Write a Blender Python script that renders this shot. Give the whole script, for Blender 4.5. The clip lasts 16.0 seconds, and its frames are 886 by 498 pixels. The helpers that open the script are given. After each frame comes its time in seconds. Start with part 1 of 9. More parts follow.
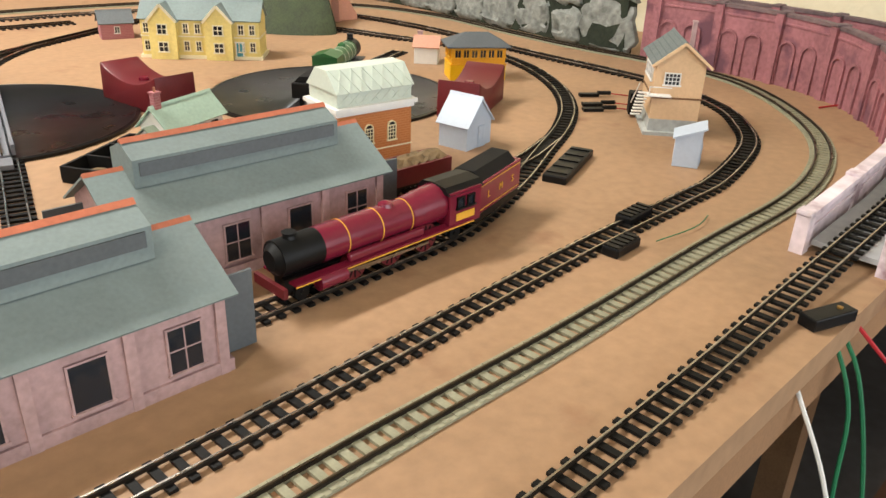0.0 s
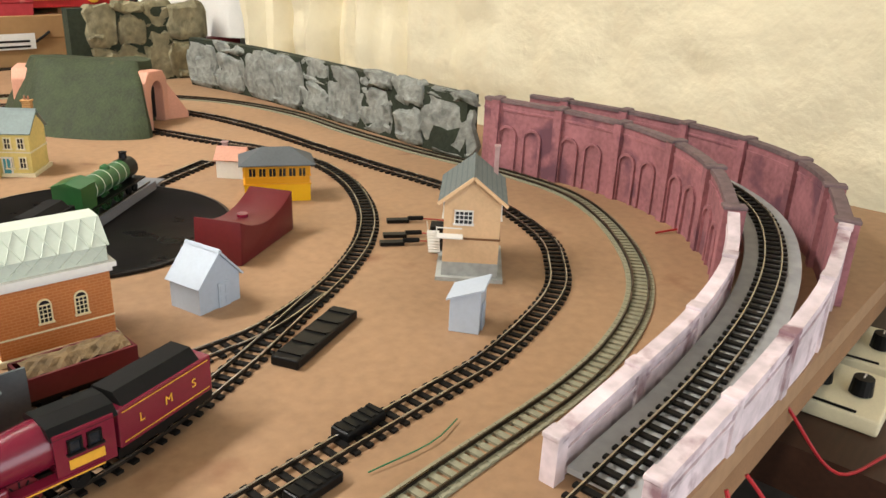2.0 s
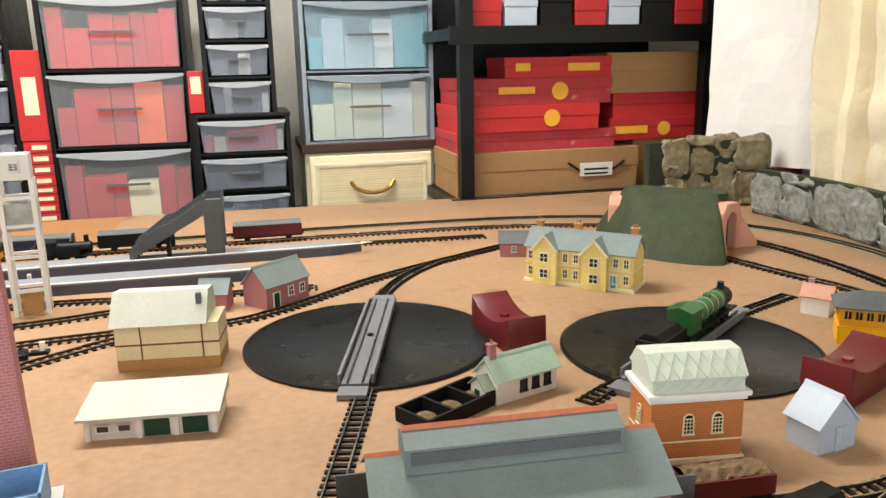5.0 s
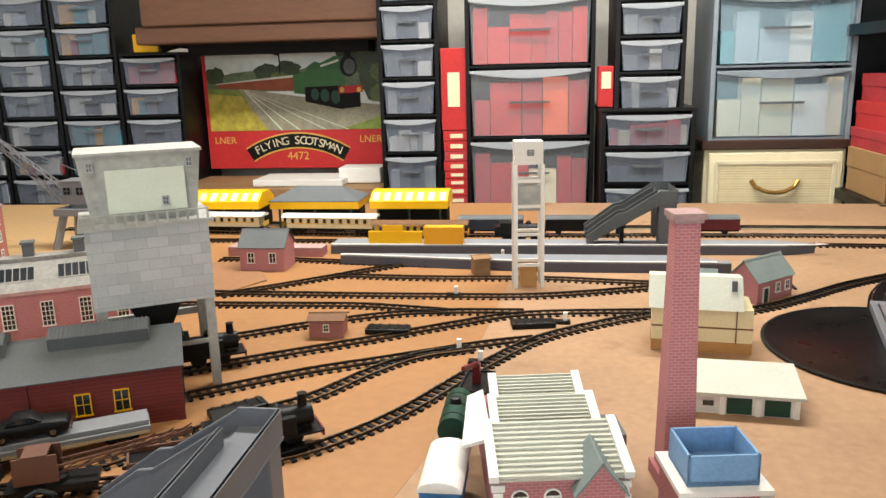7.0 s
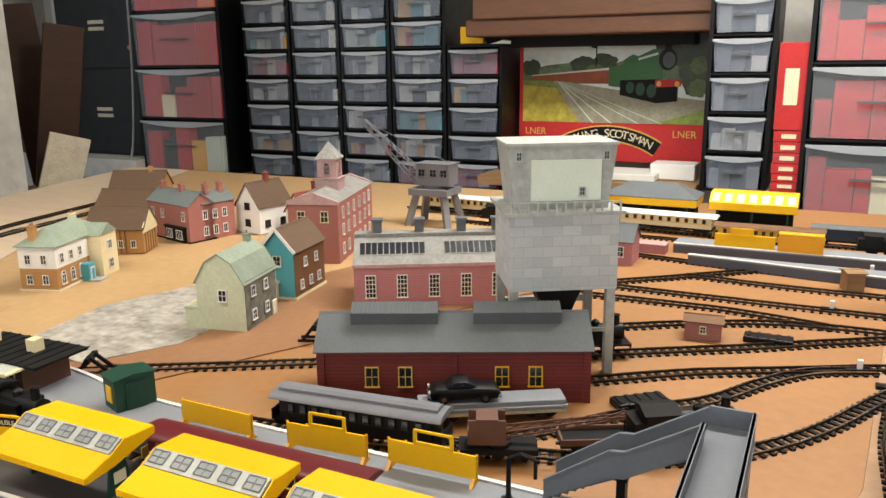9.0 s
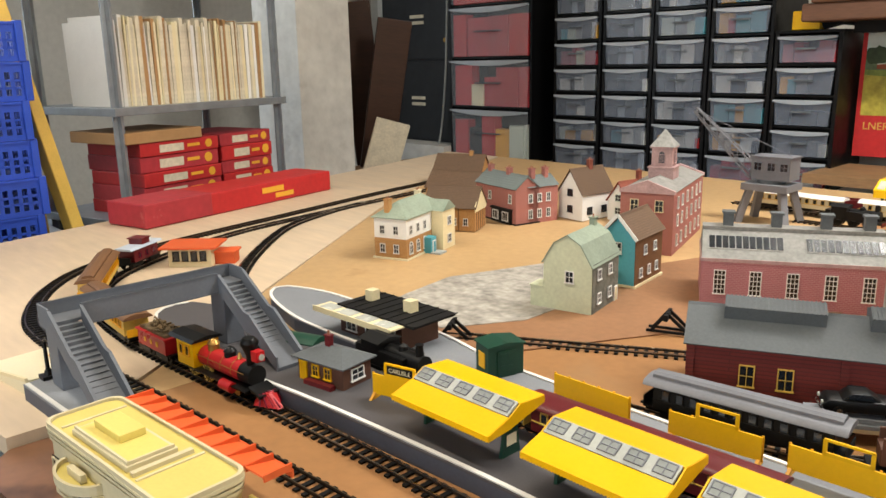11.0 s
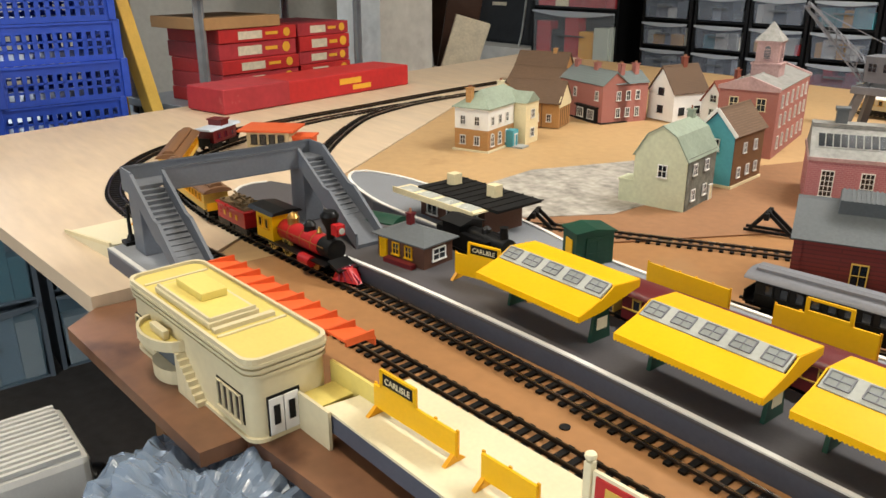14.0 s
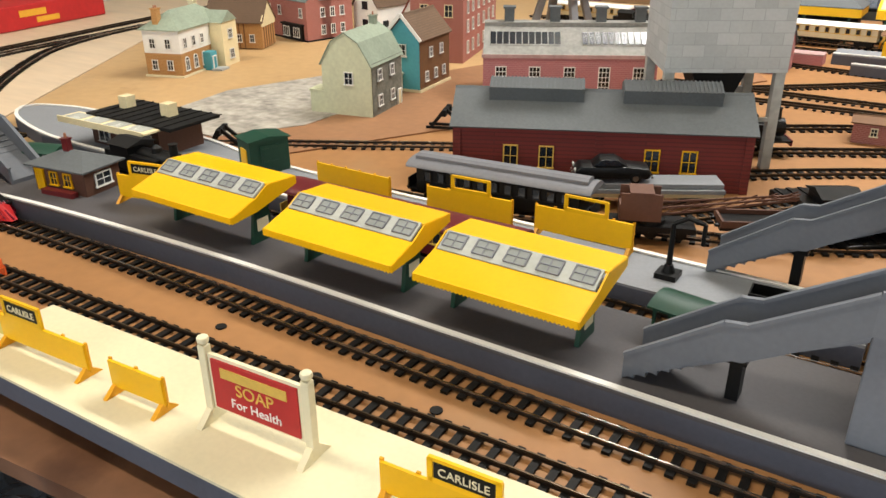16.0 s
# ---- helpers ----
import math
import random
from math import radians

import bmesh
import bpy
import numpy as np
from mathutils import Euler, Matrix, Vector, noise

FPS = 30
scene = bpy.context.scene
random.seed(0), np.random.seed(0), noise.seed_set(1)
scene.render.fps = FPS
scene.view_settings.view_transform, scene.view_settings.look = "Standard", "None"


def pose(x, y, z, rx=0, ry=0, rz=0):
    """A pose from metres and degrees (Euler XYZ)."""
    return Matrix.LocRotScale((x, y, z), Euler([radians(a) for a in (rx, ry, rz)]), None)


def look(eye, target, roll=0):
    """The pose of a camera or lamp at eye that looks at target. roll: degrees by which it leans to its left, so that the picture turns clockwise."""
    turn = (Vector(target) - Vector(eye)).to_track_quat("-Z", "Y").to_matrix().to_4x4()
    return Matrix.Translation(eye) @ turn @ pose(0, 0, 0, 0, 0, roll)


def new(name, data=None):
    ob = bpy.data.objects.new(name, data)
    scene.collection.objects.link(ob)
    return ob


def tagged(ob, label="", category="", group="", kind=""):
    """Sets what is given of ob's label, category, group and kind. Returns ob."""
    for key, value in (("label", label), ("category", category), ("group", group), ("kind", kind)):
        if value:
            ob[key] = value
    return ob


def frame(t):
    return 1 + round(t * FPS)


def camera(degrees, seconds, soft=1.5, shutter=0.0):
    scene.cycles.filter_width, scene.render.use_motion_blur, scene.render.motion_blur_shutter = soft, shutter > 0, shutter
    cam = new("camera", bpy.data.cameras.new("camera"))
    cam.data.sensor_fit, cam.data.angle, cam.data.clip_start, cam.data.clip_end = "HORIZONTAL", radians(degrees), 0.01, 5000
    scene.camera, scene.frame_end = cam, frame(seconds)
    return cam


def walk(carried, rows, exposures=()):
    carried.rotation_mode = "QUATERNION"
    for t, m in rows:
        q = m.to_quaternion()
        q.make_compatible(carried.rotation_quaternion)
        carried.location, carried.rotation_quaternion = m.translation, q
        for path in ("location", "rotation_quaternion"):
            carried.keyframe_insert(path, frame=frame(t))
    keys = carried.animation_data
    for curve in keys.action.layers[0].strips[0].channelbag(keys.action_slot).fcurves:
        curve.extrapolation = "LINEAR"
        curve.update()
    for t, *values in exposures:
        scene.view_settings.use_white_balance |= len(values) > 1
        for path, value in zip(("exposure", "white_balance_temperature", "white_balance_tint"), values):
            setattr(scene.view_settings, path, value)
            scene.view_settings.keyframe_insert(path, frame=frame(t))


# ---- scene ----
cam = camera(59.3, 16.0)
PATH = [
    (0, (0.0, 0.089, 0.26), (1.303, 1.338, -0.602), 2.2),
    (0.5, (0.104, 0.109, 0.272), (1.562, 1.221, -0.526), 3.0),
    (1, (0.166, 0.101, 0.282), (1.712, 1.103, -0.497), 3.1),
    (1.5, (0.215, 0.09, 0.301), (1.71, 1.189, -0.446), 3.0),
    (2, (0.253, 0.078, 0.302), (1.686, 1.273, -0.418), 2.7),
    (2.5, (0.25, 0.069, 0.322), (1.554, 1.407, -0.392), 0.9),
    (3, (0.233, 0.066, 0.333), (1.383, 1.551, -0.352), -0.1),
    (3.5, (0.224, 0.065, 0.336), (1.249, 1.663, -0.294), -0.6),
    (4, (0.195, 0.072, 0.342), (1.091, 1.761, -0.246), -0.9),
    (4.2, (0.178, 0.073, 0.344), (0.985, 1.821, -0.199), -1.4),
    (4.5, (0.152, 0.081, 0.344), (0.799, 1.904, -0.162), -0.8),
    (5, (0.116, 0.083, 0.346), (0.568, 1.975, -0.12), -1.2),
    (5.2, (0.091, 0.085, 0.349), (0.441, 2.004, -0.092), -0.9),
    (7.3, (-0.227, 0.055, 0.351), (-0.551, 1.971, -0.121), -1.5),
    (7.5, (-0.246, 0.048, 0.351), (-0.618, 1.95, -0.143), -1.4),
    (8, (-0.289, 0.036, 0.356), (-0.808, 1.904, -0.132), -1.2),
    (8.5, (-0.328, 0.019, 0.361), (-1.031, 1.831, -0.114), -0.6),
    (9, (-0.356, 0.005, 0.361), (-1.215, 1.749, -0.108), -0.7),
    (9.5, (-0.384, -0.014, 0.358), (-1.399, 1.644, -0.113), -0.9),
    (10, (-0.41, -0.027, 0.356), (-1.584, 1.523, -0.111), -1.0),
    (10.2, (-0.421, -0.033, 0.356), (-1.656, 1.47, -0.11), -1.2),
    (12.3, (-0.484, -0.059, 0.322), (-1.992, 1.138, -0.217), -0.1),
    (12.5, (-0.487, -0.059, 0.321), (-2.0, 1.125, -0.237), -0.2),
    (13, (-0.492, -0.059, 0.316), (-2.007, 1.11, -0.267), -0.2),
    (13.5, (-0.492, -0.055, 0.308), (-1.998, 1.103, -0.318), -0.1),
    (14, (-0.488, -0.047, 0.302), (-1.958, 1.124, -0.381), 0.0),
    (14.5, (-0.479, -0.039, 0.296), (-1.903, 1.174, -0.411), 0.1),
    (15, (-0.463, -0.026, 0.289), (-1.79, 1.269, -0.461), 0.2),
    (15.5, (-0.443, -0.01, 0.282), (-1.637, 1.385, -0.509), -0.7),
    (16, (-0.409, 0.004, 0.277), (-1.417, 1.515, -0.562), -0.4),
]
walk(cam, [(t, look(eye, target, roll)) for t, eye, target, roll in PATH], exposures=[(0, 0.22), (1.5, 0.18), (3, 0.02), (5, 0.0), (8.5, -0.12), (10, -0.06), (13, -0.16), (16, -0.14)])
# ---- light ----
world = bpy.data.worlds.new("sky")
scene.world = world
world.use_nodes = True
wn = world.node_tree
sky = wn.nodes.new("ShaderNodeTexSky")
sky.sky_type, sky.sun_disc, sky.sun_elevation, sky.sun_rotation = "NISHITA", False, radians(40), radians(200)
wn.links.new(sky.outputs[0], wn.nodes["Background"].inputs[0])
wn.nodes["Background"].inputs[1].default_value = 0.10


def lamp(name, at, target, sx, sy, watts, colour):
    data = bpy.data.lights.new(name, "AREA")
    data.shape, data.size, data.size_y, data.energy, data.color = "RECTANGLE", sx, sy, watts, colour
    ob = new(name, data)
    ob.matrix_world = look(at, target)
    return ob


# added frontal fill in an unseen garage door behind the camera, a window in the west wall, two strip lights on the
# ceiling
lamp("front_fill", (0.2, -2.25, 0.45), (0.2, 1, 0.2), 3.6, 1.9, 56, (0.92, 0.96, 1.0))
lamp("window_daylight", (-4.15, 0.1, 0.75), (-1, 0.9, 0), 1.3, 1.0, 26, (0.80, 0.90, 1.0))
lamp("strip_light_east", (-0.3, 1.55, 1.52), (-0.3, 1.55, 0), 1.5, 0.16, 66, (1.0, 0.97, 0.91))
lamp("strip_light_west", (-1.4, 0.0, 1.52), (-1.4, 0.1, 0), 1.5, 0.16, 27, (1.0, 0.90, 0.74))


# ---- materials ----
def lin(h):
    c = [int(h[i:i + 2], 16) / 255 for i in (0, 2, 4)]
    return [v / 12.92 if v <= 0.04045 else ((v + 0.055) / 1.055) ** 2.4 for v in c]


def mat(name, h, rough=0.6, metal=0.0, var=0.18, fine=300.0, broad=25.0, bump=0.25, depth=0.0004, spec=0.4, stretch=(1, 1, 1), stain=None):
    """Base colour with grain and broad patches, fine relief and uneven gloss; sizes in 1/m."""
    m = bpy.data.materials.new(name)
    m.use_nodes = True
    t = m.node_tree
    b = t.nodes["Principled BSDF"]
    c = lin(h)
    co = t.nodes.new("ShaderNodeTexCoord")
    mp = t.nodes.new("ShaderNodeMapping")
    mp.inputs["Scale"].default_value = stretch
    t.links.new(co.outputs["Object"], mp.inputs[0])

    def noi(scale, detail):
        n = t.nodes.new("ShaderNodeTexNoise")
        n.inputs["Scale"].default_value, n.inputs["Detail"].default_value = scale, detail
        t.links.new(mp.outputs[0], n.inputs["Vector"])
        return n
    n1, n2 = noi(fine, 4), noi(broad, 5)
    r = t.nodes.new("ShaderNodeValToRGB")
    r.color_ramp.elements[0].position, r.color_ramp.elements[1].position = 0.32, 0.68
    r.color_ramp.elements[0].color = [v * (1 - var) for v in c] + [1]
    r.color_ramp.elements[1].color = [min(1, v * (1 + var)) for v in c] + [1]
    mix = t.nodes.new("ShaderNodeMath")
    mix.operation = "MULTIPLY_ADD"
    mix.inputs[1].default_value = 0.45
    half = t.nodes.new("ShaderNodeMath")
    half.operation, half.inputs[1].default_value = "MULTIPLY", 0.55
    t.links.new(n2.outputs[0], half.inputs[0])
    t.links.new(n1.outputs[0], mix.inputs[0])
    t.links.new(half.outputs[0], mix.inputs[2])
    t.links.new(mix.outputs[0], r.inputs[0])
    out = r.outputs[0]
    if stain:
        n3 = noi(stain[1], 6)
        r3 = t.nodes.new("ShaderNodeValToRGB")
        r3.color_ramp.elements[0].position, r3.color_ramp.elements[1].position = stain[2], stain[2] + 0.12
        mx = t.nodes.new("ShaderNodeMixRGB")
        t.links.new(n3.outputs[0], r3.inputs[0])
        t.links.new(r3.outputs[0], mx.inputs[0])
        t.links.new(out, mx.inputs[1])
        mx.inputs[2].default_value = lin(stain[0]) + [1]
        out = mx.outputs[0]
    info = t.nodes.new("ShaderNodeObjectInfo")
    hs = t.nodes.new("ShaderNodeHueSaturation")
    rng = t.nodes.new("ShaderNodeMapRange")
    rng.inputs[3].default_value, rng.inputs[4].default_value = 0.92, 1.08
    t.links.new(info.outputs["Random"], rng.inputs[0])
    t.links.new(rng.outputs[0], hs.inputs["Value"])
    t.links.new(out, hs.inputs["Color"])
    t.links.new(hs.outputs[0], b.inputs["Base Color"])
    rr = t.nodes.new("ShaderNodeMapRange")
    rr.inputs[3].default_value, rr.inputs[4].default_value = max(0.05, rough - 0.12), min(1, rough + 0.12)
    t.links.new(n2.outputs[0], rr.inputs[0])
    t.links.new(rr.outputs[0], b.inputs["Roughness"])
    b.inputs["Metallic"].default_value = metal
    b.inputs["Specular IOR Level"].default_value = spec
    bp = t.nodes.new("ShaderNodeBump")
    bp.inputs["Strength"].default_value, bp.inputs["Distance"].default_value = bump, depth
    t.links.new(mix.outputs[0], bp.inputs["Height"])
    t.links.new(bp.outputs[0], b.inputs["Normal"])
    return m


def courses(name, a, b2, mortar, bw, bh, rough=0.8, joint=0.0004, bump=0.5):
    """Printed or moulded brick, slate or plank courses on small models; bw, bh in metres."""
    m = mat(name, a, rough)
    t = m.node_tree
    co = t.nodes.new("ShaderNodeTexCoord")
    s = t.nodes.new("ShaderNodeSeparateXYZ")
    t.links.new(co.outputs["Object"], s.inputs[0])
    ad = t.nodes.new("ShaderNodeMath")
    t.links.new(s.outputs[0], ad.inputs[0])
    t.links.new(s.outputs[1], ad.inputs[1])
    cb = t.nodes.new("ShaderNodeCombineXYZ")
    t.links.new(ad.outputs[0], cb.inputs[0])
    t.links.new(s.outputs[2], cb.inputs[1])
    br = t.nodes.new("ShaderNodeTexBrick")
    br.inputs["Scale"].default_value = 1
    br.inputs["Brick Width"].default_value, br.inputs["Row Height"].default_value = bw, bh
    br.inputs["Mortar Size"].default_value = joint
    br.inputs["Color1"].default_value, br.inputs["Color2"].default_value = lin(a) + [1], lin(b2) + [1]
    br.inputs["Mortar"].default_value = lin(mortar) + [1]
    t.links.new(cb.outputs[0], br.inputs["Vector"])
    ramp = [n for n in t.nodes if n.bl_idname == "ShaderNodeValToRGB"][0]
    hs = [n for n in t.nodes if n.bl_idname == "ShaderNodeHueSaturation"][0]
    mx = t.nodes.new("ShaderNodeMixRGB")
    mx.inputs[0].default_value = 0.65
    t.links.new(ramp.outputs[0], mx.inputs[1])
    t.links.new(br.outputs[0], mx.inputs[2])
    t.links.new(mx.outputs[0], hs.inputs["Color"])
    bp = [n for n in t.nodes if n.bl_idname == "ShaderNodeBump"][0]
    iv = t.nodes.new("ShaderNodeMath")
    iv.operation, iv.inputs[0].default_value = "SUBTRACT", 1
    t.links.new(br.outputs["Fac"], iv.inputs[1])
    t.links.new(iv.outputs[0], bp.inputs["Height"])
    bp.inputs["Strength"].default_value = bump
    return m


def clear(name, h, see=0.6, rough=0.12):
    m = bpy.data.materials.new(name)
    m.use_nodes = True
    t = m.node_tree
    b = t.nodes["Principled BSDF"]
    b.inputs["Base Color"].default_value = lin(h) + [1]
    b.inputs["Roughness"].default_value = rough
    n = t.nodes.new("ShaderNodeTexNoise")
    n.inputs["Scale"].default_value = 30
    bp = t.nodes.new("ShaderNodeBump")
    bp.inputs["Strength"].default_value, bp.inputs["Distance"].default_value = 0.3, 0.002
    t.links.new(n.outputs[0], bp.inputs["Height"])
    t.links.new(bp.outputs[0], b.inputs["Normal"])
    tr = t.nodes.new("ShaderNodeBsdfTransparent")
    mx = t.nodes.new("ShaderNodeMixShader")
    mx.inputs[0].default_value = see
    t.links.new(b.outputs[0], mx.inputs[1])
    t.links.new(tr.outputs[0], mx.inputs[2])
    t.links.new(mx.outputs[0], t.nodes["Material Output"].inputs[0])
    return m


HARDBOARD = mat("hardboard brown", "8a6344", 0.6, var=0.16, fine=90, broad=4, bump=0.15, stain=("7d5a44", 7, 0.60))
TANBOARD = mat("board tan", "98785a", 0.6, var=0.2, fine=90, broad=5, bump=0.15, stain=("7d583f", 12, 0.62))
VILLAGEBOARD = mat("board pale tan", "b59468", 0.5, var=0.12, fine=60, broad=3, bump=0.12, stain=("8f6d45", 9, 0.66))
YARDBOARD = mat("board golden tan", "946a41", 0.55, var=0.16, fine=70, broad=4, bump=0.15, stain=("8f6c48", 7, 0.58))
FRONTBOARD = mat("hardboard stained", "75523b", 0.35, var=0.28, fine=50, broad=7, bump=0.2, stain=("4c3020", 11, 0.57))
PALEPLY = mat("plywood pale", "c9b499", 0.5, var=0.12, fine=14, broad=5, bump=0.1, stretch=(1, 5, 1))
BOARDEDGE = mat("board edge", "8d6a4b", 0.8)
SLEEPER = mat("sleeper black", "0e0c0a", 0.6, var=0.25, fine=600, spec=0.22)
RAIL = mat("rail steel", "b3ada4", 0.26, metal=1.0, var=0.25, fine=150, bump=0.1)
RAILDARK = mat("rail brown", "5d5040", 0.3, metal=0.8, var=0.3, fine=150)
RAILWEB = mat("rail side dark", "2a221b", 0.5, metal=0.4, var=0.3, fine=150)
SLEEPGREY = mat("sleeper grey", "8d8a73", 0.75, var=0.2, fine=300, broad=30)
BLACK = mat("black plastic", "0d0d0d", 0.42, var=0.3, spec=0.22)
SOOT = mat("soot black", "121110", 0.7, var=0.3, spec=0.22)
WELL = mat("turntable black", "12100f", 0.3, var=0.3, fine=200, broad=20, bump=0.08, spec=0.22)
GREYMETAL = mat("grey bridge", "6f7075", 0.45, var=0.12, bump=0.1)
GREYBRIDGE = mat("footbridge grey", "62666d", 0.5, var=0.1, bump=0.1)
SLATE = mat("slate grey green", "707b79", 0.75, var=0.14, fine=350, broad=30)
DARKSLATE = mat("slate dark", "55595b", 0.7, var=0.16, fine=350)
SLATECOURSE = courses("slate courses", "6c7472", "626a68", "4e5553", 0.006, 0.004)
PINKBRICK = courses("pink brick", "a8686b", "9c5f63", "b78f8d", 0.006, 0.0026)
PINKSTONE = mat("pink grey stone", "a88a87", 0.8, var=0.25, fine=250, broad=40)
REDBRICK = courses("dark red brick", "6d2a25", "5d221f", "4a201c", 0.30, 0.0042, joint=0.0006)
PAPERBRICK = courses("paper red brick", "9a5a50", "8c4f48", "b3857a", 0.005, 0.0022)
ORANGEBRICK = courses("orange brick", "b06a36", "a8612f", "bd7f4c", 0.006, 0.0024, rough=0.5)
CREAM = mat("cream plastic", "d9cfae", 0.45, var=0.06, bump=0.05)
CREAMWALL = mat("cream wall", "d6c8a0", 0.6, var=0.1, bump=0.1)
YCREAM = mat("yellow cream roof", "cdbb68", 0.45, var=0.06, bump=0.05)
PEACH = mat("peach boards", "d3b088", 0.6, var=0.1)
WHITE = mat("white paint", "dcdad4", 0.5, var=0.05, bump=0.05)
PALEGREEN = mat("pale green tank", "c3cbbd", 0.55, var=0.06)
GREYPLASTIC = mat("pale grey plastic", "aeb8c4", 0.5, var=0.06)
YELLOW = mat("yellow plastic", "e3ae00", 0.4, var=0.05, bump=0.05)
YELLOWDEEP = mat("yellow deep", "d99a12", 0.45, var=0.06, bump=0.05)
STRAW = mat("straw yellow", "cda94e", 0.55, var=0.12)
MAROON = mat("maroon", "5f1a1e", 0.4, var=0.12, bump=0.08)
MAROONGLOSS = mat("maroon gloss", "6f1a2e", 0.22, var=0.1, bump=0.05, spec=0.6)
RED = mat("red plastic", "a91f22", 0.3, var=0.1, bump=0.05)
REDCARD = mat("red card", "b02626", 0.6, var=0.14, fine=80, broad=10)
REDCARD2 = mat("red card worn", "a33036", 0.65, var=0.2, fine=60, broad=12, stain=("c58f80", 16, 0.68))
GREEN = mat("loco green", "2c5a2f", 0.35, var=0.1)
DARKGREEN = mat("dark green", "143b2c", 0.45, var=0.15)
PALEROOF = mat("pale grey roof", "b3b5a9", 0.7, var=0.1)
GREENROOF = mat("green grey roof", "848f7e", 0.7, var=0.2, fine=240)
MINTROOF = mat("mint roof", "9db5a4", 0.65, var=0.14)
TERRACOTTA = mat("clay pot", "96674f", 0.8, var=0.2)
MILLWALL = mat("pale green render", "bfc2a4", 0.75, var=0.12, fine=200)
FLINT = mat("flint wall", "6a6a60", 0.85, var=0.5, fine=420, broad=90, bump=0.8)
STATIONWALL = mat("station cream plastic", "c9bd9a", 0.5, var=0.08, fine=120, broad=12, bump=0.08)
STONEGREY = mat("weathered grey stone", "85837e", 0.8, var=0.25, fine=160, broad=40, bump=0.5)
RIDGE = mat("faded orange ridge", "b0664a", 0.7, var=0.2)
MANTEL = mat("mantel brown", "5b3d2b", 0.55, var=0.25, fine=30, broad=6, stretch=(1, 6, 6))
GLAZING = mat("canopy glazing", "8d918d", 0.2, var=0.1)
TEAL = mat("teal wall", "4a939f", 0.65, var=0.12)
BROWNROOF = courses("brown tiles", "6a5340", "5e4937", "4a3a2c", 0.004, 0.003)
REDROOF = courses("red tiles", "8b4a38", "7c4030", "633325", 0.004, 0.003)
TIMBER = mat("timber brown", "6b4a2e", 0.7, var=0.2)
OCHRE = courses("ochre brick", "a97a45", "9c6e3c", "c19a69", 0.005, 0.0024)
HOUSEYEL = mat("yellow house wall", "dbc87c", 0.65, var=0.14)
ORANGE = mat("orange plastic", "d0592a", 0.45, var=0.06)
DECK = mat("platform dark grey", "4d4a4c", 0.7, var=0.1, fine=400)
DECKGREY = mat("platform grey", "7d8085", 0.65, var=0.1, fine=400)
PLATFORMSIDE = mat("platform side blue grey", "4a4d58", 0.6, var=0.12)
CONCRETE = mat("model concrete", "9fa19c", 0.8, var=0.22, fine=120, broad=30, bump=0.5)
BLOCKSTONE = courses("concrete block", "b0b3b2", "979a9a", "8a8d8d", 0.022, 0.012, bump=0.4)
HILL = mat("painted grass tunnel", "343c26", 0.8, var=0.45, fine=120, broad=16, bump=0.8, depth=0.003, stretch=(2.5, 2.5, 0.6), stain=("5c5433", 9, 0.66))
ROCK = mat("grey rock", "858780", 0.85, var=0.5, fine=90, broad=24, bump=1.0, depth=0.008, stain=("353a2c", 24, 0.53))
ROCKTAN = mat("tan rock", "857d62", 0.85, var=0.55, fine=60, broad=18, bump=1.0, depth=0.008, stain=("4a4430", 22, 0.52))
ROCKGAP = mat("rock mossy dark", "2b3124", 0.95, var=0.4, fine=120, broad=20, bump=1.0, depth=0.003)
PINKPORTAL = mat("portal pink", "c48f78", 0.7, var=0.12)
VIADUCT = mat("viaduct brick", "9a6569", 0.8, var=0.32, fine=170, broad=26, bump=0.9, depth=0.0012, stain=("6c4650", 20, 0.54))
VIADUCTCAP = mat("coping grey", "6d5a5a", 0.8, var=0.35, fine=120)
VIADUCTPALE = mat("whitewashed brick", "cdbdc0", 0.7, var=0.3, fine=80, broad=22, stain=("8a6a70", 24, 0.55))
DECKSTONE = mat("viaduct deck", "9b9c9d", 0.75, var=0.2, fine=80, broad=14)
GLASS = mat("dark pane", "20252b", 0.12, var=0.2, bump=0.02, spec=0.7)
PANELIGHT = mat("pale glazing", "aeb0a8", 0.25, var=0.1)
COAL = mat("coal and timber load", "6a573c", 0.9, var=0.5, fine=180, broad=60, bump=1.0, depth=0.004)
CURTAIN = mat("dust sheet cream", "e0d5b6", 0.9, var=0.05, fine=26, broad=7, bump=0.9, depth=0.016)
WHITEWALL = mat("white wall", "c6c4bd", 0.85, var=0.16, fine=22, broad=6, bump=1.0, depth=0.012, stain=("9a958b", 5, 0.60))
PLASTER = mat("painted blockwork", "c9c6bd", 0.85, var=0.1, fine=40, broad=4, bump=0.8, depth=0.004)
FLOOR = mat("concrete floor dirty", "57504a", 0.85, var=0.25, fine=30, broad=4, bump=0.6, depth=0.003)
CEILING = mat("ceiling board", "c8c4ba", 0.85, var=0.06, fine=30, broad=2)
BLACKPLAST = mat("black drawer frame", "0b0b0c", 0.4, var=0.2, fine=60, spec=0.22)
SMOKE = clear("smoky drawer plastic", "7f8896", 0.66, 0.16)
CLEAR = clear("clear drawer plastic", "b4babf", 0.87, 0.16)
# lip plastic paled to paint in the highlight along each drawer's top edge
LIPGLINT = clear("drawer lip plastic paled for highlight", "c4cad0", 0.58, 0.2)
BLUECLEAR = clear("blue drawer plastic", "9cbccb", 0.74)
GREYFRAME = mat("grey drawer frame", "7c8790", 0.45, var=0.08, fine=60)
CARDBOARD = mat("cardboard", "a07c52", 0.8, var=0.1, fine=60, broad=6)
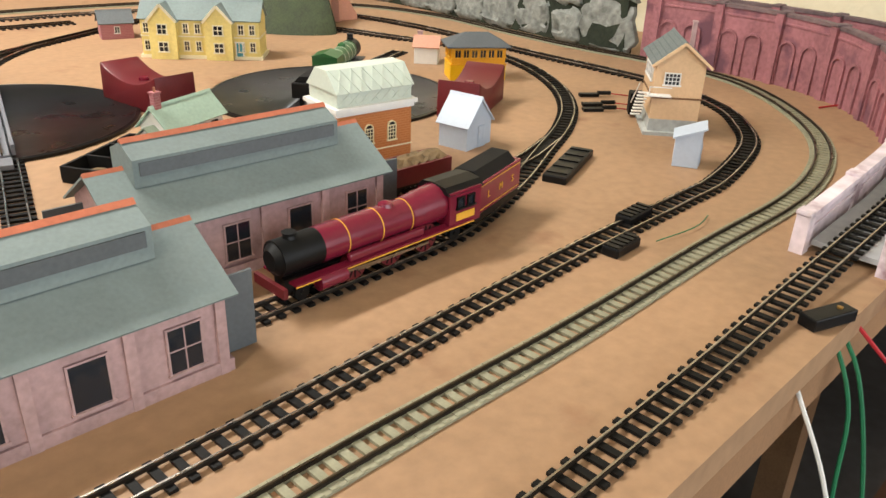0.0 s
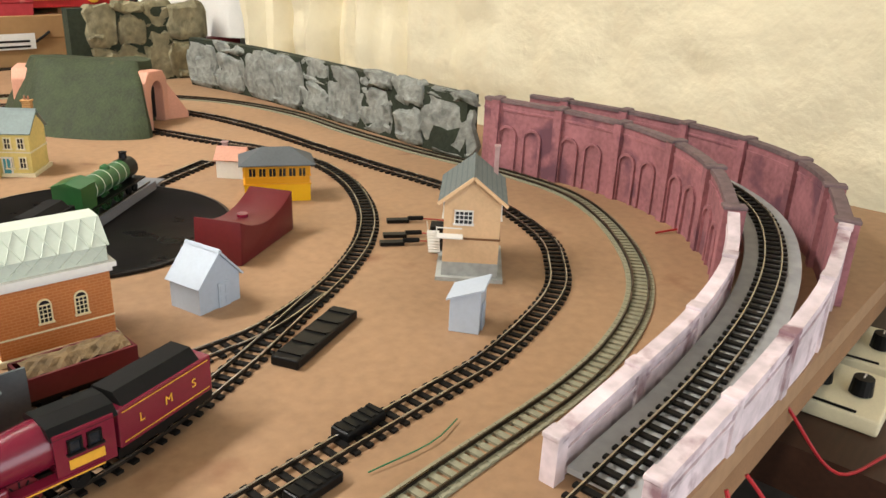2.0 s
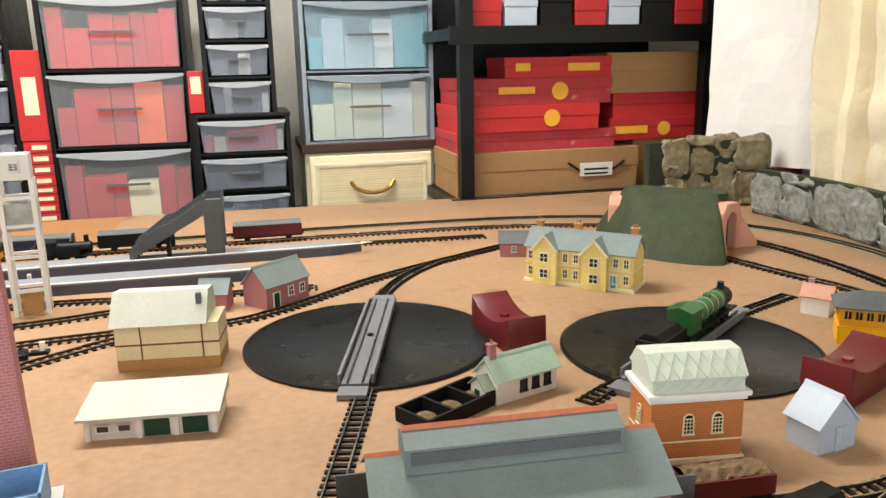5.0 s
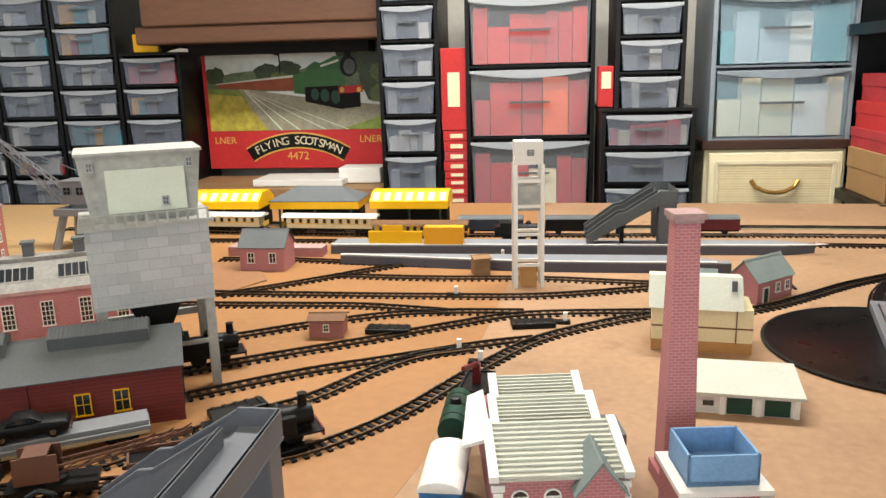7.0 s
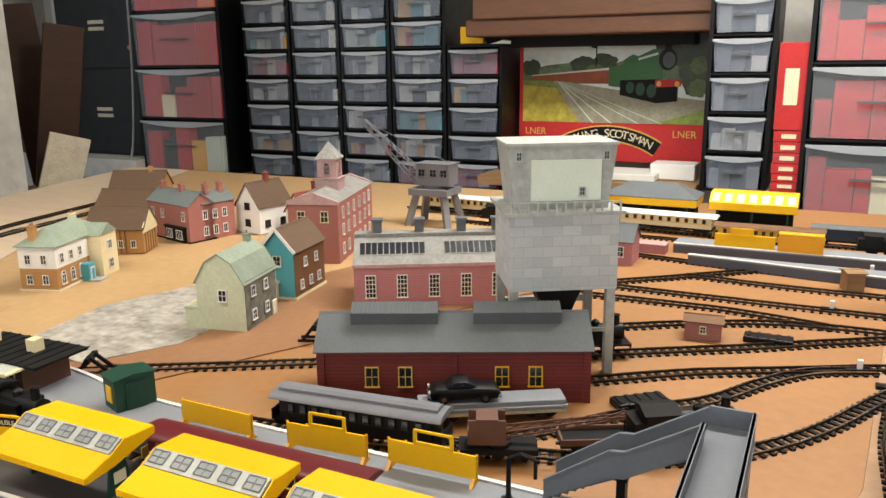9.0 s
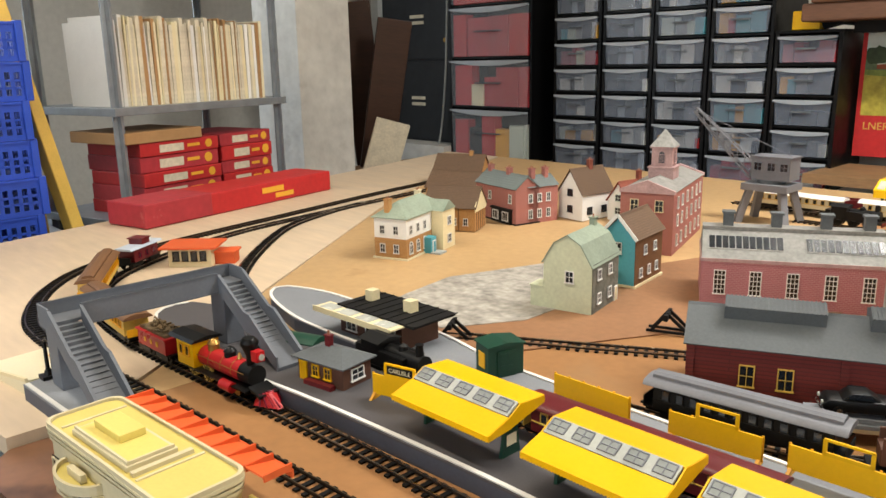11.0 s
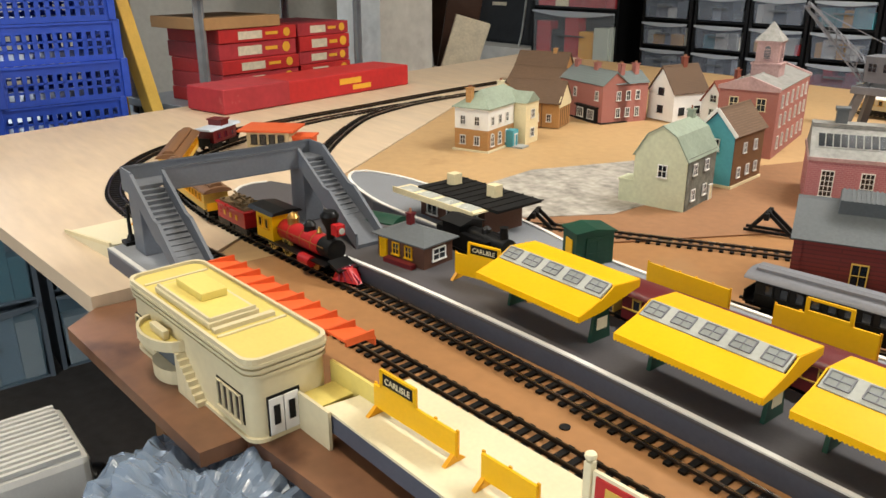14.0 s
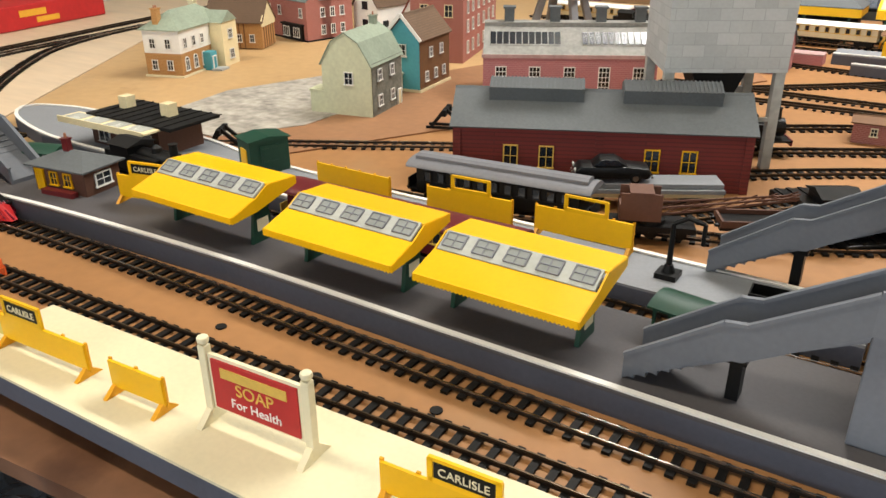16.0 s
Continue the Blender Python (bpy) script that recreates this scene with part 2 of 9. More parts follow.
DARKWOOD = mat("dark wood", "3b2418", 0.5, var=0.3, fine=30, broad=6, stretch=(1, 6, 6))
WOOD = mat("worn wood", "8a6a48", 0.7, var=0.25, fine=30, broad=6, stretch=(1, 5, 5))
BLUECRATE = mat("blue crate", "2746a8", 0.4, var=0.12, fine=60)
STEEL = mat("galvanised steel", "8d9296", 0.45, metal=0.6, var=0.15, fine=40)
CABINET = mat("black cabinet", "2b2d30", 0.45, var=0.2, fine=20, spec=0.22)
PAPER = mat("magazine edges", "c9bfa8", 0.85, var=0.2, fine=120)
GOLD = mat("yellow print", "dba232", 0.55, var=0.1)
BRASS = mat("brass", "a98345", 0.35, metal=0.8)
WIRERED = mat("red wire", "a8232a", 0.45)
WIREGREEN = mat("green wire", "1f6b45", 0.45)
WIREBLACK = mat("black wire", "17171a", 0.5)
BAG = clear("clear polythene bag", "7f8fa3", 0.35, 0.2)
LOADBROWN = mat("crane brown", "5a3b2d", 0.6, var=0.15)
ROADPATCH = mat("scatter paper", "9c968c", 0.9, var=0.5, fine=90, broad=26, bump=0.6)


# ---- mesh helpers ----
class Geo:
    def __init__(self):
        self.v, self.f = [], []

    def add(self, vs, fs):
        k = len(self.v)
        self.v += [tuple(p) for p in vs]
        self.f += [tuple(i + k for i in q) for q in fs]
        return self

    def box(self, x, y, z, sx, sy, sz, rz=0.0):
        """Box centred in x and y, standing on z."""
        a, s = math.cos(radians(rz)), math.sin(radians(rz))
        vs = []
        for dz in (0, sz):
            for dx, dy in ((-1, -1), (1, -1), (1, 1), (-1, 1)):
                px, py = dx * sx / 2, dy * sy / 2
                vs.append((x + a * px - s * py, y + s * px + a * py, z + dz))
        return self.add(vs, [(3, 2, 1, 0), (4, 5, 6, 7), (0, 1, 5, 4), (1, 2, 6, 5), (2, 3, 7, 6), (3, 0, 4, 7)])

    def prism(self, poly, axis, a, b):
        """Closed outline (counter-clockwise seen from +axis for x and z) pushed from a to b along an axis."""
        n = len(poly)
        put = {"x": lambda u, v, w: (w, u, v), "y": lambda u, v, w: (u, w, v), "z": lambda u, v, w: (u, v, w)}[axis]
        vs = [put(u, v, a) for u, v in poly] + [put(u, v, b) for u, v in poly]
        fs = [tuple(range(n - 1, -1, -1)), tuple(range(n, 2 * n))]
        fs += [(i, (i + 1) % n, (i + 1) % n + n, i + n) for i in range(n)]
        if axis == "y":
            fs = [q[::-1] for q in fs]
        return self.add(vs, fs)

    def cyl(self, p, q, r, r2=None, n=12):
        p, q = Vector(p), Vector(q)
        r2 = r if r2 is None else r2
        w = (q - p).normalized()
        u = w.orthogonal().normalized()
        v = w.cross(u)
        ring = [u * math.cos(2 * math.pi * i / n) + v * math.sin(2 * math.pi * i / n) for i in range(n)]
        vs = [p + d * r for d in ring] + [q + d * r2 for d in ring]
        fs = [(i, (i + 1) % n, (i + 1) % n + n, i + n) for i in range(n)] + [tuple(range(n - 1, -1, -1)), tuple(range(n, 2 * n))]
        return self.add(vs, fs)

    def bar(self, p, q, w, h):
        """Straight bar of section w x h from p to q, upright in its height."""
        p, q = Vector(p), Vector(q)
        d = (q - p).normalized()
        s = d.cross(Vector((0, 0, 1)))
        s = s.normalized() if s.length > 1e-4 else Vector((1, 0, 0))
        u = s.cross(d).normalized()
        vs = [e + s * a * w / 2 + u * b * h / 2 for e in (p, q) for a, b in ((-1, -1), (1, -1), (1, 1), (-1, 1))]
        return self.add(vs, [(0, 1, 2, 3), (7, 6, 5, 4), (4, 5, 1, 0), (5, 6, 2, 1), (6, 7, 3, 2), (7, 4, 0, 3)])

    def quad(self, a, b, c, d, t=0.0012):
        """Slab with the given top corners, t thick, below them."""
        a, b, c, d = map(Vector, (a, b, c, d))
        n = (b - a).cross(d - a).normalized() * t
        return self.add([a, b, c, d, a - n, b - n, c - n, d - n],
                        [(0, 1, 2, 3), (7, 6, 5, 4), (4, 5, 1, 0), (5, 6, 2, 1), (6, 7, 3, 2), (7, 4, 0, 3)])

    def tube(self, pts, r, n=6):
        for p, q in zip(pts[:-1], pts[1:]):
            self.cyl(p, q, r, n=n)
        return self

    def lathe(self, prof, n=16, x=0, y=0, z=0):
        vs, fs = [], []
        for r, h in prof:
            vs += [(x + r * math.cos(2 * math.pi * i / n), y + r * math.sin(2 * math.pi * i / n), z + h) for i in range(n)]
        for k in range(len(prof) - 1):
            fs += [(k * n + i, k * n + (i + 1) % n, (k + 1) * n + (i + 1) % n, (k + 1) * n + i) for i in range(n)]
        fs += [tuple(range(n - 1, -1, -1)), tuple((len(prof) - 1) * n + i for i in range(n))]
        return self.add(vs, fs)

    def mesh(self, name, bevel=0.0, smooth=False):
        me = bpy.data.meshes.new(name)
        me.from_pydata(self.v, [], self.f)
        if bevel:
            bm = bmesh.new()
            bm.from_mesh(me)
            bmesh.ops.recalc_face_normals(bm, faces=bm.faces)
            bmesh.ops.bevel(bm, geom=[e for e in bm.edges if e.is_manifold and e.calc_face_angle(0) > 0.5], offset=bevel, segments=2, affect="EDGES", profile=0.5, clamp_overlap=True)
            bm.to_mesh(me)
            bm.free()
        if smooth:
            me.shade_smooth()
            me.set_sharp_from_angle(angle=radians(40))
        return me


def thing(name, label, category, x=0, y=0, z=0, rot=0, group="", kind=""):
    ob = new(name)
    ob.empty_display_size = 0.02
    ob.matrix_basis = pose(x, y, z, 0, 0, rot)
    return tagged(ob, label, category, group, kind)


def part(name, g, material, parent, label="", bevel=0.0, smooth=False, at=None):
    me = g if isinstance(g, bpy.types.Mesh) else g.mesh(name, bevel, smooth)
    if not me.materials:
        me.materials.append(material)
    ob = new(name, me)
    ob.parent = parent
    if at is not None:
        ob.matrix_basis = at
    if label:
        tagged(ob, label)
    return ob


def solid(name, g, material, label, category, kind="", bevel=0.0, smooth=False, at=None, group=""):
    """A thing that is one mesh."""
    return tagged(part(name, g, material, None, bevel=bevel, smooth=smooth, at=at), label, category, group, kind)


def words(text, size, material, parent, at, name="lettering"):
    cu = bpy.data.curves.new(name, "FONT")
    cu.body, cu.size, cu.align_x, cu.align_y, cu.extrude = text, size, "CENTER", "CENTER", 0.0002
    tmp = bpy.data.objects.new(name, cu)
    scene.collection.objects.link(tmp)
    me = bpy.data.meshes.new_from_object(tmp.evaluated_get(bpy.context.evaluated_depsgraph_get()))
    bpy.data.objects.remove(tmp)
    me.materials.clear()
    return part(name, me, material, parent, at=at)


WIN = {}


def window(parent, at, w, h, frame_mat, cols=2, rows=2, arch=False, bar=0.0007, name="window"):
    """Small glazed window: frame with bars and sill, and its pane; local x across, z up, facing -y."""
    key = (round(w, 4), round(h, 4), frame_mat.name, cols, rows, arch)
    if key not in WIN:
        g = Geo()
        b = bar * 1.7
        g.box(-w / 2, -0.0006, 0, b, 0.0016, h).box(w / 2, -0.0006, 0, b, 0.0016, h)
        g.box(0, -0.0006, h - b / 2, w + b, 0.0016, b).box(0, -0.0010, -b, w + 2.4 * b, 0.0024, b * 1.2)
        for i in range(1, cols):
            g.box(-w / 2 + w * i / cols, -0.0005, 0, bar, 0.001, h)
        for i in range(1, rows):
            g.box(0, -0.0005, h * i / rows - bar / 2, w, 0.001, bar)
        if arch:
            n = 7
            pts = [(-w / 2 * math.cos(math.pi * i / n), -0.0006, h + w / 2 * math.sin(math.pi * i / n)) for i in range(n + 1)]
            for p, q in zip(pts[:-1], pts[1:]):
                g.bar(p, q, 0.0016, b)
        p = Geo().box(0, -0.00025, 0, w, 0.0005, h)
        if arch:
            p.prism([(w / 2 * math.cos(math.pi * i / 8), h + w / 2 * math.sin(math.pi * i / 8)) for i in range(9)], "y", 0, -0.0005)
        WIN[key] = (g.mesh("window"), p.mesh("pane"))
    f = part(name, WIN[key][0], frame_mat, parent, at=at)
    part("pane", WIN[key][1], GLASS, f)
    return f


def door(parent, at, w, h, material, trim=None):
    g = Geo().box(0, -0.0005, 0, w, 0.001, h)
    for i in (-1, 1):
        g.box(i * w * 0.22, -0.001, h * 0.1, w * 0.3, 0.0008, h * 0.35).box(i * w * 0.22, -0.001, h * 0.55, w * 0.3, 0.0008, h * 0.35)
    d = part("door", g, material, parent, at=at)
    if trim:
        part("door_frame", Geo().box(-w / 2, -0.0006, 0, 0.0014, 0.002, h).box(w / 2, -0.0006, 0, 0.0014, 0.002, h).box(0, -0.0006, h, w + 0.003, 0.002, 0.0016), trim, d)
    return d


def face(side, u, z, w, d):
    """Pose on a wall of a w x d building: f, b, l, r."""
    e = 0.0004
    return {"f": pose(u, -d / 2 - e, z), "b": pose(-u, d / 2 + e, z, 0, 0, 180), "r": pose(w / 2 + e, u, z, 0, 0, 90), "l": pose(-w / 2 - e, -u, z, 0, 0, -90)}[side]


def gable(parent, w, d, eave, ridge, wall, roof, over=0.004, thick=0.0016, ridge_mat=None, z0=0.0):
    """Walls and a pitched roof whose ridge runs along x."""
    part("wall", Geo().prism([(-d / 2, z0), (d / 2, z0), (d / 2, eave), (0, ridge - thick), (-d / 2, eave)], "x", -w / 2, w / 2), wall, parent)
    k = (ridge - eave) / (d / 2)
    ey, ez = d / 2 + over, eave - over * k + thick
    hw = w / 2 + over
    part("roof_slope", Geo().quad((-hw, -ey, ez), (hw, -ey, ez), (hw, 0, ridge + thick), (-hw, 0, ridge + thick), thick), roof, parent)
    part("roof_slope", Geo().quad((hw, ey, ez), (-hw, ey, ez), (-hw, 0, ridge + thick), (hw, 0, ridge + thick), thick), roof, parent)
    part("ridge", Geo().prism([(-0.0022, ridge + 0.0004), (0.0022, ridge + 0.0004), (0, ridge + 0.003)], "x", -hw, hw), ridge_mat or roof, parent)


def hip(parent, w, d, eave, ridge, roof, over=0.005, inset=None, thick=0.0016):
    inset = d / 2 if inset is None else inset
    a, b, r = w / 2 + over, d / 2 + over, w / 2 - inset
    vs = [(-a, -b, eave), (a, -b, eave), (a, b, eave), (-a, b, eave), (-r, 0, ridge), (r, 0, ridge), (-a, -b, eave + thick), (a, -b, eave + thick), (a, b, eave + thick), (-a, b, eave + thick)]
    fs = [(3, 2, 1, 0), (0, 1, 7, 6), (1, 2, 8, 7), (2, 3, 9, 8), (3, 0, 6, 9), (6, 7, 5, 4), (7, 8, 5), (8, 9, 4, 5), (9, 6, 4)]
    part("roof", Geo().add(vs, fs), roof, parent)


def chimney(parent, x, y, z, h, material, s=0.009, pots=2):
    c = part("chimney", Geo().box(x, y, z, s, s * 0.8, h).box(x, y, z + h, s * 1.25, s * 1.05, 0.0015), material, parent)
    for i in range(pots):
        part("chimney_pot", Geo().cyl((x + (i - (pots - 1) / 2) * s * 0.45, y, z + h + 0.0012), (x + (i - (pots - 1) / 2) * s * 0.45, y, z + h + 0.006), 0.0014, 0.0011, 8), TERRACOTTA if material is not WHITE else CREAM, c)


def glide(pts, step):
    """Even points along a smooth curve through pts (2 or 3 numbers each)."""
    P = [Vector((*p, 0.0)) if len(p) == 2 else Vector(p) for p in pts]
    P = [P[0] * 2 - P[1]] + P + [P[-1] * 2 - P[-2]]
    raw = []
    for i in range(1, len(P) - 2):
        for k in range(24):
            t = k / 24
            a, b, c, d = P[i - 1:i + 3]
            raw.append(0.5 * (2 * b + (c - a) * t + (2 * a - 5 * b + 4 * c - d) * t * t + (3 * b - a - 3 * c + d) * t ** 3))
    raw.append(P[-2])
    out, left = [raw[0]], step
    for p, q in zip(raw[:-1], raw[1:]):
        seg = (q - p).length
        pos = 0.0
        while seg - pos >= left:
            pos += left
            out.append(p + (q - p) * (pos / seg))
            left = step
        left -= seg - pos
    return out


def sides(line):
    """Left-hand normals along a line, in plan."""
    out = []
    for i in range(len(line)):
        d = line[min(i + 1, len(line) - 1)] - line[max(i - 1, 0)]
        out.append(Vector((-d.y, d.x, 0)).normalized())
    return out


def ribbon(g, line, nor, a, b, z0, z1):
    """Strip of box section from offset a to b along a line."""
    n = len(line)
    vs = []
    for p, m in zip(line, nor):
        vs += [p + m * a + Vector((0, 0, z0)), p + m * b + Vector((0, 0, z0)), p + m * b + Vector((0, 0, z1)), p + m * a + Vector((0, 0, z1))]
    fs = []
    for i in range(n - 1):
        for k in range(4):
            fs.append((4 * i + k, 4 * i + (k + 1) % 4, 4 * i + 4 + (k + 1) % 4, 4 * i + 4 + k))
    fs += [(0, 1, 2, 3), (4 * n - 1, 4 * n - 2, 4 * n - 3, 4 * n - 4)]
    return g.add(vs, fs)


SLEEPERS = []


def track(label, pts, z=0.0, kind="black", pieces=True):
    """Model track: two rails and the sleepers under them."""
    t = thing("railway_track", label, "model track")
    wide, pitch, smat, rmat = {"black": (0.0047, 0.0115, SLEEPER, RAIL), "brown": (0.0047, 0.0115, SLEEPER, RAILDARK), "grey": (0.0050, 0.0092, SLEEPGREY, RAILDARK)}[kind]
    line = glide(pts, 0.012)
    for p in line:
        p.z += z
    nor = sides(line)
    for s in (-1, 1):
        r = part("rail", ribbon(Geo(), line, nor, s * 0.0078 - 0.0006, s * 0.0078 + 0.0006, 0.0043, 0.0053), rmat, t)
        part("rail_web", ribbon(Geo(), line, nor, s * 0.0078 - 0.0010, s * 0.0078 + 0.0010, 0.0021, 0.0043), RAILWEB, r)
    if kind == "grey":
        for s in (-1, 1):
            part("sleeper_web", ribbon(Geo(), line, nor, s * 0.0102 - 0.0035, s * 0.0102 + 0.0035, 0.0002, 0.0018), smat, t)
    line2 = glide(pts, pitch)
    for p in line2:
        p.z += z
    SLEEPERS.append((t, line2, sides(line2), wide, smat, pieces))
    return t


def lay_sleepers():
    shared = {}
    for t, line, nor, wide, smat, pieces in SLEEPERS:
        if smat.name not in shared:
            me = Geo().box(0, 0, 0.0003, 0.0262, wide, 0.0020).mesh("sleeper")
            me.materials.append(smat)
            shared[smat.name] = me
        g = Geo()
        for i, (p, m) in enumerate(zip(line, nor)):
            a = math.degrees(math.atan2(m.y, m.x))
            if pieces and i < 290:
                part("sleeper", shared[smat.name], smat, t, at=Matrix.Translation(p) @ pose(0, 0, 0, 0, 0, a))
            else:
                g.box(p.x, p.y, p.z + 0.0003, 0.0262, wide, 0.0020, a)
        if g.v:
            tagged(part("sleeper_bed", g, smat, t), kind="stuff")

# ---- the room ----
def slab(name, x0, x1, y0, y1, z0, z1, material, label, category, kind="structure", bevel=0.0):
    return solid(name, Geo().box((x0 + x1) / 2, (y0 + y1) / 2, z0, x1 - x0, y1 - y0, z1 - z0), material, label, category, kind, bevel)


slab("floor", -4.5, 2.6, -2.5, 3.3, -0.85, -0.80, FLOOR, "dirty grey concrete garage floor", "floor")
slab("ceiling", -4.5, 2.6, -2.5, 3.3, 1.60, 1.66, CEILING, "off-white ceiling boards", "ceiling")
slab("wall_north", -4.5, 2.6, 3.05, 3.2, -0.80, 1.60, PLASTER, "pale painted blockwork back wall", "wall")
slab("wall_east", 2.35, 2.5, -2.5, 3.05, -0.80, 1.60, PLASTER, "pale painted blockwork side wall", "wall")
g = Geo().box(-4.35, -1.525, -0.8, 0.15, 1.95, 2.4).box(-4.35, 1.925, -0.8, 0.15, 2.25, 2.4).box(-4.35, 0.125, -0.8, 0.15, 1.35, 1.0).box(-4.35, 0.125, 1.3, 0.15, 1.35, 0.3)
solid("wall_west", g, PLASTER, "white painted blockwork wall with a window", "wall", "structure")
# unseen wall; its opening is added to hold the frontal fill lamp
g = Geo().box(-3.1, -2.4, -0.8, 2.6, 0.15, 2.4).box(2.3, -2.4, -0.8, 0.4, 0.15, 2.4).box(0.15, -2.4, 1.42, 3.9, 0.15, 0.18)
solid("wall_south", g, PLASTER, "unseen white wall with an opening added for the front fill", "wall", "structure")


# ---- baseboards ----
def board(name, poly, z0, z1, material, label):
    ob = solid(name, Geo().prism(poly, "z", z0, z1), material, label, "baseboard", "structure")
    return ob


board("baseboard_1", [(-0.42, 0.205), (1.39, 0.205), (1.39, 1.62), (1.34, 1.80), (-0.20, 1.84), (-0.30, 0.70)], -0.02, 0.0, TANBOARD, "brown hardboard baseboard of the model railway")
board("baseboard_2", [(-1.2394, 0.20), (-0.4203, 0.205), (-0.3003, 0.70), (-0.2003, 1.84), (-0.2003, 2.06), (-0.9494, 2.06), (-1.0194, 1.40), (-1.2394, 0.78)], -0.02, 0.0, YARDBOARD, "tan chipboard baseboard with faint stains")
board("baseboard_6", [(-1.24, 0.206), (-1.24, 0.78), (-1.02, 1.40), (-0.95, 2.06), (-2.35, 2.06), (-2.02, 1.30), (-1.65, 0.78)], -0.02, 0.0, VILLAGEBOARD, "pale tan chipboard under the model village")
board("baseboard_3", [(-2.13, 0.11), (-1.64, 0.085), (-1.244, 0.118), (-1.244, 0.20), (-1.654, 0.78), (-2.024, 1.30), (-2.36, 2.06), (-2.62, 2.06)], -0.02, 0.0, PALEPLY, "pale plywood end board with bare grain")
board("baseboard_4", [(-1.213, 0.087), (-0.947, 0.105), (-0.947, 0.140), (-0.822, 0.155), (-0.449, 0.195), (-0.42, 0.20), (-1.24, 0.196), (-1.243, 0.12)], -0.024, -0.012, FRONTBOARD, "brown hardboard strip along the front edge")
board("baseboard_5", [(-0.20, 1.8403), (1.34, 1.8003), (1.34, 2.0), (-0.20, 2.06)], -0.02, 0.0, TANBOARD, "tan board behind the back tracks")
board("hardboard_sheet", [(-1.16, 0.595), (-1.05, 0.60), (-0.66, 1.30), (-0.72, 1.42), (-1.02, 1.40), (-1.24, 0.78)], 0.0005, 0.002, HARDBOARD, "brown hardboard sheet under the village")
for nm, x0, x1, y in (("fascia_1", -0.40, 1.30, 0.21), ("fascia_2", -1.15, -0.42, 0.205), ("fascia_3", -2.1, -1.25, 0.14)):
    slab(nm, x0, x1, y, y + 0.02, -0.06, -0.022, BOARDEDGE, "wooden batten under the baseboard", "batten")
for lx, ly in ((-2.0, 0.4), (-0.5, 0.35), (-0.5, 1.9), (-2.1, 1.9), (1.2, 0.4), (1.2, 1.7), (0.4, 1.9), (-1.3, 1.9)):
    slab("trestle_leg", lx - 0.025, lx + 0.025, ly - 0.025, ly + 0.025, -0.8, -0.022, BOARDEDGE, "square softwood leg under the baseboard", "leg", kind="")
solid("scatter_patch", Geo().prism([(-1.30, 0.63), (-1.16, 0.62), (-1.10, 0.72), (-1.10, 0.86), (-1.20, 1.04), (-1.26, 1.00), (-1.33, 0.80)], "z", 0.0006, 0.0028), ROADPATCH, "crumpled grey and white scatter paper on the board", "ground cover")

# ---- tracks ----
A = track("black model track on the brown board", [(-0.30, 0.372), (-0.05, 0.375), (0.18, 0.378), (0.45, 0.390), (0.62, 0.392), (0.706, 0.395), (0.833, 0.425), (0.906, 0.468), (0.965, 0.525), (1.018, 0.63), (1.030, 0.74), (1.032, 0.85), (1.040, 0.991), (1.050, 1.159), (1.036, 1.311), (0.99, 1.43), (0.90, 1.54), (0.70, 1.62), (0.50, 1.65), (0.2, 1.66), (-0.3, 1.66), (-0.8, 1.69), (-1.3, 1.72)])
B = track("grey three-line model track on the brown board", [(-0.30, 0.325), (0.155, 0.327), (0.36, 0.323), (0.55, 0.325), (0.70, 0.324), (0.802, 0.337), (0.897, 0.368), (0.982, 0.420), (1.071, 0.505), (1.131, 0.599), (1.150, 0.72), (1.145, 0.88), (1.155, 1.05), (1.175, 1.22), (1.15, 1.38), (1.08, 1.50), (0.95, 1.62), (0.7, 1.71), (0.3, 1.74), (-0.3, 1.745), (-1.0, 1.80)], kind="grey")
INNER = track("black model track curving inside the loop", [(0.0, 0.472), (0.20, 0.473), (0.38, 0.474), (0.46, 0.488), (0.55, 0.52), (0.642, 0.562), (0.73, 0.603), (0.81, 0.655), (0.882, 0.727), (0.945, 0.826), (0.978, 0.933), (0.968, 1.04), (0.94, 1.13), (0.90, 1.26), (0.83, 1.36)])
track("black model siding joining the curve", [(0.30, 0.565), (0.42, 0.565), (0.53, 0.555), (0.60, 0.556), (0.68, 0.58)])
C = track("black model track climbing onto the viaduct", [(-0.30, 0.240, 0.0), (0.1, 0.240, 0.0), (0.35, 0.241, 0.001), (0.50, 0.243, 0.006), (0.63, 0.243, 0.013), (0.75, 0.243, 0.021), (0.88, 0.255, 0.03), (1.0, 0.285, 0.038), (1.10, 0.335, 0.045), (1.17, 0.41, 0.05), (1.215, 0.51, 0.055), (1.235, 0.62, 0.06), (1.235, 0.74, 0.063)])
track("black model track from the turntable", [(0.214, 0.868), (0.195, 0.80), (0.172, 0.72), (0.150, 0.64), (0.13, 0.58)])
track("black model track to the turntable", [(0.28, 1.19), (0.31, 1.257), (0.36, 1.33), (0.43, 1.40)])
track("brown model track curving past the turntable", [(-0.05, 1.150), (0.06, 1.148), (0.13, 1.18), (0.20, 1.235), (0.28, 1.301), (0.377, 1.363), (0.541, 1.455), (0.72, 1.55)], kind="brown")
track("short black model track by the turntable", [(0.72, 0.965), (0.775, 0.993), (0.87, 1.035)])
track("short black model track beside the turntable", [(0.51, 0.82), (0.47, 0.80), (0.425, 0.77)])
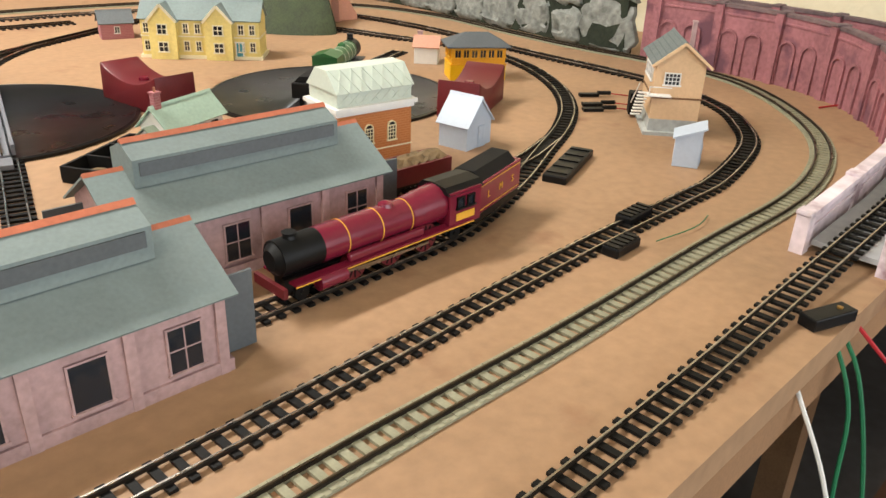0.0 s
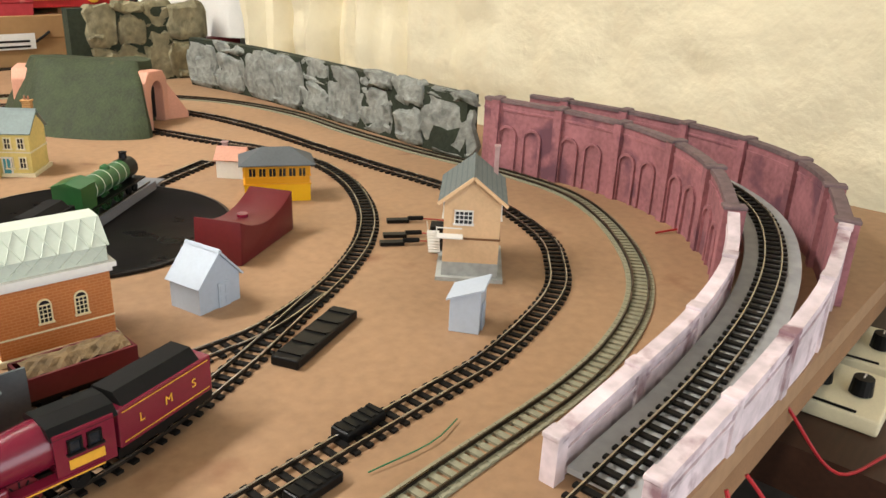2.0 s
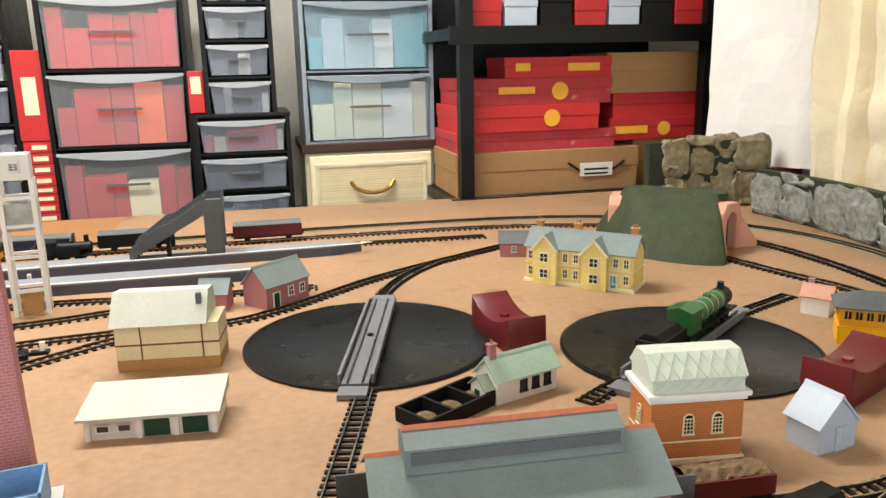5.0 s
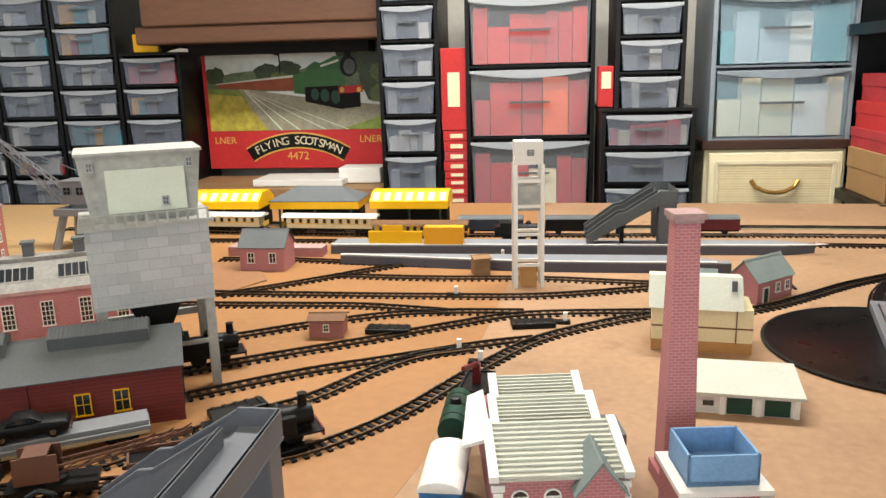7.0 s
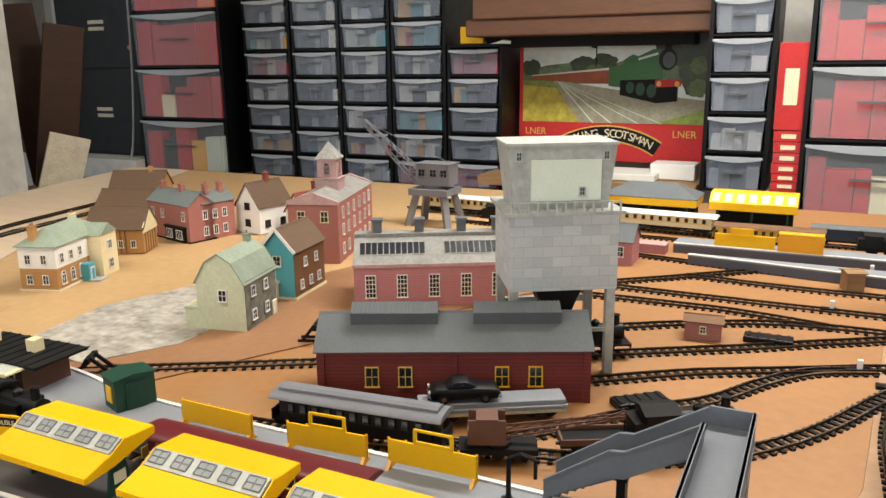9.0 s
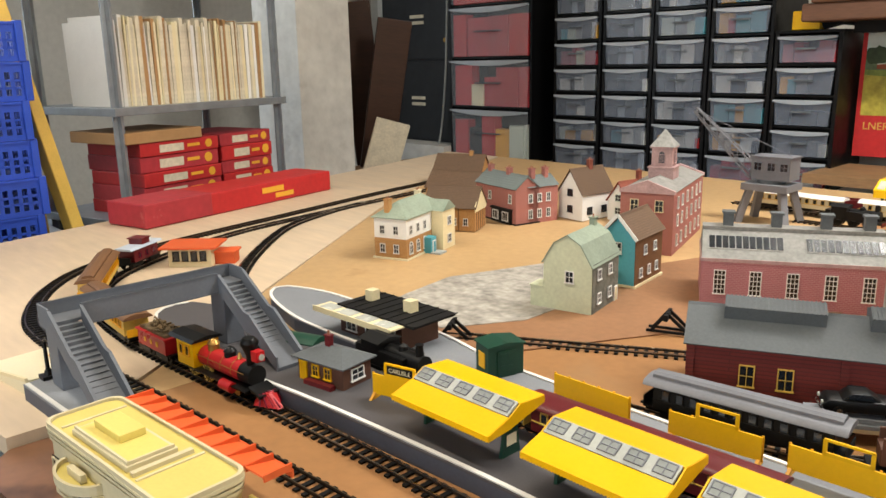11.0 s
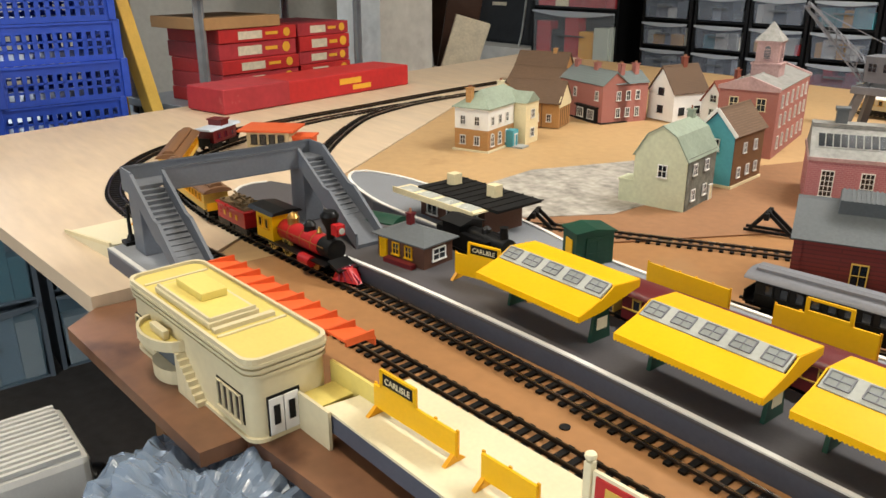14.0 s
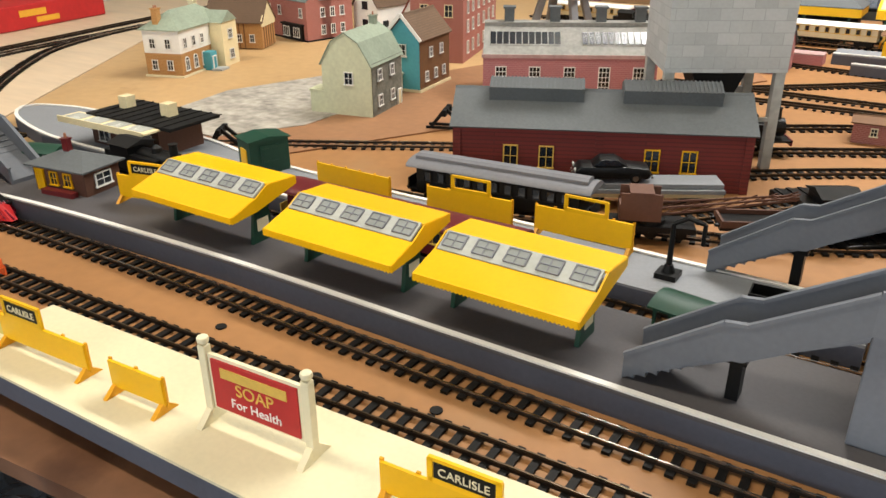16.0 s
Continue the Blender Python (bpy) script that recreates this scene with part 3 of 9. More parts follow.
D = track("black model track through the station", [(-0.35, 0.346), (-0.55, 0.342), (-0.75, 0.341), (-0.95, 0.339), (-1.16, 0.328), (-1.33, 0.318), (-1.47, 0.318), (-1.60, 0.340), (-1.72, 0.405), (-1.80, 0.505), (-1.862, 0.63), (-1.91, 0.77), (-1.94, 0.94), (-1.97, 1.15), (-2.0, 1.4)])
E_ = track("black model track beside the cream platform", [(-0.40, 0.300), (-0.56, 0.296), (-0.75, 0.284), (-1.0, 0.270), (-1.2, 0.259), (-1.38, 0.245), (-1.50, 0.238), (-1.61, 0.252), (-1.74, 0.312), (-1.84, 0.405), (-1.90, 0.53), (-1.945, 0.70), (-1.99, 0.92), (-2.05, 1.2), (-2.1, 1.5)], kind="brown")
track("black model track curving round the village", [(-1.30, 0.525), (-1.42, 0.50), (-1.53, 0.53), (-1.612, 0.585), (-1.70, 0.66), (-1.80, 0.76), (-1.88, 0.86), (-1.94, 1.0), (-1.98, 1.15)])
track("black model siding behind the platform", [(-1.12, 0.615), (-1.0, 0.682), (-0.88, 0.750), (-0.70, 0.84)])
track("black model track behind the island platform", [(-1.40, 0.465), (-1.2, 0.466), (-0.9, 0.472), (-0.6, 0.48), (-0.40, 0.49)])
track("black model siding with wagons", [(-0.98, 0.562), (-0.84, 0.580), (-0.737, 0.591), (-0.650, 0.622), (-0.575, 0.690), (-0.504, 0.772), (-0.442, 0.828), (-0.392, 0.905), (-0.344, 0.958), (-0.275, 0.992)])
track("black model siding behind the coach", [(-0.66, 0.615), (-0.52, 0.652), (-0.43, 0.697), (-0.377, 0.744), (-0.328, 0.811), (-0.272, 0.914), (-0.204, 1.019), (-0.128, 1.084), (-0.039, 1.138), (0.0, 1.15)])
yard = [[(-0.58, 0.823), (-0.473, 0.897), (-0.377, 0.947), (-0.275, 1.000), (-0.2, 1.03)],
        [(-0.70, 0.84), (-0.549, 0.935), (-0.424, 1.009), (-0.317, 1.078), (-0.216, 1.130), (-0.045, 1.150)],
        [(-0.66, 0.98), (-0.58, 1.030), (-0.502, 1.077), (-0.403, 1.122), (-0.321, 1.137), (-0.216, 1.141)],
        [(-0.76, 1.155), (-0.666, 1.156), (-0.54, 1.160), (-0.451, 1.159), (-0.321, 1.137)],
        [(-0.80, 1.217), (-0.688, 1.217), (-0.553, 1.215), (-0.371, 1.215), (-0.198, 1.222), (-0.025, 1.271), (0.06, 1.30)],
        [(-0.70, 1.205), (-0.577, 1.300), (-0.490, 1.372), (-0.397, 1.440), (-0.292, 1.458), (0.0, 1.46)],
        [(-0.55, 1.330), (-0.382, 1.318), (-0.194, 1.320), (-0.012, 1.298), (0.2, 1.29)],
        [(-0.80, 1.44), (-0.678, 1.440), (-0.497, 1.418), (-0.290, 1.400), (-0.095, 1.390), (0.10, 1.385)],
        [(-1.1, 1.60), (-0.754, 1.600), (-0.418, 1.595), (0.076, 1.585), (0.30, 1.575), (0.56, 1.56)]]
for pts in yard:
    track("brown model track in the goods yard", pts, kind="brown", pieces=False)


# ---- turntables ----
def turntable(x, y, r, rot, label):
    t = thing("turntable", label, "turntable", x, y, 0.0, rot)
    part("well", Geo().lathe([(r, 0.0005), (r, 0.0035), (r - 0.004, 0.0042), (r - 0.006, 0.003), (0.002, 0.0026)], 72), WELL, t, smooth=True)
    part("deck", Geo().box(0, 0, 0.003, 2 * r - 0.012, 0.030, 0.005).box(0, 0.0185, 0.004, 2 * r - 0.03, 0.004, 0.011).box(0, -0.0185, 0.004, 2 * r - 0.03, 0.004, 0.011), GREYMETAL, t, bevel=0.0006)
    for s in (-1, 1):
        part("rail", Geo().box(0, s * 0.00825, 0.008, 2 * r - 0.012, 0.0014, 0.003), RAILDARK, t)
    for s in (-1, 1):
        part("approach_plate", Geo().box(s * (r + 0.010), 0, 0.001, 0.024, 0.032, 0.006), GREYMETAL, t, bevel=0.0006)
    part("pivot", Geo().cyl((0, 0, 0.008), (0, 0, 0.0105), 0.004), BLACK, t)
    return t


turntable(0.243, 1.024, 0.160, 75, "black round turntable with a grey bridge")
turntable(0.614, 0.888, 0.155, 37, "black round turntable carrying a green engine")


# ---- viaduct ----
def curved_wall(name, label, pts, base, caps, wall_mat, thick=0.009, posts=0.10, arches=True, category="viaduct wall"):
    """Wall following a line; pts hold x, y and the height of its top."""
    w = thing(name, label, category)
    line = glide(pts, 0.02)
    foot = [Vector((p.x, p.y, 0)) for p in line]
    nor = sides(line)
    n = len(line)
    vs, fs = [], []
    for p, f, m in zip(line, foot, nor):
        vs += [f + m * thick / 2 + Vector((0, 0, base)), f - m * thick / 2 + Vector((0, 0, base)), p - m * thick / 2, p + m * thick / 2]
    for i in range(n - 1):
        fs += [(4 * i + k, 4 * i + (k + 1) % 4, 4 * i + 4 + (k + 1) % 4, 4 * i + 4 + k) for k in range(4)]
    fs += [(0, 1, 2, 3), (4 * n - 1, 4 * n - 2, 4 * n - 3, 4 * n - 4)]
    part("wall", Geo().add(vs, fs), wall_mat, w)
    part("coping", ribbon(Geo(), line, nor, -thick / 2 - 0.002, thick / 2 + 0.002, -0.001, 0.004), caps, w)
    part("string_course", ribbon(Geo(), [p - Vector((0, 0, 0.012)) for p in line], nor, -thick / 2 - 0.0015, thick / 2 + 0.0015, 0, 0.003), wall_mat, w)
    step = max(2, round(posts / 0.02))
    for i in range(0, n, step):
        p, m = line[i], nor[i]
        a = math.degrees(math.atan2(m.y, m.x))
        part("pier", Geo().box(p.x, p.y, base, thick + (0.012 if wall_mat is VIADUCT else 0.004), 0.012, p.z - base + 0.002, a), wall_mat, w)
        part("pier_cap", Geo().box(p.x, p.y, p.z + 0.002, thick + (0.014 if wall_mat is VIADUCT else 0.006), 0.014, 0.0040, a), caps, w, bevel=0.001)
        if arches and p.z > 0.06 and i + step < n:
            for k in (0.3, 0.7):
                j = i + round(step * k)
                q, mm = line[j], nor[j]
                hh = q.z - 0.032
                aa = math.degrees(math.atan2(mm.y, mm.x)) - 90
                o = Geo()
                r = 0.0150
                arc = [(r * math.cos(math.pi * s / 8), hh - r + r * math.sin(math.pi * s / 8)) for s in range(9)]
                inn = [(0.76 * r * math.cos(math.pi * s / 8), hh - r + 0.76 * r * math.sin(math.pi * s / 8)) for s in range(9)]
                ring = [(r, 0.0)] + arc + [(-r, 0.0), (-0.76 * r, 0.0)] + inn[::-1] + [(0.76 * r, 0.0)]
                o.prism(ring, "y", -0.0030, 0.0030)
                for s in (-1, 1):
                    part("blind_arch", o if s < 0 else o.mesh("blind_arch"), wall_mat, w, at=Matrix.Translation(Vector((q.x, q.y, 0)) + mm * s * (thick / 2 + 0.0004)) @ pose(0, 0, 0, 0, 0, aa))
    return w


INNERWALL = [(0.605, 0.276, 0.030), (0.70, 0.276, 0.038), (0.80, 0.278, 0.047), (0.90, 0.292, 0.060), (0.985, 0.325, 0.078), (1.060, 0.375, 0.091), (1.125, 0.445, 0.096), (1.165, 0.53, 0.098), (1.178, 0.62, 0.099), (1.172, 0.70, 0.100), (1.160, 0.775, 0.101)]
OUTERWALL = [(0.610, 0.212, 0.030), (0.70, 0.210, 0.038), (0.79, 0.209, 0.047), (0.90, 0.212, 0.062), (1.02, 0.232, 0.080), (1.13, 0.280, 0.088), (1.21, 0.35, 0.090), (1.262, 0.45, 0.091), (1.285, 0.56, 0.091), (1.288, 0.67, 0.091), (1.275, 0.78, 0.091)]
curved_wall("viaduct_wall", "curved mauve brick viaduct parapet with blind arches", INNERWALL[4:], 0.0, VIADUCTCAP, VIADUCT)
curved_wall("viaduct_wall", "curved outer mauve brick viaduct parapet with piers", OUTERWALL[4:], 0.0, VIADUCTCAP, VIADUCT, arches=False)
for pts in (INNERWALL[:5], OUTERWALL[:5]):
    curved_wall("ramp_wall", "low whitewashed pink ramp parapet beside the climbing track", pts, 0.0, VIADUCTPALE, VIADUCTPALE, thick=0.007, arches=False)
dk = glide([(0.61, 0.243, 0.0105), (0.64, 0.243, 0.0125), (0.75, 0.243, 0.020), (0.88, 0.255, 0.029), (1.0, 0.285, 0.037), (1.10, 0.335, 0.044), (1.17, 0.41, 0.049), (1.215, 0.51, 0.054), (1.235, 0.62, 0.059), (1.235, 0.76, 0.062)], 0.02)
solid("viaduct_deck", ribbon(Geo(), dk, sides(dk), -0.026, 0.026, -0.004, 0.0005), DECKSTONE, "grey stone ramp carrying the climbing track", "viaduct deck", kind="structure")

# ---- buildings on the brown board ----
def engine_shed(x, y, rot, w, d, label, wins):
    s = thing("engine_shed", label, "model building", x, y, 0, rot)
    gable(s, w, d, 0.052, 0.078, PINKSTONE, SLATE, over=0.006, ridge_mat=RIDGE)
    part("plinth", Geo().box(0, 0, 0, w + 0.004, d + 0.004, 0.008), PINKSTONE, s)
    v = part("roof_vent", Geo().prism([(-0.018, 0.070), (0.018, 0.070), (0.018, 0.089), (0, 0.097), (-0.018, 0.089)], "x", -w * 0.40, w * 0.38), SLATE, s)
    for sy in (-1, 1):
        part("louvre", Geo().box(-w * 0.01, sy * 0.0188, 0.078, w * 0.74, 0.0012, 0.009), DARKSLATE, v)
    part("vent_ridge", Geo().prism([(-0.003, 0.0965), (0.003, 0.0965), (0, 0.0995)], "x", -w * 0.40, w * 0.38), RIDGE, v)
    n = wins
    for side in ("f", "b"):
        for i in range(n):
            u = -w / 2 + w * (i + 0.5) / n
            window(s, face(side, u, 0.012, w, d), 0.020, 0.028, PINKSTONE if side == "f" else MAROON, 2 if i % 2 else 1, 2 if i % 2 else 1)
            part("pilaster", Geo().box(u + w / n / 2 - 0.004, (-1 if side == "f" else 1) * (d / 2 + 0.001), 0.0, 0.006, 0.003, 0.05), PINKSTONE, s)
    for sx in (-1, 1):
        # flat black panel paints the darkness inside the open end
        part("doorway", Geo().prism([(-0.022, 0.001), (0.022, 0.001), (0.022, 0.046), (0.0, 0.056), (-0.022, 0.046)], "x", sx * (w / 2 + 0.0006) - 0.0004, sx * (w / 2 + 0.0006) + 0.0004), SOOT, s)
        for sy in (-1, 1):
            part("door_leaf", Geo().box(sx * (w / 2 + 0.013), sy * 0.028, 0.001, 0.026, 0.002, 0.050), DARKSLATE, s)
    return s


engine_shed(0.283, 0.5735, -3, 0.205, 0.085, "pink stone engine shed with grey slate roof and orange ridge", 4)
engine_shed(0.085, 0.478, -1, 0.205, 0.085, "pink stone engine shed with grey roof beside the front track", 4)


def water_house():
    w, d = 0.083, 0.052
    t = thing("water_tower", "orange brick water tower house with a pale green tank", "model building", 0.475, 0.662, 0, -7.5)
    part("wall", Geo().box(0, 0, 0.004, w, d, 0.054), ORANGEBRICK, t)
    part("plinth", Geo().box(0, 0, 0, w + 0.005, d + 0.005, 0.005), CREAM, t, bevel=0.0006)
    part("cornice", Geo().box(0, 0, 0.058, w + 0.004, d + 0.004, 0.004).box(0, 0, 0.062, w + 0.009, d + 0.009, 0.004), WHITE, t)
    part("tank", Geo().box(0, 0, 0.066, w, d, 0.013), PALEGREEN, t, bevel=0.0006)
    tk = part("tank_roof", Geo().prism([(-d / 2 - 0.002, 0.079), (d / 2 + 0.002, 0.079), (d * 0.2, 0.098), (-d * 0.2, 0.098)], "x", -w / 2 - 0.002, w / 2 + 0.002), PALEGREEN, t, bevel=0.0005)
    g = Geo()
    for i in range(7):
        u = -w / 2 + w * i / 7
        for a, b in ((0, 1), (1, 0)):
            g.bar((u + a * w / 7, -d / 2 - 0.0006, 0.067), (u + b * w / 7, -d / 2 - 0.0006, 0.078), 0.0008, 0.0008)
            g.bar((u + a * w / 7, -d / 2 - 0.0026, 0.0796), (u + b * w / 7, -d * 0.2 - 0.0006, 0.098), 0.0008, 0.0008)
    part("tank_bracing", g, PALEGREEN, tk)
    part("string_course", Geo().box(0, 0, 0.020, w + 0.001, d + 0.001, 0.0012), CREAM, t)
    for sd, us in (("f", (-0.008, 0.018)), ("b", (-0.018, 0.018)), ("l", (0.0,)), ("r", (0.0,))):
        for u in us:
            window(t, face(sd, u, 0.028, w, d), 0.009, 0.014, CREAMWALL, 3, 4, arch=True, bar=0.0006)


water_house()


def grey_hut():
    t = thing("lineside_hut", "plain pale grey plastic hut with pitched roof", "model building", 0.600, 0.638, 0, 99)
    gable(t, 0.036, 0.046, 0.027, 0.052, GREYPLASTIC, GREYPLASTIC, over=0.003)
    door(t, face("l", 0.004, 0.0, 0.036, 0.046), 0.013, 0.023, GREYPLASTIC)


grey_hut()
t = thing("lamp_hut", "small pale grey plastic lamp hut with sloping roof", "model building", 0.731, 0.446, 0, 28)
part("wall", Geo().prism([(-0.013, 0), (0.013, 0), (0.013, 0.030), (-0.013, 0.040)], "x", -0.015, 0.015), GREYPLASTIC, t, bevel=0.0005)
part("roof", Geo().quad((-0.018, -0.016, 0.0432), (0.018, -0.016, 0.0432), (0.018, 0.016, 0.0308), (-0.018, 0.016, 0.0308), 0.0015), GREYPLASTIC, t)
door(t, face("f", 0, 0, 0.03, 0.026), 0.012, 0.024, GREYPLASTIC)


def signal_box():
    w, d = 0.084, 0.054
    t = thing("signal_box", "cream boarded signal box with grey slate roof", "model building", 0.842, 0.533, 0, 38)
    part("base_plate", Geo().box(0, 0, 0, 0.096, 0.066, 0.004), CONCRETE, t)
    part("stone_base", Geo().box(0, 0, 0.004, w + 0.001, d + 0.001, 0.014), CONCRETE, t)
    gable(t, w, d, 0.083, 0.104, PEACH, SLATECOURSE, over=0.006, z0=0.018)
    part("floor_band", Geo().box(0, 0, 0.042, w + 0.002, d + 0.002, 0.002), TIMBER, t)
    for s in (-1, 1):
        part("barge_board", Geo().bar((-w / 2 - 0.0065, s * (d / 2 + 0.006), 0.0785), (-w / 2 - 0.0065, 0, 0.1050), 0.0015, 0.003), PEACH, t)
    window(t, face("l", -0.008, 0.058, w, d), 0.017, 0.013, WHITE, 4, 3, bar=0.0008)
    for u in (-0.018, 0, 0.018):
        window(t, face("b", u, 0.058, w, d), 0.015, 0.014, WHITE, 3, 2)
        window(t, face("f", u, 0.058, w, d), 0.015, 0.014, WHITE, 3, 2)
    g = Geo().box(-w / 2 - 0.006, d / 2 - 0.006, 0.046, 0.012, 0.026, 0.0012)
    for i in range(8):
        g.box(-w / 2 + 0.004 + 0.006 * i, d / 2 + 0.010, 0.046 - 0.0052 * i, 0.006, 0.012, 0.001)
    st = part("staircase", g, WHITE, t)
    part("handrail", Geo().bar((-w / 2 - 0.012, d / 2 - 0.018, 0.057), (-w / 2 - 0.012, d / 2 + 0.006, 0.057), 0.001, 0.001).bar((-w / 2 - 0.012, d / 2 + 0.006, 0.046), (-w / 2 - 0.012, d / 2 + 0.006, 0.058), 0.001, 0.001).bar((-w / 2, d / 2 + 0.016, 0.058), (w / 2 - 0.030, d / 2 + 0.016, 0.022), 0.001, 0.001), WHITE, st)
    part("toilet_lean_to", Geo().box(w / 2 - 0.01, d / 2 + 0.008, 0.004, 0.020, 0.016, 0.026), SOOT, t)
    chimney(t, w / 2 - 0.006, -0.022, 0.080, 0.036, PINKSTONE, 0.006, 0)


signal_box()


def power_unit(x, y, rot, label):
    t = thing("power_unit", label, "power unit", x, y, 0, rot)
    n = 10
    top = [(0.058 - 0.116 * i / n, 0.030 + 0.016 * (2 * i / n - 1) ** 2) for i in range(n + 1)]
    part("casing", Geo().prism([(-0.060, 0), (0.060, 0)] + top, "y", -0.026, 0.026), MAROON, t, bevel=0.002, smooth=True)
    part("knob", Geo().cyl((0.0, 0.004, 0.030), (0.0, 0.004, 0.0335), 0.006), MAROONGLOSS, t)
    part("terminal", Geo().box(0.0605, 0, 0.008, 0.004, 0.030, 0.008), BRASS, t)
    part("cable", Geo().tube([(0.062, 0.004 * k, 0.010) if j == 0 else (0.062 + 0.011 * j, 0.004 * k + 0.003 * math.sin(j), max(0.002, 0.012 - 0.004 * j)) for k in (-1, 1) for j in range(4)], 0.0011), WIREBLACK, t)


power_unit(0.712, 0.732, 26, "maroon power unit with a scooped top beside the turntable")
power_unit(0.414, 0.985, 96, "maroon power unit with a scooped top and black cables")


def yellow_box():
    w, d = 0.080, 0.046
    t = thing("signal_box", "yellow platform signal box with grey hipped roof", "model building", 0.840, 0.845, 0, -35)
    part("lower_wall", Geo().box(0, 0, 0, w, d, 0.022), YELLOW, t)
    part("upper_wall", Geo().box(0, 0, 0.0222, w * 0.97, d * 0.97, 0.024), YELLOWDEEP, t)
    part("band", Geo().box(0, 0, 0.0215, w + 0.002, d + 0.002, 0.0016).box(0, 0, 0.030, w * 0.975, d * 0.99, 0.001), YELLOWDEEP, t)
    for u in (-0.030, -0.018, -0.006, 0.006, 0.018, 0.030):
        window(t, face("f", u, 0.032, w * 0.97, d * 0.97), 0.009, 0.011, YELLOWDEEP, 2, 1)
        window(t, face("b", u, 0.032, w * 0.97, d * 0.97), 0.009, 0.011, YELLOWDEEP, 2, 1)
    for u in (-0.012, 0.012):
        window(t, face("r", u, 0.032, w * 0.97, d * 0.97), 0.010, 0.011, YELLOWDEEP, 2, 1)
        window(t, face("l", u, 0.032, w * 0.97, d * 0.97), 0.010, 0.011, YELLOWDEEP, 2, 1)
    hip(t, w, d, 0.0462, 0.064, DARKSLATE, 0.006)


yellow_box()
t = thing("platelayer_hut", "white hut with pale pink roof and chimney", "model building", 0.853, 0.957, 0, -52)
gable(t, 0.036, 0.030, 0.026, 0.038, WHITE, PINKPORTAL, over=0.003)
chimney(t, -0.012, 0.008, 0.026, 0.018, PINKSTONE, 0.007, 0)


def yellow_house():
    w, d = 0.150, 0.048
    t = thing("station_house", "yellow brick station house with grey roof and gables", "model building", 0.612, 1.196, 0, -43)
    t.matrix_basis = t.matrix_basis @ Matrix.Scale(1.16, 4)
    gable(t, w, d, 0.050, 0.070, HOUSEYEL, SLATE, over=0.003)
    part("plinth", Geo().box(0, 0, 0, w + 0.006, d + 0.006, 0.004), CREAM, t)
    for u in (-0.045, 0.025):
        b = part("bay", Geo().prism([(u - 0.017, 0), (u + 0.017, 0), (u + 0.017, 0.048), (u, 0.066), (u - 0.017, 0.048)], "y", -d / 2 - 0.010, 0), HOUSEYEL, t)
        for s in (-1, 1):
            part("gable_roof", Geo().quad((u + s * 0.020, -d / 2 - 0.0125, 0.047), (u + s * 0.020, 0, 0.047), (u, 0, 0.069), (u, -d / 2 - 0.0125, 0.069), 0.0014 * s), SLATE, b)
        part("barge_board", Geo().bar((u - 0.019, -d / 2 - 0.0128, 0.047), (u, -d / 2 - 0.0128, 0.068), 0.0012, 0.003).bar((u + 0.019, -d / 2 - 0.0128, 0.047), (u, -d / 2 - 0.0128, 0.068), 0.0012, 0.003), CREAM, b)
        for z in (0.010, 0.032):
            window(b, pose(u, -d / 2 - 0.0104, z), 0.012, 0.012, CREAM, 2, 2)
    for u in (-0.068, -0.018, -0.003, 0.052, 0.066):
        for z in (0.010, 0.032):
            window(t, face("f", u, z, w, d), 0.007, 0.012, CREAM, 2, 2)
            window(t, face("b", u, z, w, d), 0.007, 0.012, CREAM, 2, 2)
    door(t, face("f", 0.025 + 0.024, 0.003, w, d), 0.009, 0.018, TEAL, WHITE)
    part("string_course", Geo().box(0, 0, 0.027, w + 0.002, d + 0.002, 0.0016), CREAM, t)
    for u in (-0.066, -0.01, 0.068):
        chimney(t, u, 0.004, 0.060, 0.020, OCHRE, 0.009, 2)


yellow_house()
t = thing("brick_cottage", "small mauve brick cottage behind the station house", "model building", 0.565, 1.405, 0, -17)
gable(t, 0.050, 0.040, 0.026, 0.042, PINKBRICK, DARKSLATE, over=0.003)
window(t, face("f", 0, 0.010, 0.05, 0.04), 0.008, 0.010, WHITE)


def cottage():
    w, d = 0.080, 0.036
    t = thing("chapel_cottage", "white walled cottage with pale green roof and red chimney", "model building", 0.372, 0.824, 0, 19)
    gable(t, w, d, 0.028, 0.046, WHITE, MINTROOF, over=0.004)
    for u in (-0.006, 0.010, 0.026):
        window(t, face("f", u, 0.009, w, d), 0.008, 0.012, SOOT, 2, 2)
        window(t, face("b", u, 0.009, w, d), 0.008, 0.012, SOOT, 2, 2)
    door(t, face("l", 0.004, 0, w, d), 0.009, 0.019, DARKGREEN, WHITE)
    p = part("porch", Geo().prism([(-0.012, 0), (0.012, 0), (0.012, 0.018), (0, 0.027), (-0.012, 0.018)], "x", -w / 2 - 0.012, -w / 2), WHITE, t)
    for s in (-1, 1):
        part("porch_roof", Geo().quad((-w / 2 - 0.014, s * 0.015, 0.0165), (-w / 2, s * 0.015, 0.0165), (-w / 2, 0, 0.0287), (-w / 2 - 0.014, 0, 0.0287), 0.0014 * s), GREENROOF, p)
    door(p, pose(-w / 2 - 0.0124, 0, 0, 0, 0, -90), 0.008, 0.015, DARKGREEN)
    chimney(t, -w / 2 + 0.006, 0.0, 0.036, 0.024, PINKBRICK, 0.008, 1)


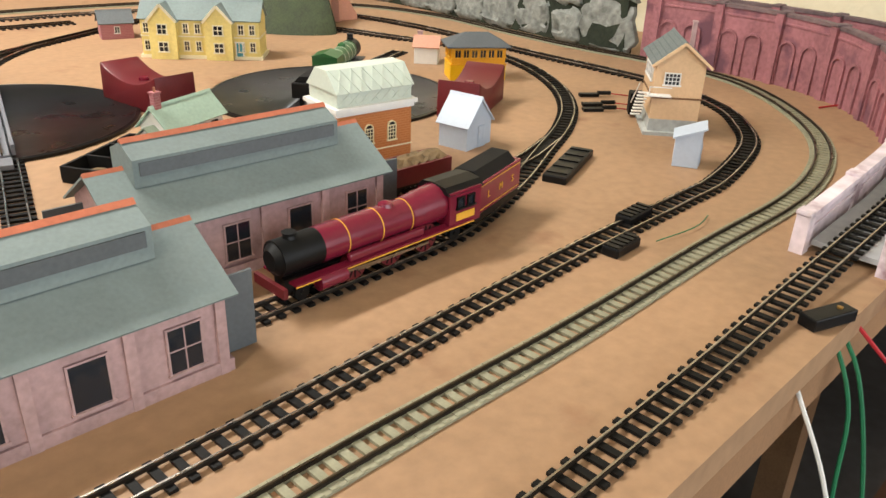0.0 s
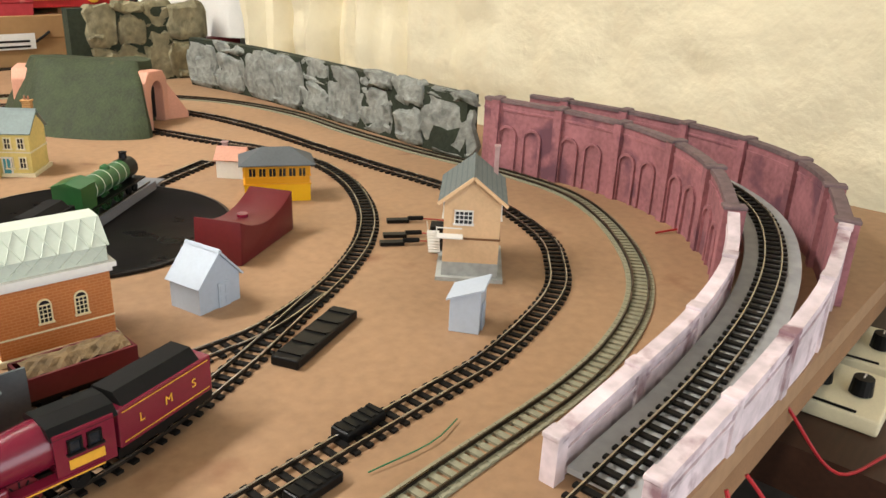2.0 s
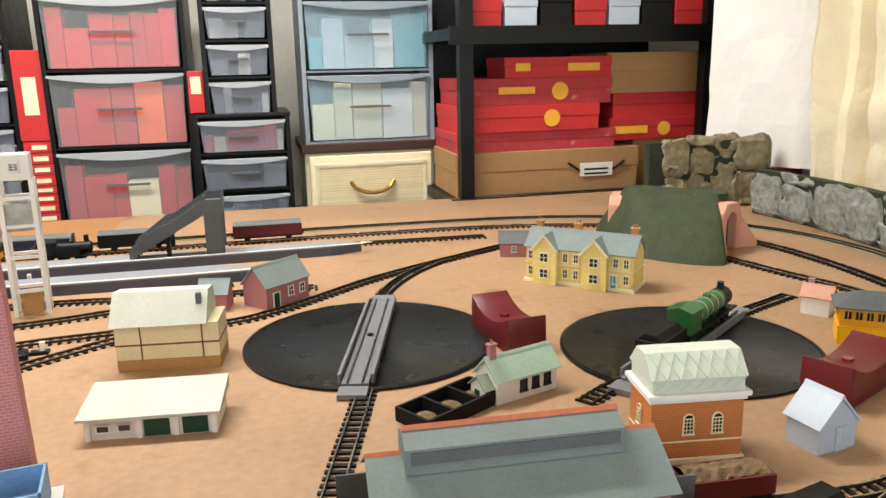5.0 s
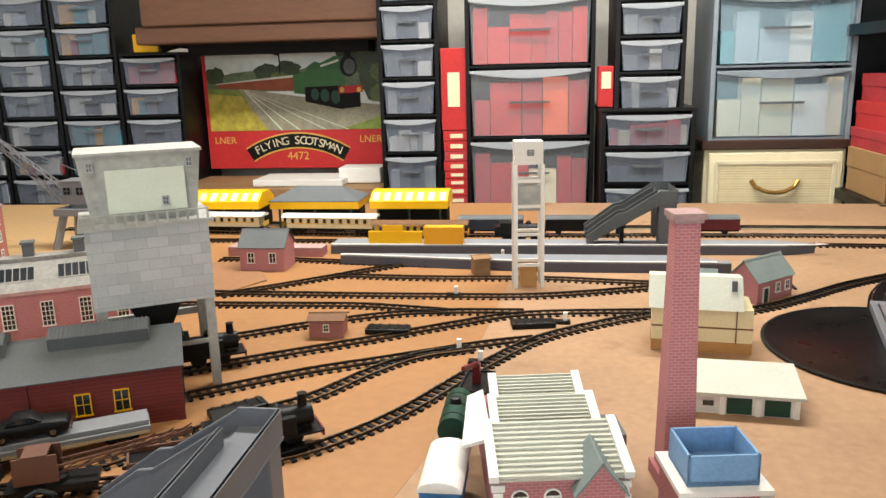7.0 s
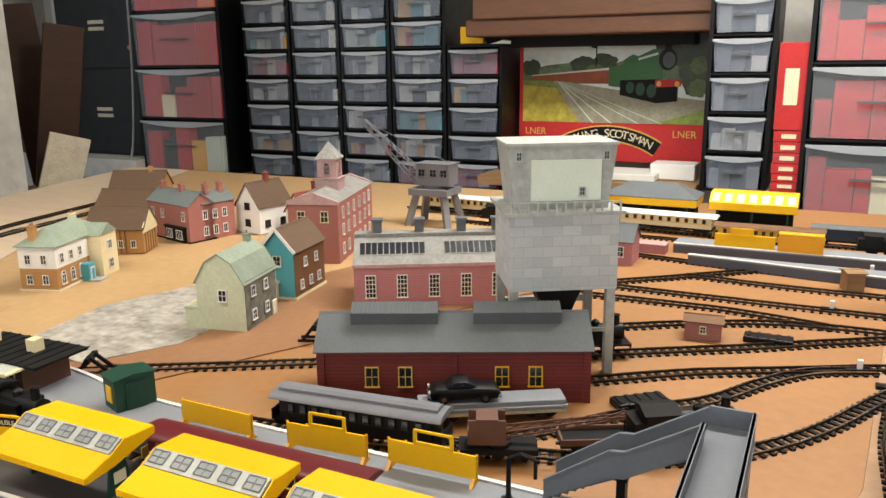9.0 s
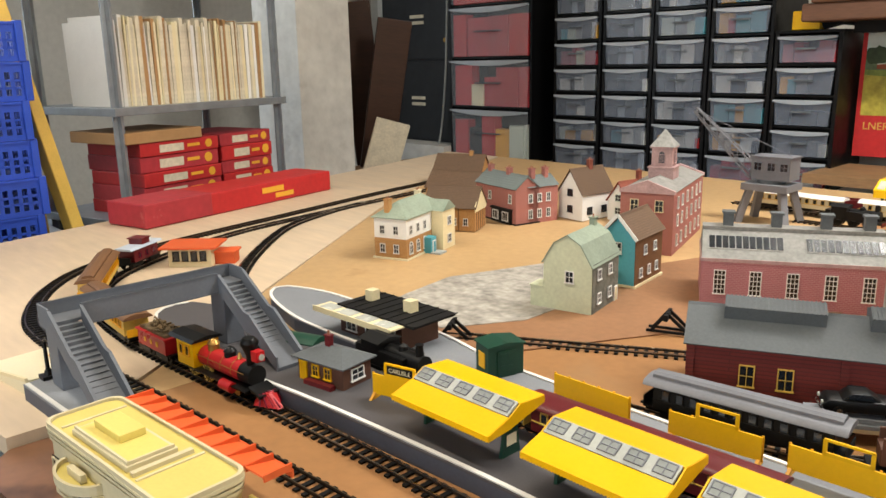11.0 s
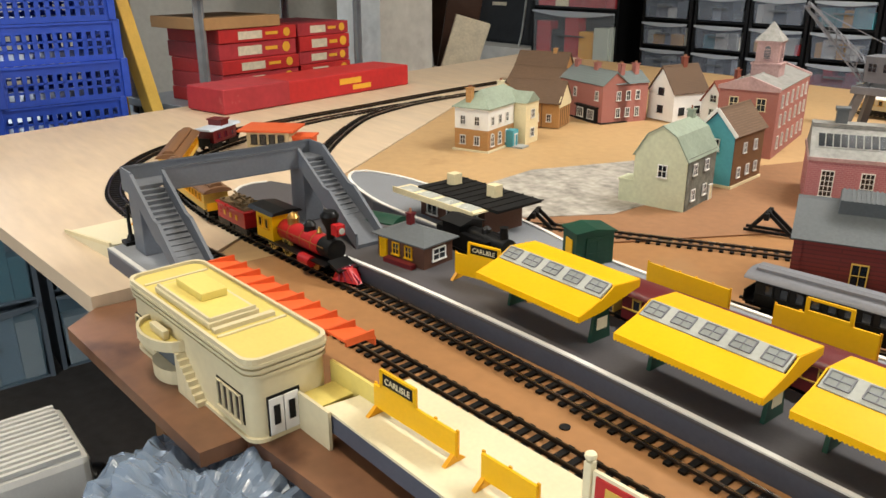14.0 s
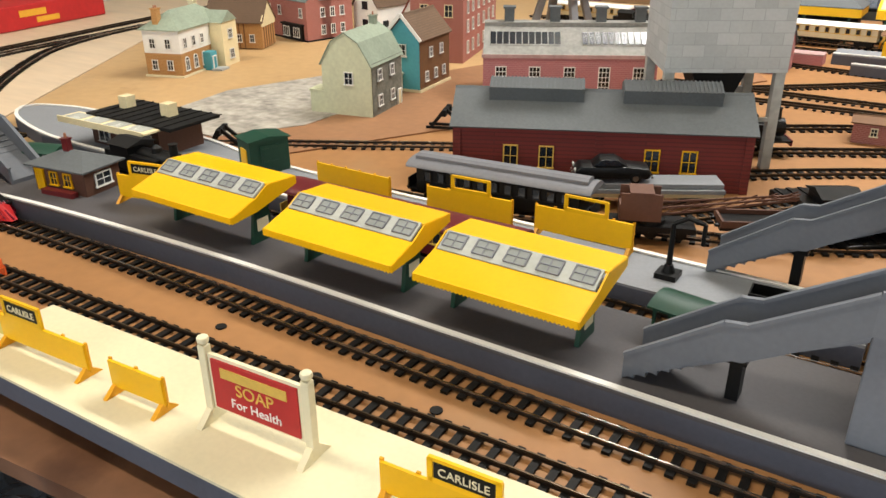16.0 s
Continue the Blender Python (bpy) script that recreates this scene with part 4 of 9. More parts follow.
cottage()
t = thing("coal_staithe", "black open coal staithe with three bays", "coal bins", 0.2905, 0.796, 0, 31)
part("tray", Geo().box(0, 0, 0, 0.106, 0.048, 0.0025), SOOT, t)
for y in (-0.023, 0.023):
    part("side_board", Geo().box(0, y, 0.0025, 0.106, 0.003, 0.013), SOOT, t)
for x in (-0.052, -0.018, 0.018, 0.052):
    part("divider", Geo().box(x, 0, 0.0025, 0.003, 0.043, 0.013), SOOT, t)
for x in (-0.035, 0.0, 0.035):
    part("coal_heap", Geo().lathe([(0.015, 0.0), (0.011, 0.005), (0.003, 0.008)], 9, x, 0, 0.0022), COAL, t)


def hill():
    """Grassy tunnel mound with an opening at each end."""
    t = thing("tunnel", "moulded green hill tunnel with a pink stone portal", "tunnel")
    base = [(0.752, 1.36), (0.77, 1.31), (0.82, 1.245), (0.878, 1.216), (0.905, 1.262), (0.935, 1.318), (0.985, 1.350), (1.00, 1.42), (0.98, 1.50), (0.93, 1.56), (0.85, 1.58), (0.79, 1.54), (0.762, 1.45)]
    loop = glide(base + [base[0]], 0.0145)
    n, nv = len(loop), 10
    a, b = Vector((0.835, 1.445, 0)), Vector((0.938, 1.352, 0))
    vs, fs = [], []
    for k in range(nv + 1):
        f = k / nv
        for p in loop:
            p = Vector((p.x, p.y, 0))
            c = a.lerp(b, min(1, max(0, (p - a).dot(b - a) / (b - a).length_squared)))
            q = c + (p - c).normalized() * 0.026
            w = p.lerp(q, f ** 1.15)
            d = 0.004 * noise.noise(Vector((p.x * 22, p.y * 22, f * 2.0))) * (f > 0)
            vs.append((w.x + d, w.y + d, (0.104 + 0.004 * noise.noise(p * 9)) * f ** 0.88))
    for k in range(nv):
        fs += [(k * n + i, k * n + (i + 1) % n, (k + 1) * n + (i + 1) % n, (k + 1) * n + i) for i in range(n)]
    fs.append(tuple(nv * n + i for i in range(n)))
    part("mound", Geo().add(vs, fs), HILL, t, smooth=True)
    r, hh = 0.020, 0.050
    arc = [(r * math.cos(math.pi * s / 10), hh + 0.022 * math.sin(math.pi * s / 10)) for s in range(11)]
    at = pose(0.941, 1.316, 0, 0, 0, 31)
    out = [(0.036, 0.0), (0.034, 0.072), (0.022, 0.088), (-0.022, 0.090), (-0.036, 0.074), (-0.038, 0.0), (-r, 0.0)] + arc[::-1] + [(r, 0.0)]
    part("portal", Geo().prism(out, "y", -0.014, 0.020), PINKPORTAL, t, at=at, bevel=0.002)
    # thin black sheet in the arch stands in for the tunnel's inner darkness
    part("bore", Geo().prism([(-r, 0.006)] + arc[::-1] + [(r, 0.006)], "y", 0.003, 0.0032), SOOT, t, at=at)
    back = pose(0.800, 1.472, 0, 0, 0, 236)
    part("portal", Geo().prism(out, "y", -0.010, 0.020), PINKPORTAL, t, at=back, bevel=0.002)
    part("bore", Geo().prism([(-r, 0.006)] + arc[::-1] + [(r, 0.006)], "y", 0.003, 0.0032), SOOT, t, at=back)
    part("wing_wall", Geo().prism([(0, 0), (0.040, 0), (0.040, 0.010), (0, 0.070)], "y", -0.004, 0.004), PINKPORTAL, t, at=at @ pose(0.036, -0.006, 0, 0, 0, -38))
    part("wing_wall", Geo().prism([(0, 0), (-0.036, 0), (-0.036, 0.014), (0, 0.070)], "y", -0.004, 0.004), PINKPORTAL, t, at=at @ pose(-0.036, -0.006, 0, 0, 0, 46))


hill()


def rocks(name, label, pts, heights, thick, stone):
    """A moulded rock face: separate boulders on a mossy dark backing."""
    t = thing(name, label, "rock face")
    line = glide(pts, 0.022)
    nor = sides(line)
    n = len(line)
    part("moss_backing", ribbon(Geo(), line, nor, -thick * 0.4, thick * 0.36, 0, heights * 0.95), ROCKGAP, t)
    rnd = random.Random(len(label))
    i = 0
    while i < n - 3:
        wide = rnd.choice((3, 4, 4, 5))
        p = line[min(i + wide // 2, n - 1)]
        m = nor[min(i + wide // 2, n - 1)]
        z = 0.0
        while z < heights * 0.93:
            hh = min(rnd.uniform(0.055, 0.11), heights * rnd.uniform(0.95, 1.06) - z)
            if hh < 0.012:
                break
            g = Geo()
            a = math.atan2(m.y, m.x) - math.pi / 2
            vs, fs = [], []
            nu, nv = 13, 11
            off = rnd.uniform(-0.004, 0.006)
            for v in range(nv + 1):
                for u in range(nu):
                    th = math.pi * u / (nu - 1)
                    ph = math.pi * v / nv - math.pi / 2
                    sx = wide * 0.0117 * math.copysign(abs(math.cos(th)) ** 0.45, math.cos(th)) * abs(math.cos(ph)) ** 0.3
                    sy = (thick * 0.55 + off) * abs(math.sin(th)) ** 0.35 * abs(math.cos(ph)) ** 0.3
                    sz = hh / 2 * math.copysign(abs(math.sin(ph)) ** 0.6, math.sin(ph))
                    k = 0.011 * noise.noise(Vector((sx * 55 + i, sz * 55 + z * 50, 0.3))) + 0.005 * noise.noise(Vector((sx * 170 + i, sz * 170 + z * 50, 0.7)))
                    vs.append((sx + k, sy + k, sz + hh / 2 + k))
            for v in range(nv):
                fs += [(v * nu + u, v * nu + u + 1, (v + 1) * nu + u + 1, (v + 1) * nu + u) for u in range(nu - 1)]
            part("boulder", g.add(vs, fs), stone, t, smooth=True, at=Matrix.Translation((p.x, p.y, max(0, z))) @ Matrix.Rotation(a, 4, "Z"))
            z += hh * 1.05
        i += wide
    return t


rocks("rock_face", "grey moulded rock face with mossy green gaps", [(1.172, 0.80), (1.19, 0.95), (1.205, 1.12), (1.225, 1.30), (1.23, 1.45), (1.215, 1.62)], 0.105, 0.030, ROCK)
rocks("rock_face", "taller grey rock face in the corner behind the tunnel", [(1.30, 1.70), (1.15, 1.712), (0.985, 1.712)], 0.165, 0.030, ROCKTAN)

t = rocks("rock_face", "spare mossy rock face standing on the side table", [(1.60, 0.10), (1.52, -0.02), (1.44, -0.14)], 0.30, 0.030, ROCK)
t.location.z = -0.1095

# ---- station ----
def platform(name, label, poly, h, deck, side, edge=None):
    t = thing(name, label, "model platform")
    part("side", Geo().prism(poly, "z", 0.0, h - 0.002), side, t)
    part("deck", Geo().prism(poly, "z", h - 0.002, h), deck, t)
    if edge:
        line = glide(edge, 0.02)
        part("white_edge", ribbon(Geo(), line, sides(line), -0.0022, 0.0022, h + 0.0003, h + 0.0016), WHITE, t)
    return t


P1 = [(-0.36, 0.364), (-0.60, 0.362), (-0.85, 0.361), (-1.06, 0.350), (-1.24, 0.332), (-1.36, 0.335), (-1.44, 0.355), (-1.474, 0.385), (-1.470, 0.425), (-1.42, 0.446), (-1.20, 0.446), (-0.9, 0.448), (-0.36, 0.456)][::-1]
platform("island_platform", "dark grey island platform with a white painted edge", P1, 0.018, DECK, PLATFORMSIDE, [(-0.36, 0.367), (-0.60, 0.365), (-0.85, 0.364), (-1.06, 0.353), (-1.24, 0.335), (-1.36, 0.338), (-1.44, 0.358), (-1.471, 0.387), (-1.467, 0.423)])
P2 = [(-0.42, 0.492), (-0.75, 0.490), (-1.0, 0.484), (-1.2, 0.480), (-1.30, 0.484), (-1.40, 0.510), (-1.444, 0.545), (-1.42, 0.570), (-1.33, 0.588), (-1.12, 0.578), (-0.98, 0.556), (-0.7, 0.553), (-0.42, 0.552)][::-1]
platform("back_platform", "grey platform with white edges and yellow hoardings", P2, 0.018, DECKGREY, PLATFORMSIDE, [(-0.42, 0.549), (-0.7, 0.550), (-0.98, 0.553), (-1.12, 0.575), (-1.33, 0.585), (-1.42, 0.567), (-1.441, 0.545), (-1.40, 0.513), (-1.30, 0.487), (-1.2, 0.483), (-1.0, 0.487), (-0.75, 0.493)])
platform("cream_platform", "pale cream plastic platform along the front", [(-0.905, 0.180), (-0.42, 0.197), (-0.42, 0.276), (-0.9, 0.250)], 0.016, CREAM, PLATFORMSIDE)
platform("end_platform", "grey platform end with white edge below the footbridge", [(-1.325, 0.160), (-1.16, 0.168), (-1.16, 0.232), (-1.34, 0.228)], 0.018, DECKGREY, PLATFORMSIDE, [(-1.322, 0.163), (-1.16, 0.171)])
t = thing("platform_ramp", "cream platform ramp with raised side strips", "platform ramp")
part("slope", Geo().add([(-1.335, 0.165, 0), (-1.335, 0.226, 0), (-1.335, 0.226, 0.017), (-1.335, 0.165, 0.017), (-1.465, 0.150, 0), (-1.475, 0.232, 0), (-1.475, 0.232, 0.002), (-1.465, 0.150, 0.002)], [(0, 1, 2, 3), (7, 6, 5, 4), (4, 5, 1, 0), (5, 6, 2, 1), (6, 7, 3, 2), (7, 4, 0, 3)]), CREAM, t)
part("kerb", Geo().bar((-1.335, 0.166, 0.018), (-1.465, 0.151, 0.003), 0.003, 0.004), CREAMWALL, t)


def canopy(x0, x1):
    t = thing("platform_canopy", "bright yellow platform canopy with grey skylights", "platform canopy", (x0 + x1) / 2, 0.0, 0.018, 0, "yellow platform canopies")
    w = (x1 - x0) / 2
    prof = [(0.366, 0.0355), (0.391, 0.0430), (0.405, 0.0510), (0.437, 0.0485)]

    def strip(a, b, lift=0.0, thick=0.0016, hw=None):
        hw = hw or w
        return Geo().quad((-hw, a[0], a[1] + lift), (hw, a[0], a[1] + lift), (hw, b[0], b[1] + lift), (-hw, b[0], b[1] + lift), thick)
    part("near_roof", strip(prof[0], prof[1]), YELLOW, t)
    part("far_roof", strip(prof[2], prof[3]), YELLOW, t)
    sk = part("skylight_band", strip(prof[1], prof[2], 0.0008, 0.002, w - 0.002), PANELIGHT, t)
    n = 5
    for i in range(n):
        u = -w + 2 * w * (i + 0.5) / n
        a, b = Vector((u, 0.3935, 0.0460)), Vector((u, 0.4030, 0.0514))
        f = Geo()
        for s in (-1, 1):
            f.bar(a + Vector((s * 0.0075, 0, 0)), b + Vector((s * 0.0075, 0, 0)), 0.0010, 0.0010)
        f.bar(a, b, 0.0008, 0.0008)
        for k in (0, 0.5, 1):
            c = a.lerp(b, k)
            f.bar(c - Vector((0.0075, 0, 0)), c + Vector((0.0075, 0, 0)), 0.0009, 0.0009)
        fr = part("skylight", f, GREYMETAL, sk)
        part("pane", Geo().quad(a + Vector((-0.0075, 0, 0)), a + Vector((0.0075, 0, 0)), b + Vector((0.0075, 0, 0)), b + Vector((-0.0075, 0, 0)), 0.0005), GLAZING, fr)
    m = 80
    teeth = [(-w + 2 * w * i / m, 0.0298 if i % 2 else 0.0310) for i in range(m + 1)]
    part("valance", Geo().prism(teeth + [(w, 0.0356), (-w, 0.0356)], "y", 0.3650, 0.3662), YELLOW, t)
    for s in (-1, 1):
        part("end_valance", Geo().prism([(0.366, 0.030), (0.392, 0.032), (0.437, 0.042), (0.437, 0.0480), (0.405, 0.0505), (0.391, 0.0425), (0.366, 0.035)], "x", s * w - 0.0006, s * w + 0.0006), YELLOW, t)
        p = part("support", Geo().prism([(0.394, 0.0), (0.418, 0.0), (0.414, 0.026), (0.424, 0.0455), (0.388, 0.0400), (0.398, 0.024)], "x", s * (w - 0.012) - 0.0016, s * (w - 0.012) + 0.0016), DARKGREEN, t)
        part("notice", Geo().box(s * (w - 0.0098), 0.406, 0.010, 0.0006, 0.012, 0.010), CREAM, p)
    return t


for a, b in ((-0.960, -0.842), (-0.808, -0.692), (-0.674, -0.558)):
    canopy(a, b)


def sign(parent, x, y, z, text, w=0.030):
    s = part("name_board", Geo().box(x, y, z, w, 0.0016, 0.010), BLACK, parent, "black station name board with pale letters")
    words(text, 0.0062, CREAM, s, pose(x, y - 0.0010, z + 0.005, 90, 0, 0))


def hoarding(x, y, w, rot=0, board=None, text=None, h=0.026, z=0.018):
    t = thing("platform_fence", "yellow platform fence panel on splayed feet" if not board else "yellow platform fence with a raised name frame", "fence panel", x, y, z, rot, "yellow platform fences")
    part("panel", Geo().box(0, 0, 0.005, w, 0.0018, h - 0.005), YELLOW, t)
    n = max(2, round(w / 0.018))
    for i in range(n + 1):
        part("batten", Geo().box(-w / 2 + w * i / n, 0.0012, 0.004, 0.002, 0.0012, h - 0.003), YELLOWDEEP, t)
    for u in (-w / 2 + 0.002, w / 2 - 0.002):
        part("foot", Geo().prism([(-0.009, 0), (0.009, 0), (0.0015, 0.006), (-0.0015, 0.006)], "x", u - 0.0015, u + 0.0015), YELLOWDEEP, t)
    if board:
        fr = part("name_frame", Geo().box(board, 0, h, 0.036, 0.0018, 0.003).box(board, 0, h + 0.012, 0.036, 0.0018, 0.002).box(board - 0.017, 0, h, 0.003, 0.0018, 0.013).box(board + 0.017, 0, h, 0.003, 0.0018, 0.013), YELLOW, t)
        if text:
            sign(fr, board, 0, h + 0.002, text)
    return t


hoarding(-0.855, 0.523, 0.085, 0, 0.0)
hoarding(-0.733, 0.529, 0.080, 5, 0.002)
hoarding(-0.632, 0.538, 0.082, 2, 0.002)
hoarding(-0.985, 0.410, 0.090, 14, -0.012, "CARLISLE")
for x, y, w, r, b in ((-0.838, 0.2075, 0.080, 4, -0.015), (-0.752, 0.2105, 0.042, 4, None), (-0.552, 0.2275, 0.080, 4, 0.004)):
    hoarding(x, y, w, r, b, "CARLISLE" if b else None, 0.022, 0.016)
hoarding(-1.405, 0.226, 0.045, 10, None, None, 0.024, 0.006)


def advert():
    t = thing("advert_hoarding", "red advertisement board between cream posts with ball tops", "hoarding", -0.672, 0.226, 0.016, 4)
    part("panel", Geo().box(0, 0, 0.009, 0.062, 0.0022, 0.034), CREAM, t)
    p = part("poster", Geo().box(0, -0.0016, 0.011, 0.057, 0.0012, 0.030), REDCARD, t, "red poster with pale and orange lines")
    part("print_bar", Geo().box(0, -0.0024, 0.0315, 0.044, 0.0006, 0.0060), STRAW, p)
    words("SOAP", 0.0105, STRAW, p, pose(0, -0.0024, 0.0262, 90, 0, 0))
    words("For Health", 0.0078, WHITE, p, pose(0, -0.0024, 0.0172, 90, 0, 0))
    for s in (-1, 1):
        q = part("post", Geo().box(s * 0.034, 0, 0.002, 0.005, 0.005, 0.045), CREAM, t, bevel=0.0006)
        part("ball", Geo().lathe([(0.0008, 0.047), (0.003, 0.0485), (0.0034, 0.050), (0.003, 0.0515), (0.0006, 0.053)], 10, s * 0.034), CREAM, q, smooth=True)
        part("foot", Geo().prism([(-0.012, 0), (0.012, 0), (0.003, 0.008), (-0.003, 0.008)], "x", s * 0.034 - 0.002, s * 0.034 + 0.002), CREAM, q)


advert()


def footbridge(x, y0, y1, s, label, material=GREYBRIDGE, z=0.018, deck=0.072, run=0.118):
    """Footbridge with two flights that come down along s * x."""
    t = thing("footbridge", label, "footbridge", x, 0, z)
    w = 0.032
    part("deck", Geo().box(0, (y0 + y1) / 2, deck, w, y1 - y0 + w, 0.003), material, t)
    for sx in (-1, 1):
        ya, yb = (y0 - w / 2, y1 + w / 2) if sx == -s else (y0 + w / 2, y1 - w / 2)
        sp = part("side_panel", Geo().box(sx * w / 2, (ya + yb) / 2, deck - 0.006, 0.002, yb - ya, 0.024), material, t)
        part("rail_band", Geo().box(sx * w / 2, (ya + yb) / 2, deck + 0.016, 0.0034, yb - ya, 0.002).box(sx * w / 2, (ya + yb) / 2, deck - 0.006, 0.0034, yb - ya, 0.002), material, sp)
    for y in (y0, y1):
        part("tower", Geo().prism([(-w / 2, 0), (w / 2, 0), (w / 2, deck), (-w / 2, deck)], "y", y - 0.012, y + 0.012), material, t, bevel=0.001)
        part("end_panel", Geo().box(0, y0 - w / 2 if y == y0 else y1 + w / 2, deck - 0.006, w, 0.002, 0.024), material, t)
        n = 18
        st = part("flight", Geo().prism([(s * (w / 2), deck - 0.002), (s * (w / 2), deck - 0.010), (s * (w / 2 + run), -0.0), (s * (w / 2 + run), 0.004)][::-1 if s > 0 else 1], "y", y - w / 2 + 0.001, y + w / 2 - 0.001), material, t)
        for i in range(n):
            part("step", Geo().box(s * (w / 2 + run * (i + 0.5) / n), y, deck * (1 - (i + 1) / n) - 0.001, run / n * 0.9, w - 0.004, 0.004), material, st)
        for sy in (-1, 1):
            yy = y + sy * w / 2
            a, m1, m2, b = (s * w / 2, deck + 0.016), (s * (w / 2 + run * 0.46), deck * 0.56 + 0.014), (s * (w / 2 + run * 0.56), deck * 0.54 + 0.014), (s * (w / 2 + run), 0.016)
            lo = [(u, v - 0.022 if v > 0.02 else 0.0) for u, v in (b, m2, m1, a)]
            poly = [a, m1, m2, b] + lo
            pl = part("stair_panel", Geo().prism(poly[::-1] if s < 0 else poly, "y", yy - 0.001, yy + 0.001), material, st)
            part("rail_band", Geo().bar((a[0], yy, a[1]), (m1[0], yy, m1[1]), 0.0034, 0.002).bar((m1[0], yy, m1[1]), (m2[0], yy, m2[1]), 0.0034, 0.002).bar((m2[0], yy, m2[1]), (b[0], yy, b[1]), 0.0034, 0.002), material, pl)
        part("trestle", Geo().box(s * (w / 2 + run * 0.5), y, 0, 0.007, 0.010, deck * 0.42).box(s * (w / 2 + run * 0.5), y, deck * 0.36, 0.012, 0.020, 0.004), BLACK, t)
    return t


footbridge(-1.290, 0.196, 0.384, 1, "grey plastic footbridge with two flights of steps")
footbridge(-0.400, 0.395, 0.560, -1, "grey footbridge with panelled stair sides by the canopies")


def station():
    w, d = 0.206, 0.064
    t = thing("station_building", "cream art deco station building with rounded corners", "model building", -1.036, 0.165, -0.012, 3.5)
    r = 0.012

    def outline(gw, gd, rr):
        pts = []
        for cx, cy, a0 in ((gw / 2 - rr, gd / 2 - rr, 0), (-gw / 2 + rr, gd / 2 - rr, 90), (-gw / 2 + rr, -gd / 2 + rr, 180), (gw / 2 - rr, -gd / 2 + rr, 270)):
            pts += [(cx + rr * math.cos(radians(a0 + 18 * i)), cy + rr * math.sin(radians(a0 + 18 * i))) for i in range(6)]
        return pts
    part("base_plate", Geo().prism(outline(w + 0.004, d + 0.004, r), "z", 0, 0.003), STATIONWALL, t)
    part("wall", Geo().prism(outline(w, d, r), "z", 0.003, 0.060), STATIONWALL, t, smooth=True)
    for i, z in enumerate((0.050, 0.0545, 0.059)):
        part("moulding", Geo().prism(outline(w + 0.003 + 0.001 * i, d + 0.003 + 0.001 * i, r), "z", z, z + 0.0024), STATIONWALL, t, smooth=True)
    a, b = outline(w + 0.004, d + 0.004, r), outline(w - 0.001, d - 0.001, r)
    n = len(a)
    vs = [(x, y, 0.0600) for x, y in a] + [(x, y, 0.0655) for x, y in a] + [(x, y, 0.0655) for x, y in b] + [(x, y, 0.0600) for x, y in b]
    part("parapet", Geo().add(vs, [(k * n + i, k * n + (i + 1) % n, (k + 1) * n + (i + 1) % n, (k + 1) * n + i) for k in range(3) for i in range(n)]), STATIONWALL, t)
    part("flat_roof", Geo().prism(outline(w - 0.002, d - 0.002, r), "z", 0.0610, 0.0630), YCREAM, t)
    for u in (-0.078, 0.052):
        part("roof_seam", Geo().box(u, 0, 0.0630, 0.0022, d - 0.008, 0.0014), STATIONWALL, t)
    st = part("roof_terrace", Geo().box(-0.012, -0.006, 0.0630, 0.096, 0.042, 0.0050), STATIONWALL, t, bevel=0.0006)
    part("terrace_top", Geo().box(-0.012, -0.006, 0.0680, 0.090, 0.036, 0.0006), YCREAM, st)
    part("terrace_lip", Geo().box(-0.012, -0.0245, 0.0680, 0.092, 0.0018, 0.0030).box(0.0335, -0.006, 0.0680, 0.0018, 0.038, 0.0030), STATIONWALL, st)
    part("roof_block", Geo().box(-0.026, -0.002, 0.0686, 0.046, 0.022, 0.0065), YCREAM, st, bevel=0.0006)
    part("roof_ledge", Geo().box(0.043, -0.002, 0.0630, 0.005, 0.050, 0.0035), STATIONWALL, t)
    # entrance bay with a half-round balcony and a flight of steps beside it
    bx = -0.034
    part("entrance", Geo().box(bx, -d / 2 - 0.0006, 0.004, 0.040, 0.0012, 0.024), DARKSLATE, t)
    arc = [(bx + 0.034 * math.cos(math.pi + math.pi * i / 14), -d / 2 + 0.020 * math.sin(math.pi + math.pi * i / 14)) for i in range(15)]
    inner = [(bx + 0.031 * math.cos(math.pi + math.pi * i / 14), -d / 2 + 0.0175 * math.sin(math.pi + math.pi * i / 14)) for i in range(15)]
    bal = part("balcony", Geo().prism(arc, "z", 0.034, 0.038), STATIONWALL, t)
    part("balcony_rim", Geo().prism(arc + inner[::-1], "z", 0.038, 0.0425), STATIONWALL, bal)
    part("balcony_floor", Geo().prism(inner, "z", 0.038, 0.0386), YCREAM, bal)
    part("balcony_box", Geo().box(bx + 0.002, -d / 2 - 0.006, 0.0386, 0.026, 0.005, 0.0075), STATIONWALL, bal, bevel=0.0005)
    low = [(bx + 0.022 * math.cos(math.pi + math.pi * i / 10), -d / 2 + 0.012 * math.sin(math.pi + math.pi * i / 10)) for i in range(11)]
    part("entrance_drum", Geo().prism(low, "z", 0.0, 0.012), STATIONWALL, t)
    for i in range(8):
        part("entrance_step", Geo().box(0.028 - 0.0042 * i, -d / 2 - 0.004, 0.0, 0.0042, 0.008, 0.0042 * (i + 1)), STATIONWALL, t)
    for u0, k in ((-0.090, 4), (0.058, 4)):
        fr = part("window_surround", Geo().box(u0 + 0.0048 * (k - 1) * 0.94, -d / 2 - 0.0004, 0.011, 0.009 * k + 0.003, 0.0006, 0.024), SOOT, t)
        for i in range(k):
            window(fr, pose(u0 + 0.009 * i, -d / 2 - 0.0009, 0.0125), 0.0070, 0.021, STATIONWALL, 1, 1, bar=0.0006)
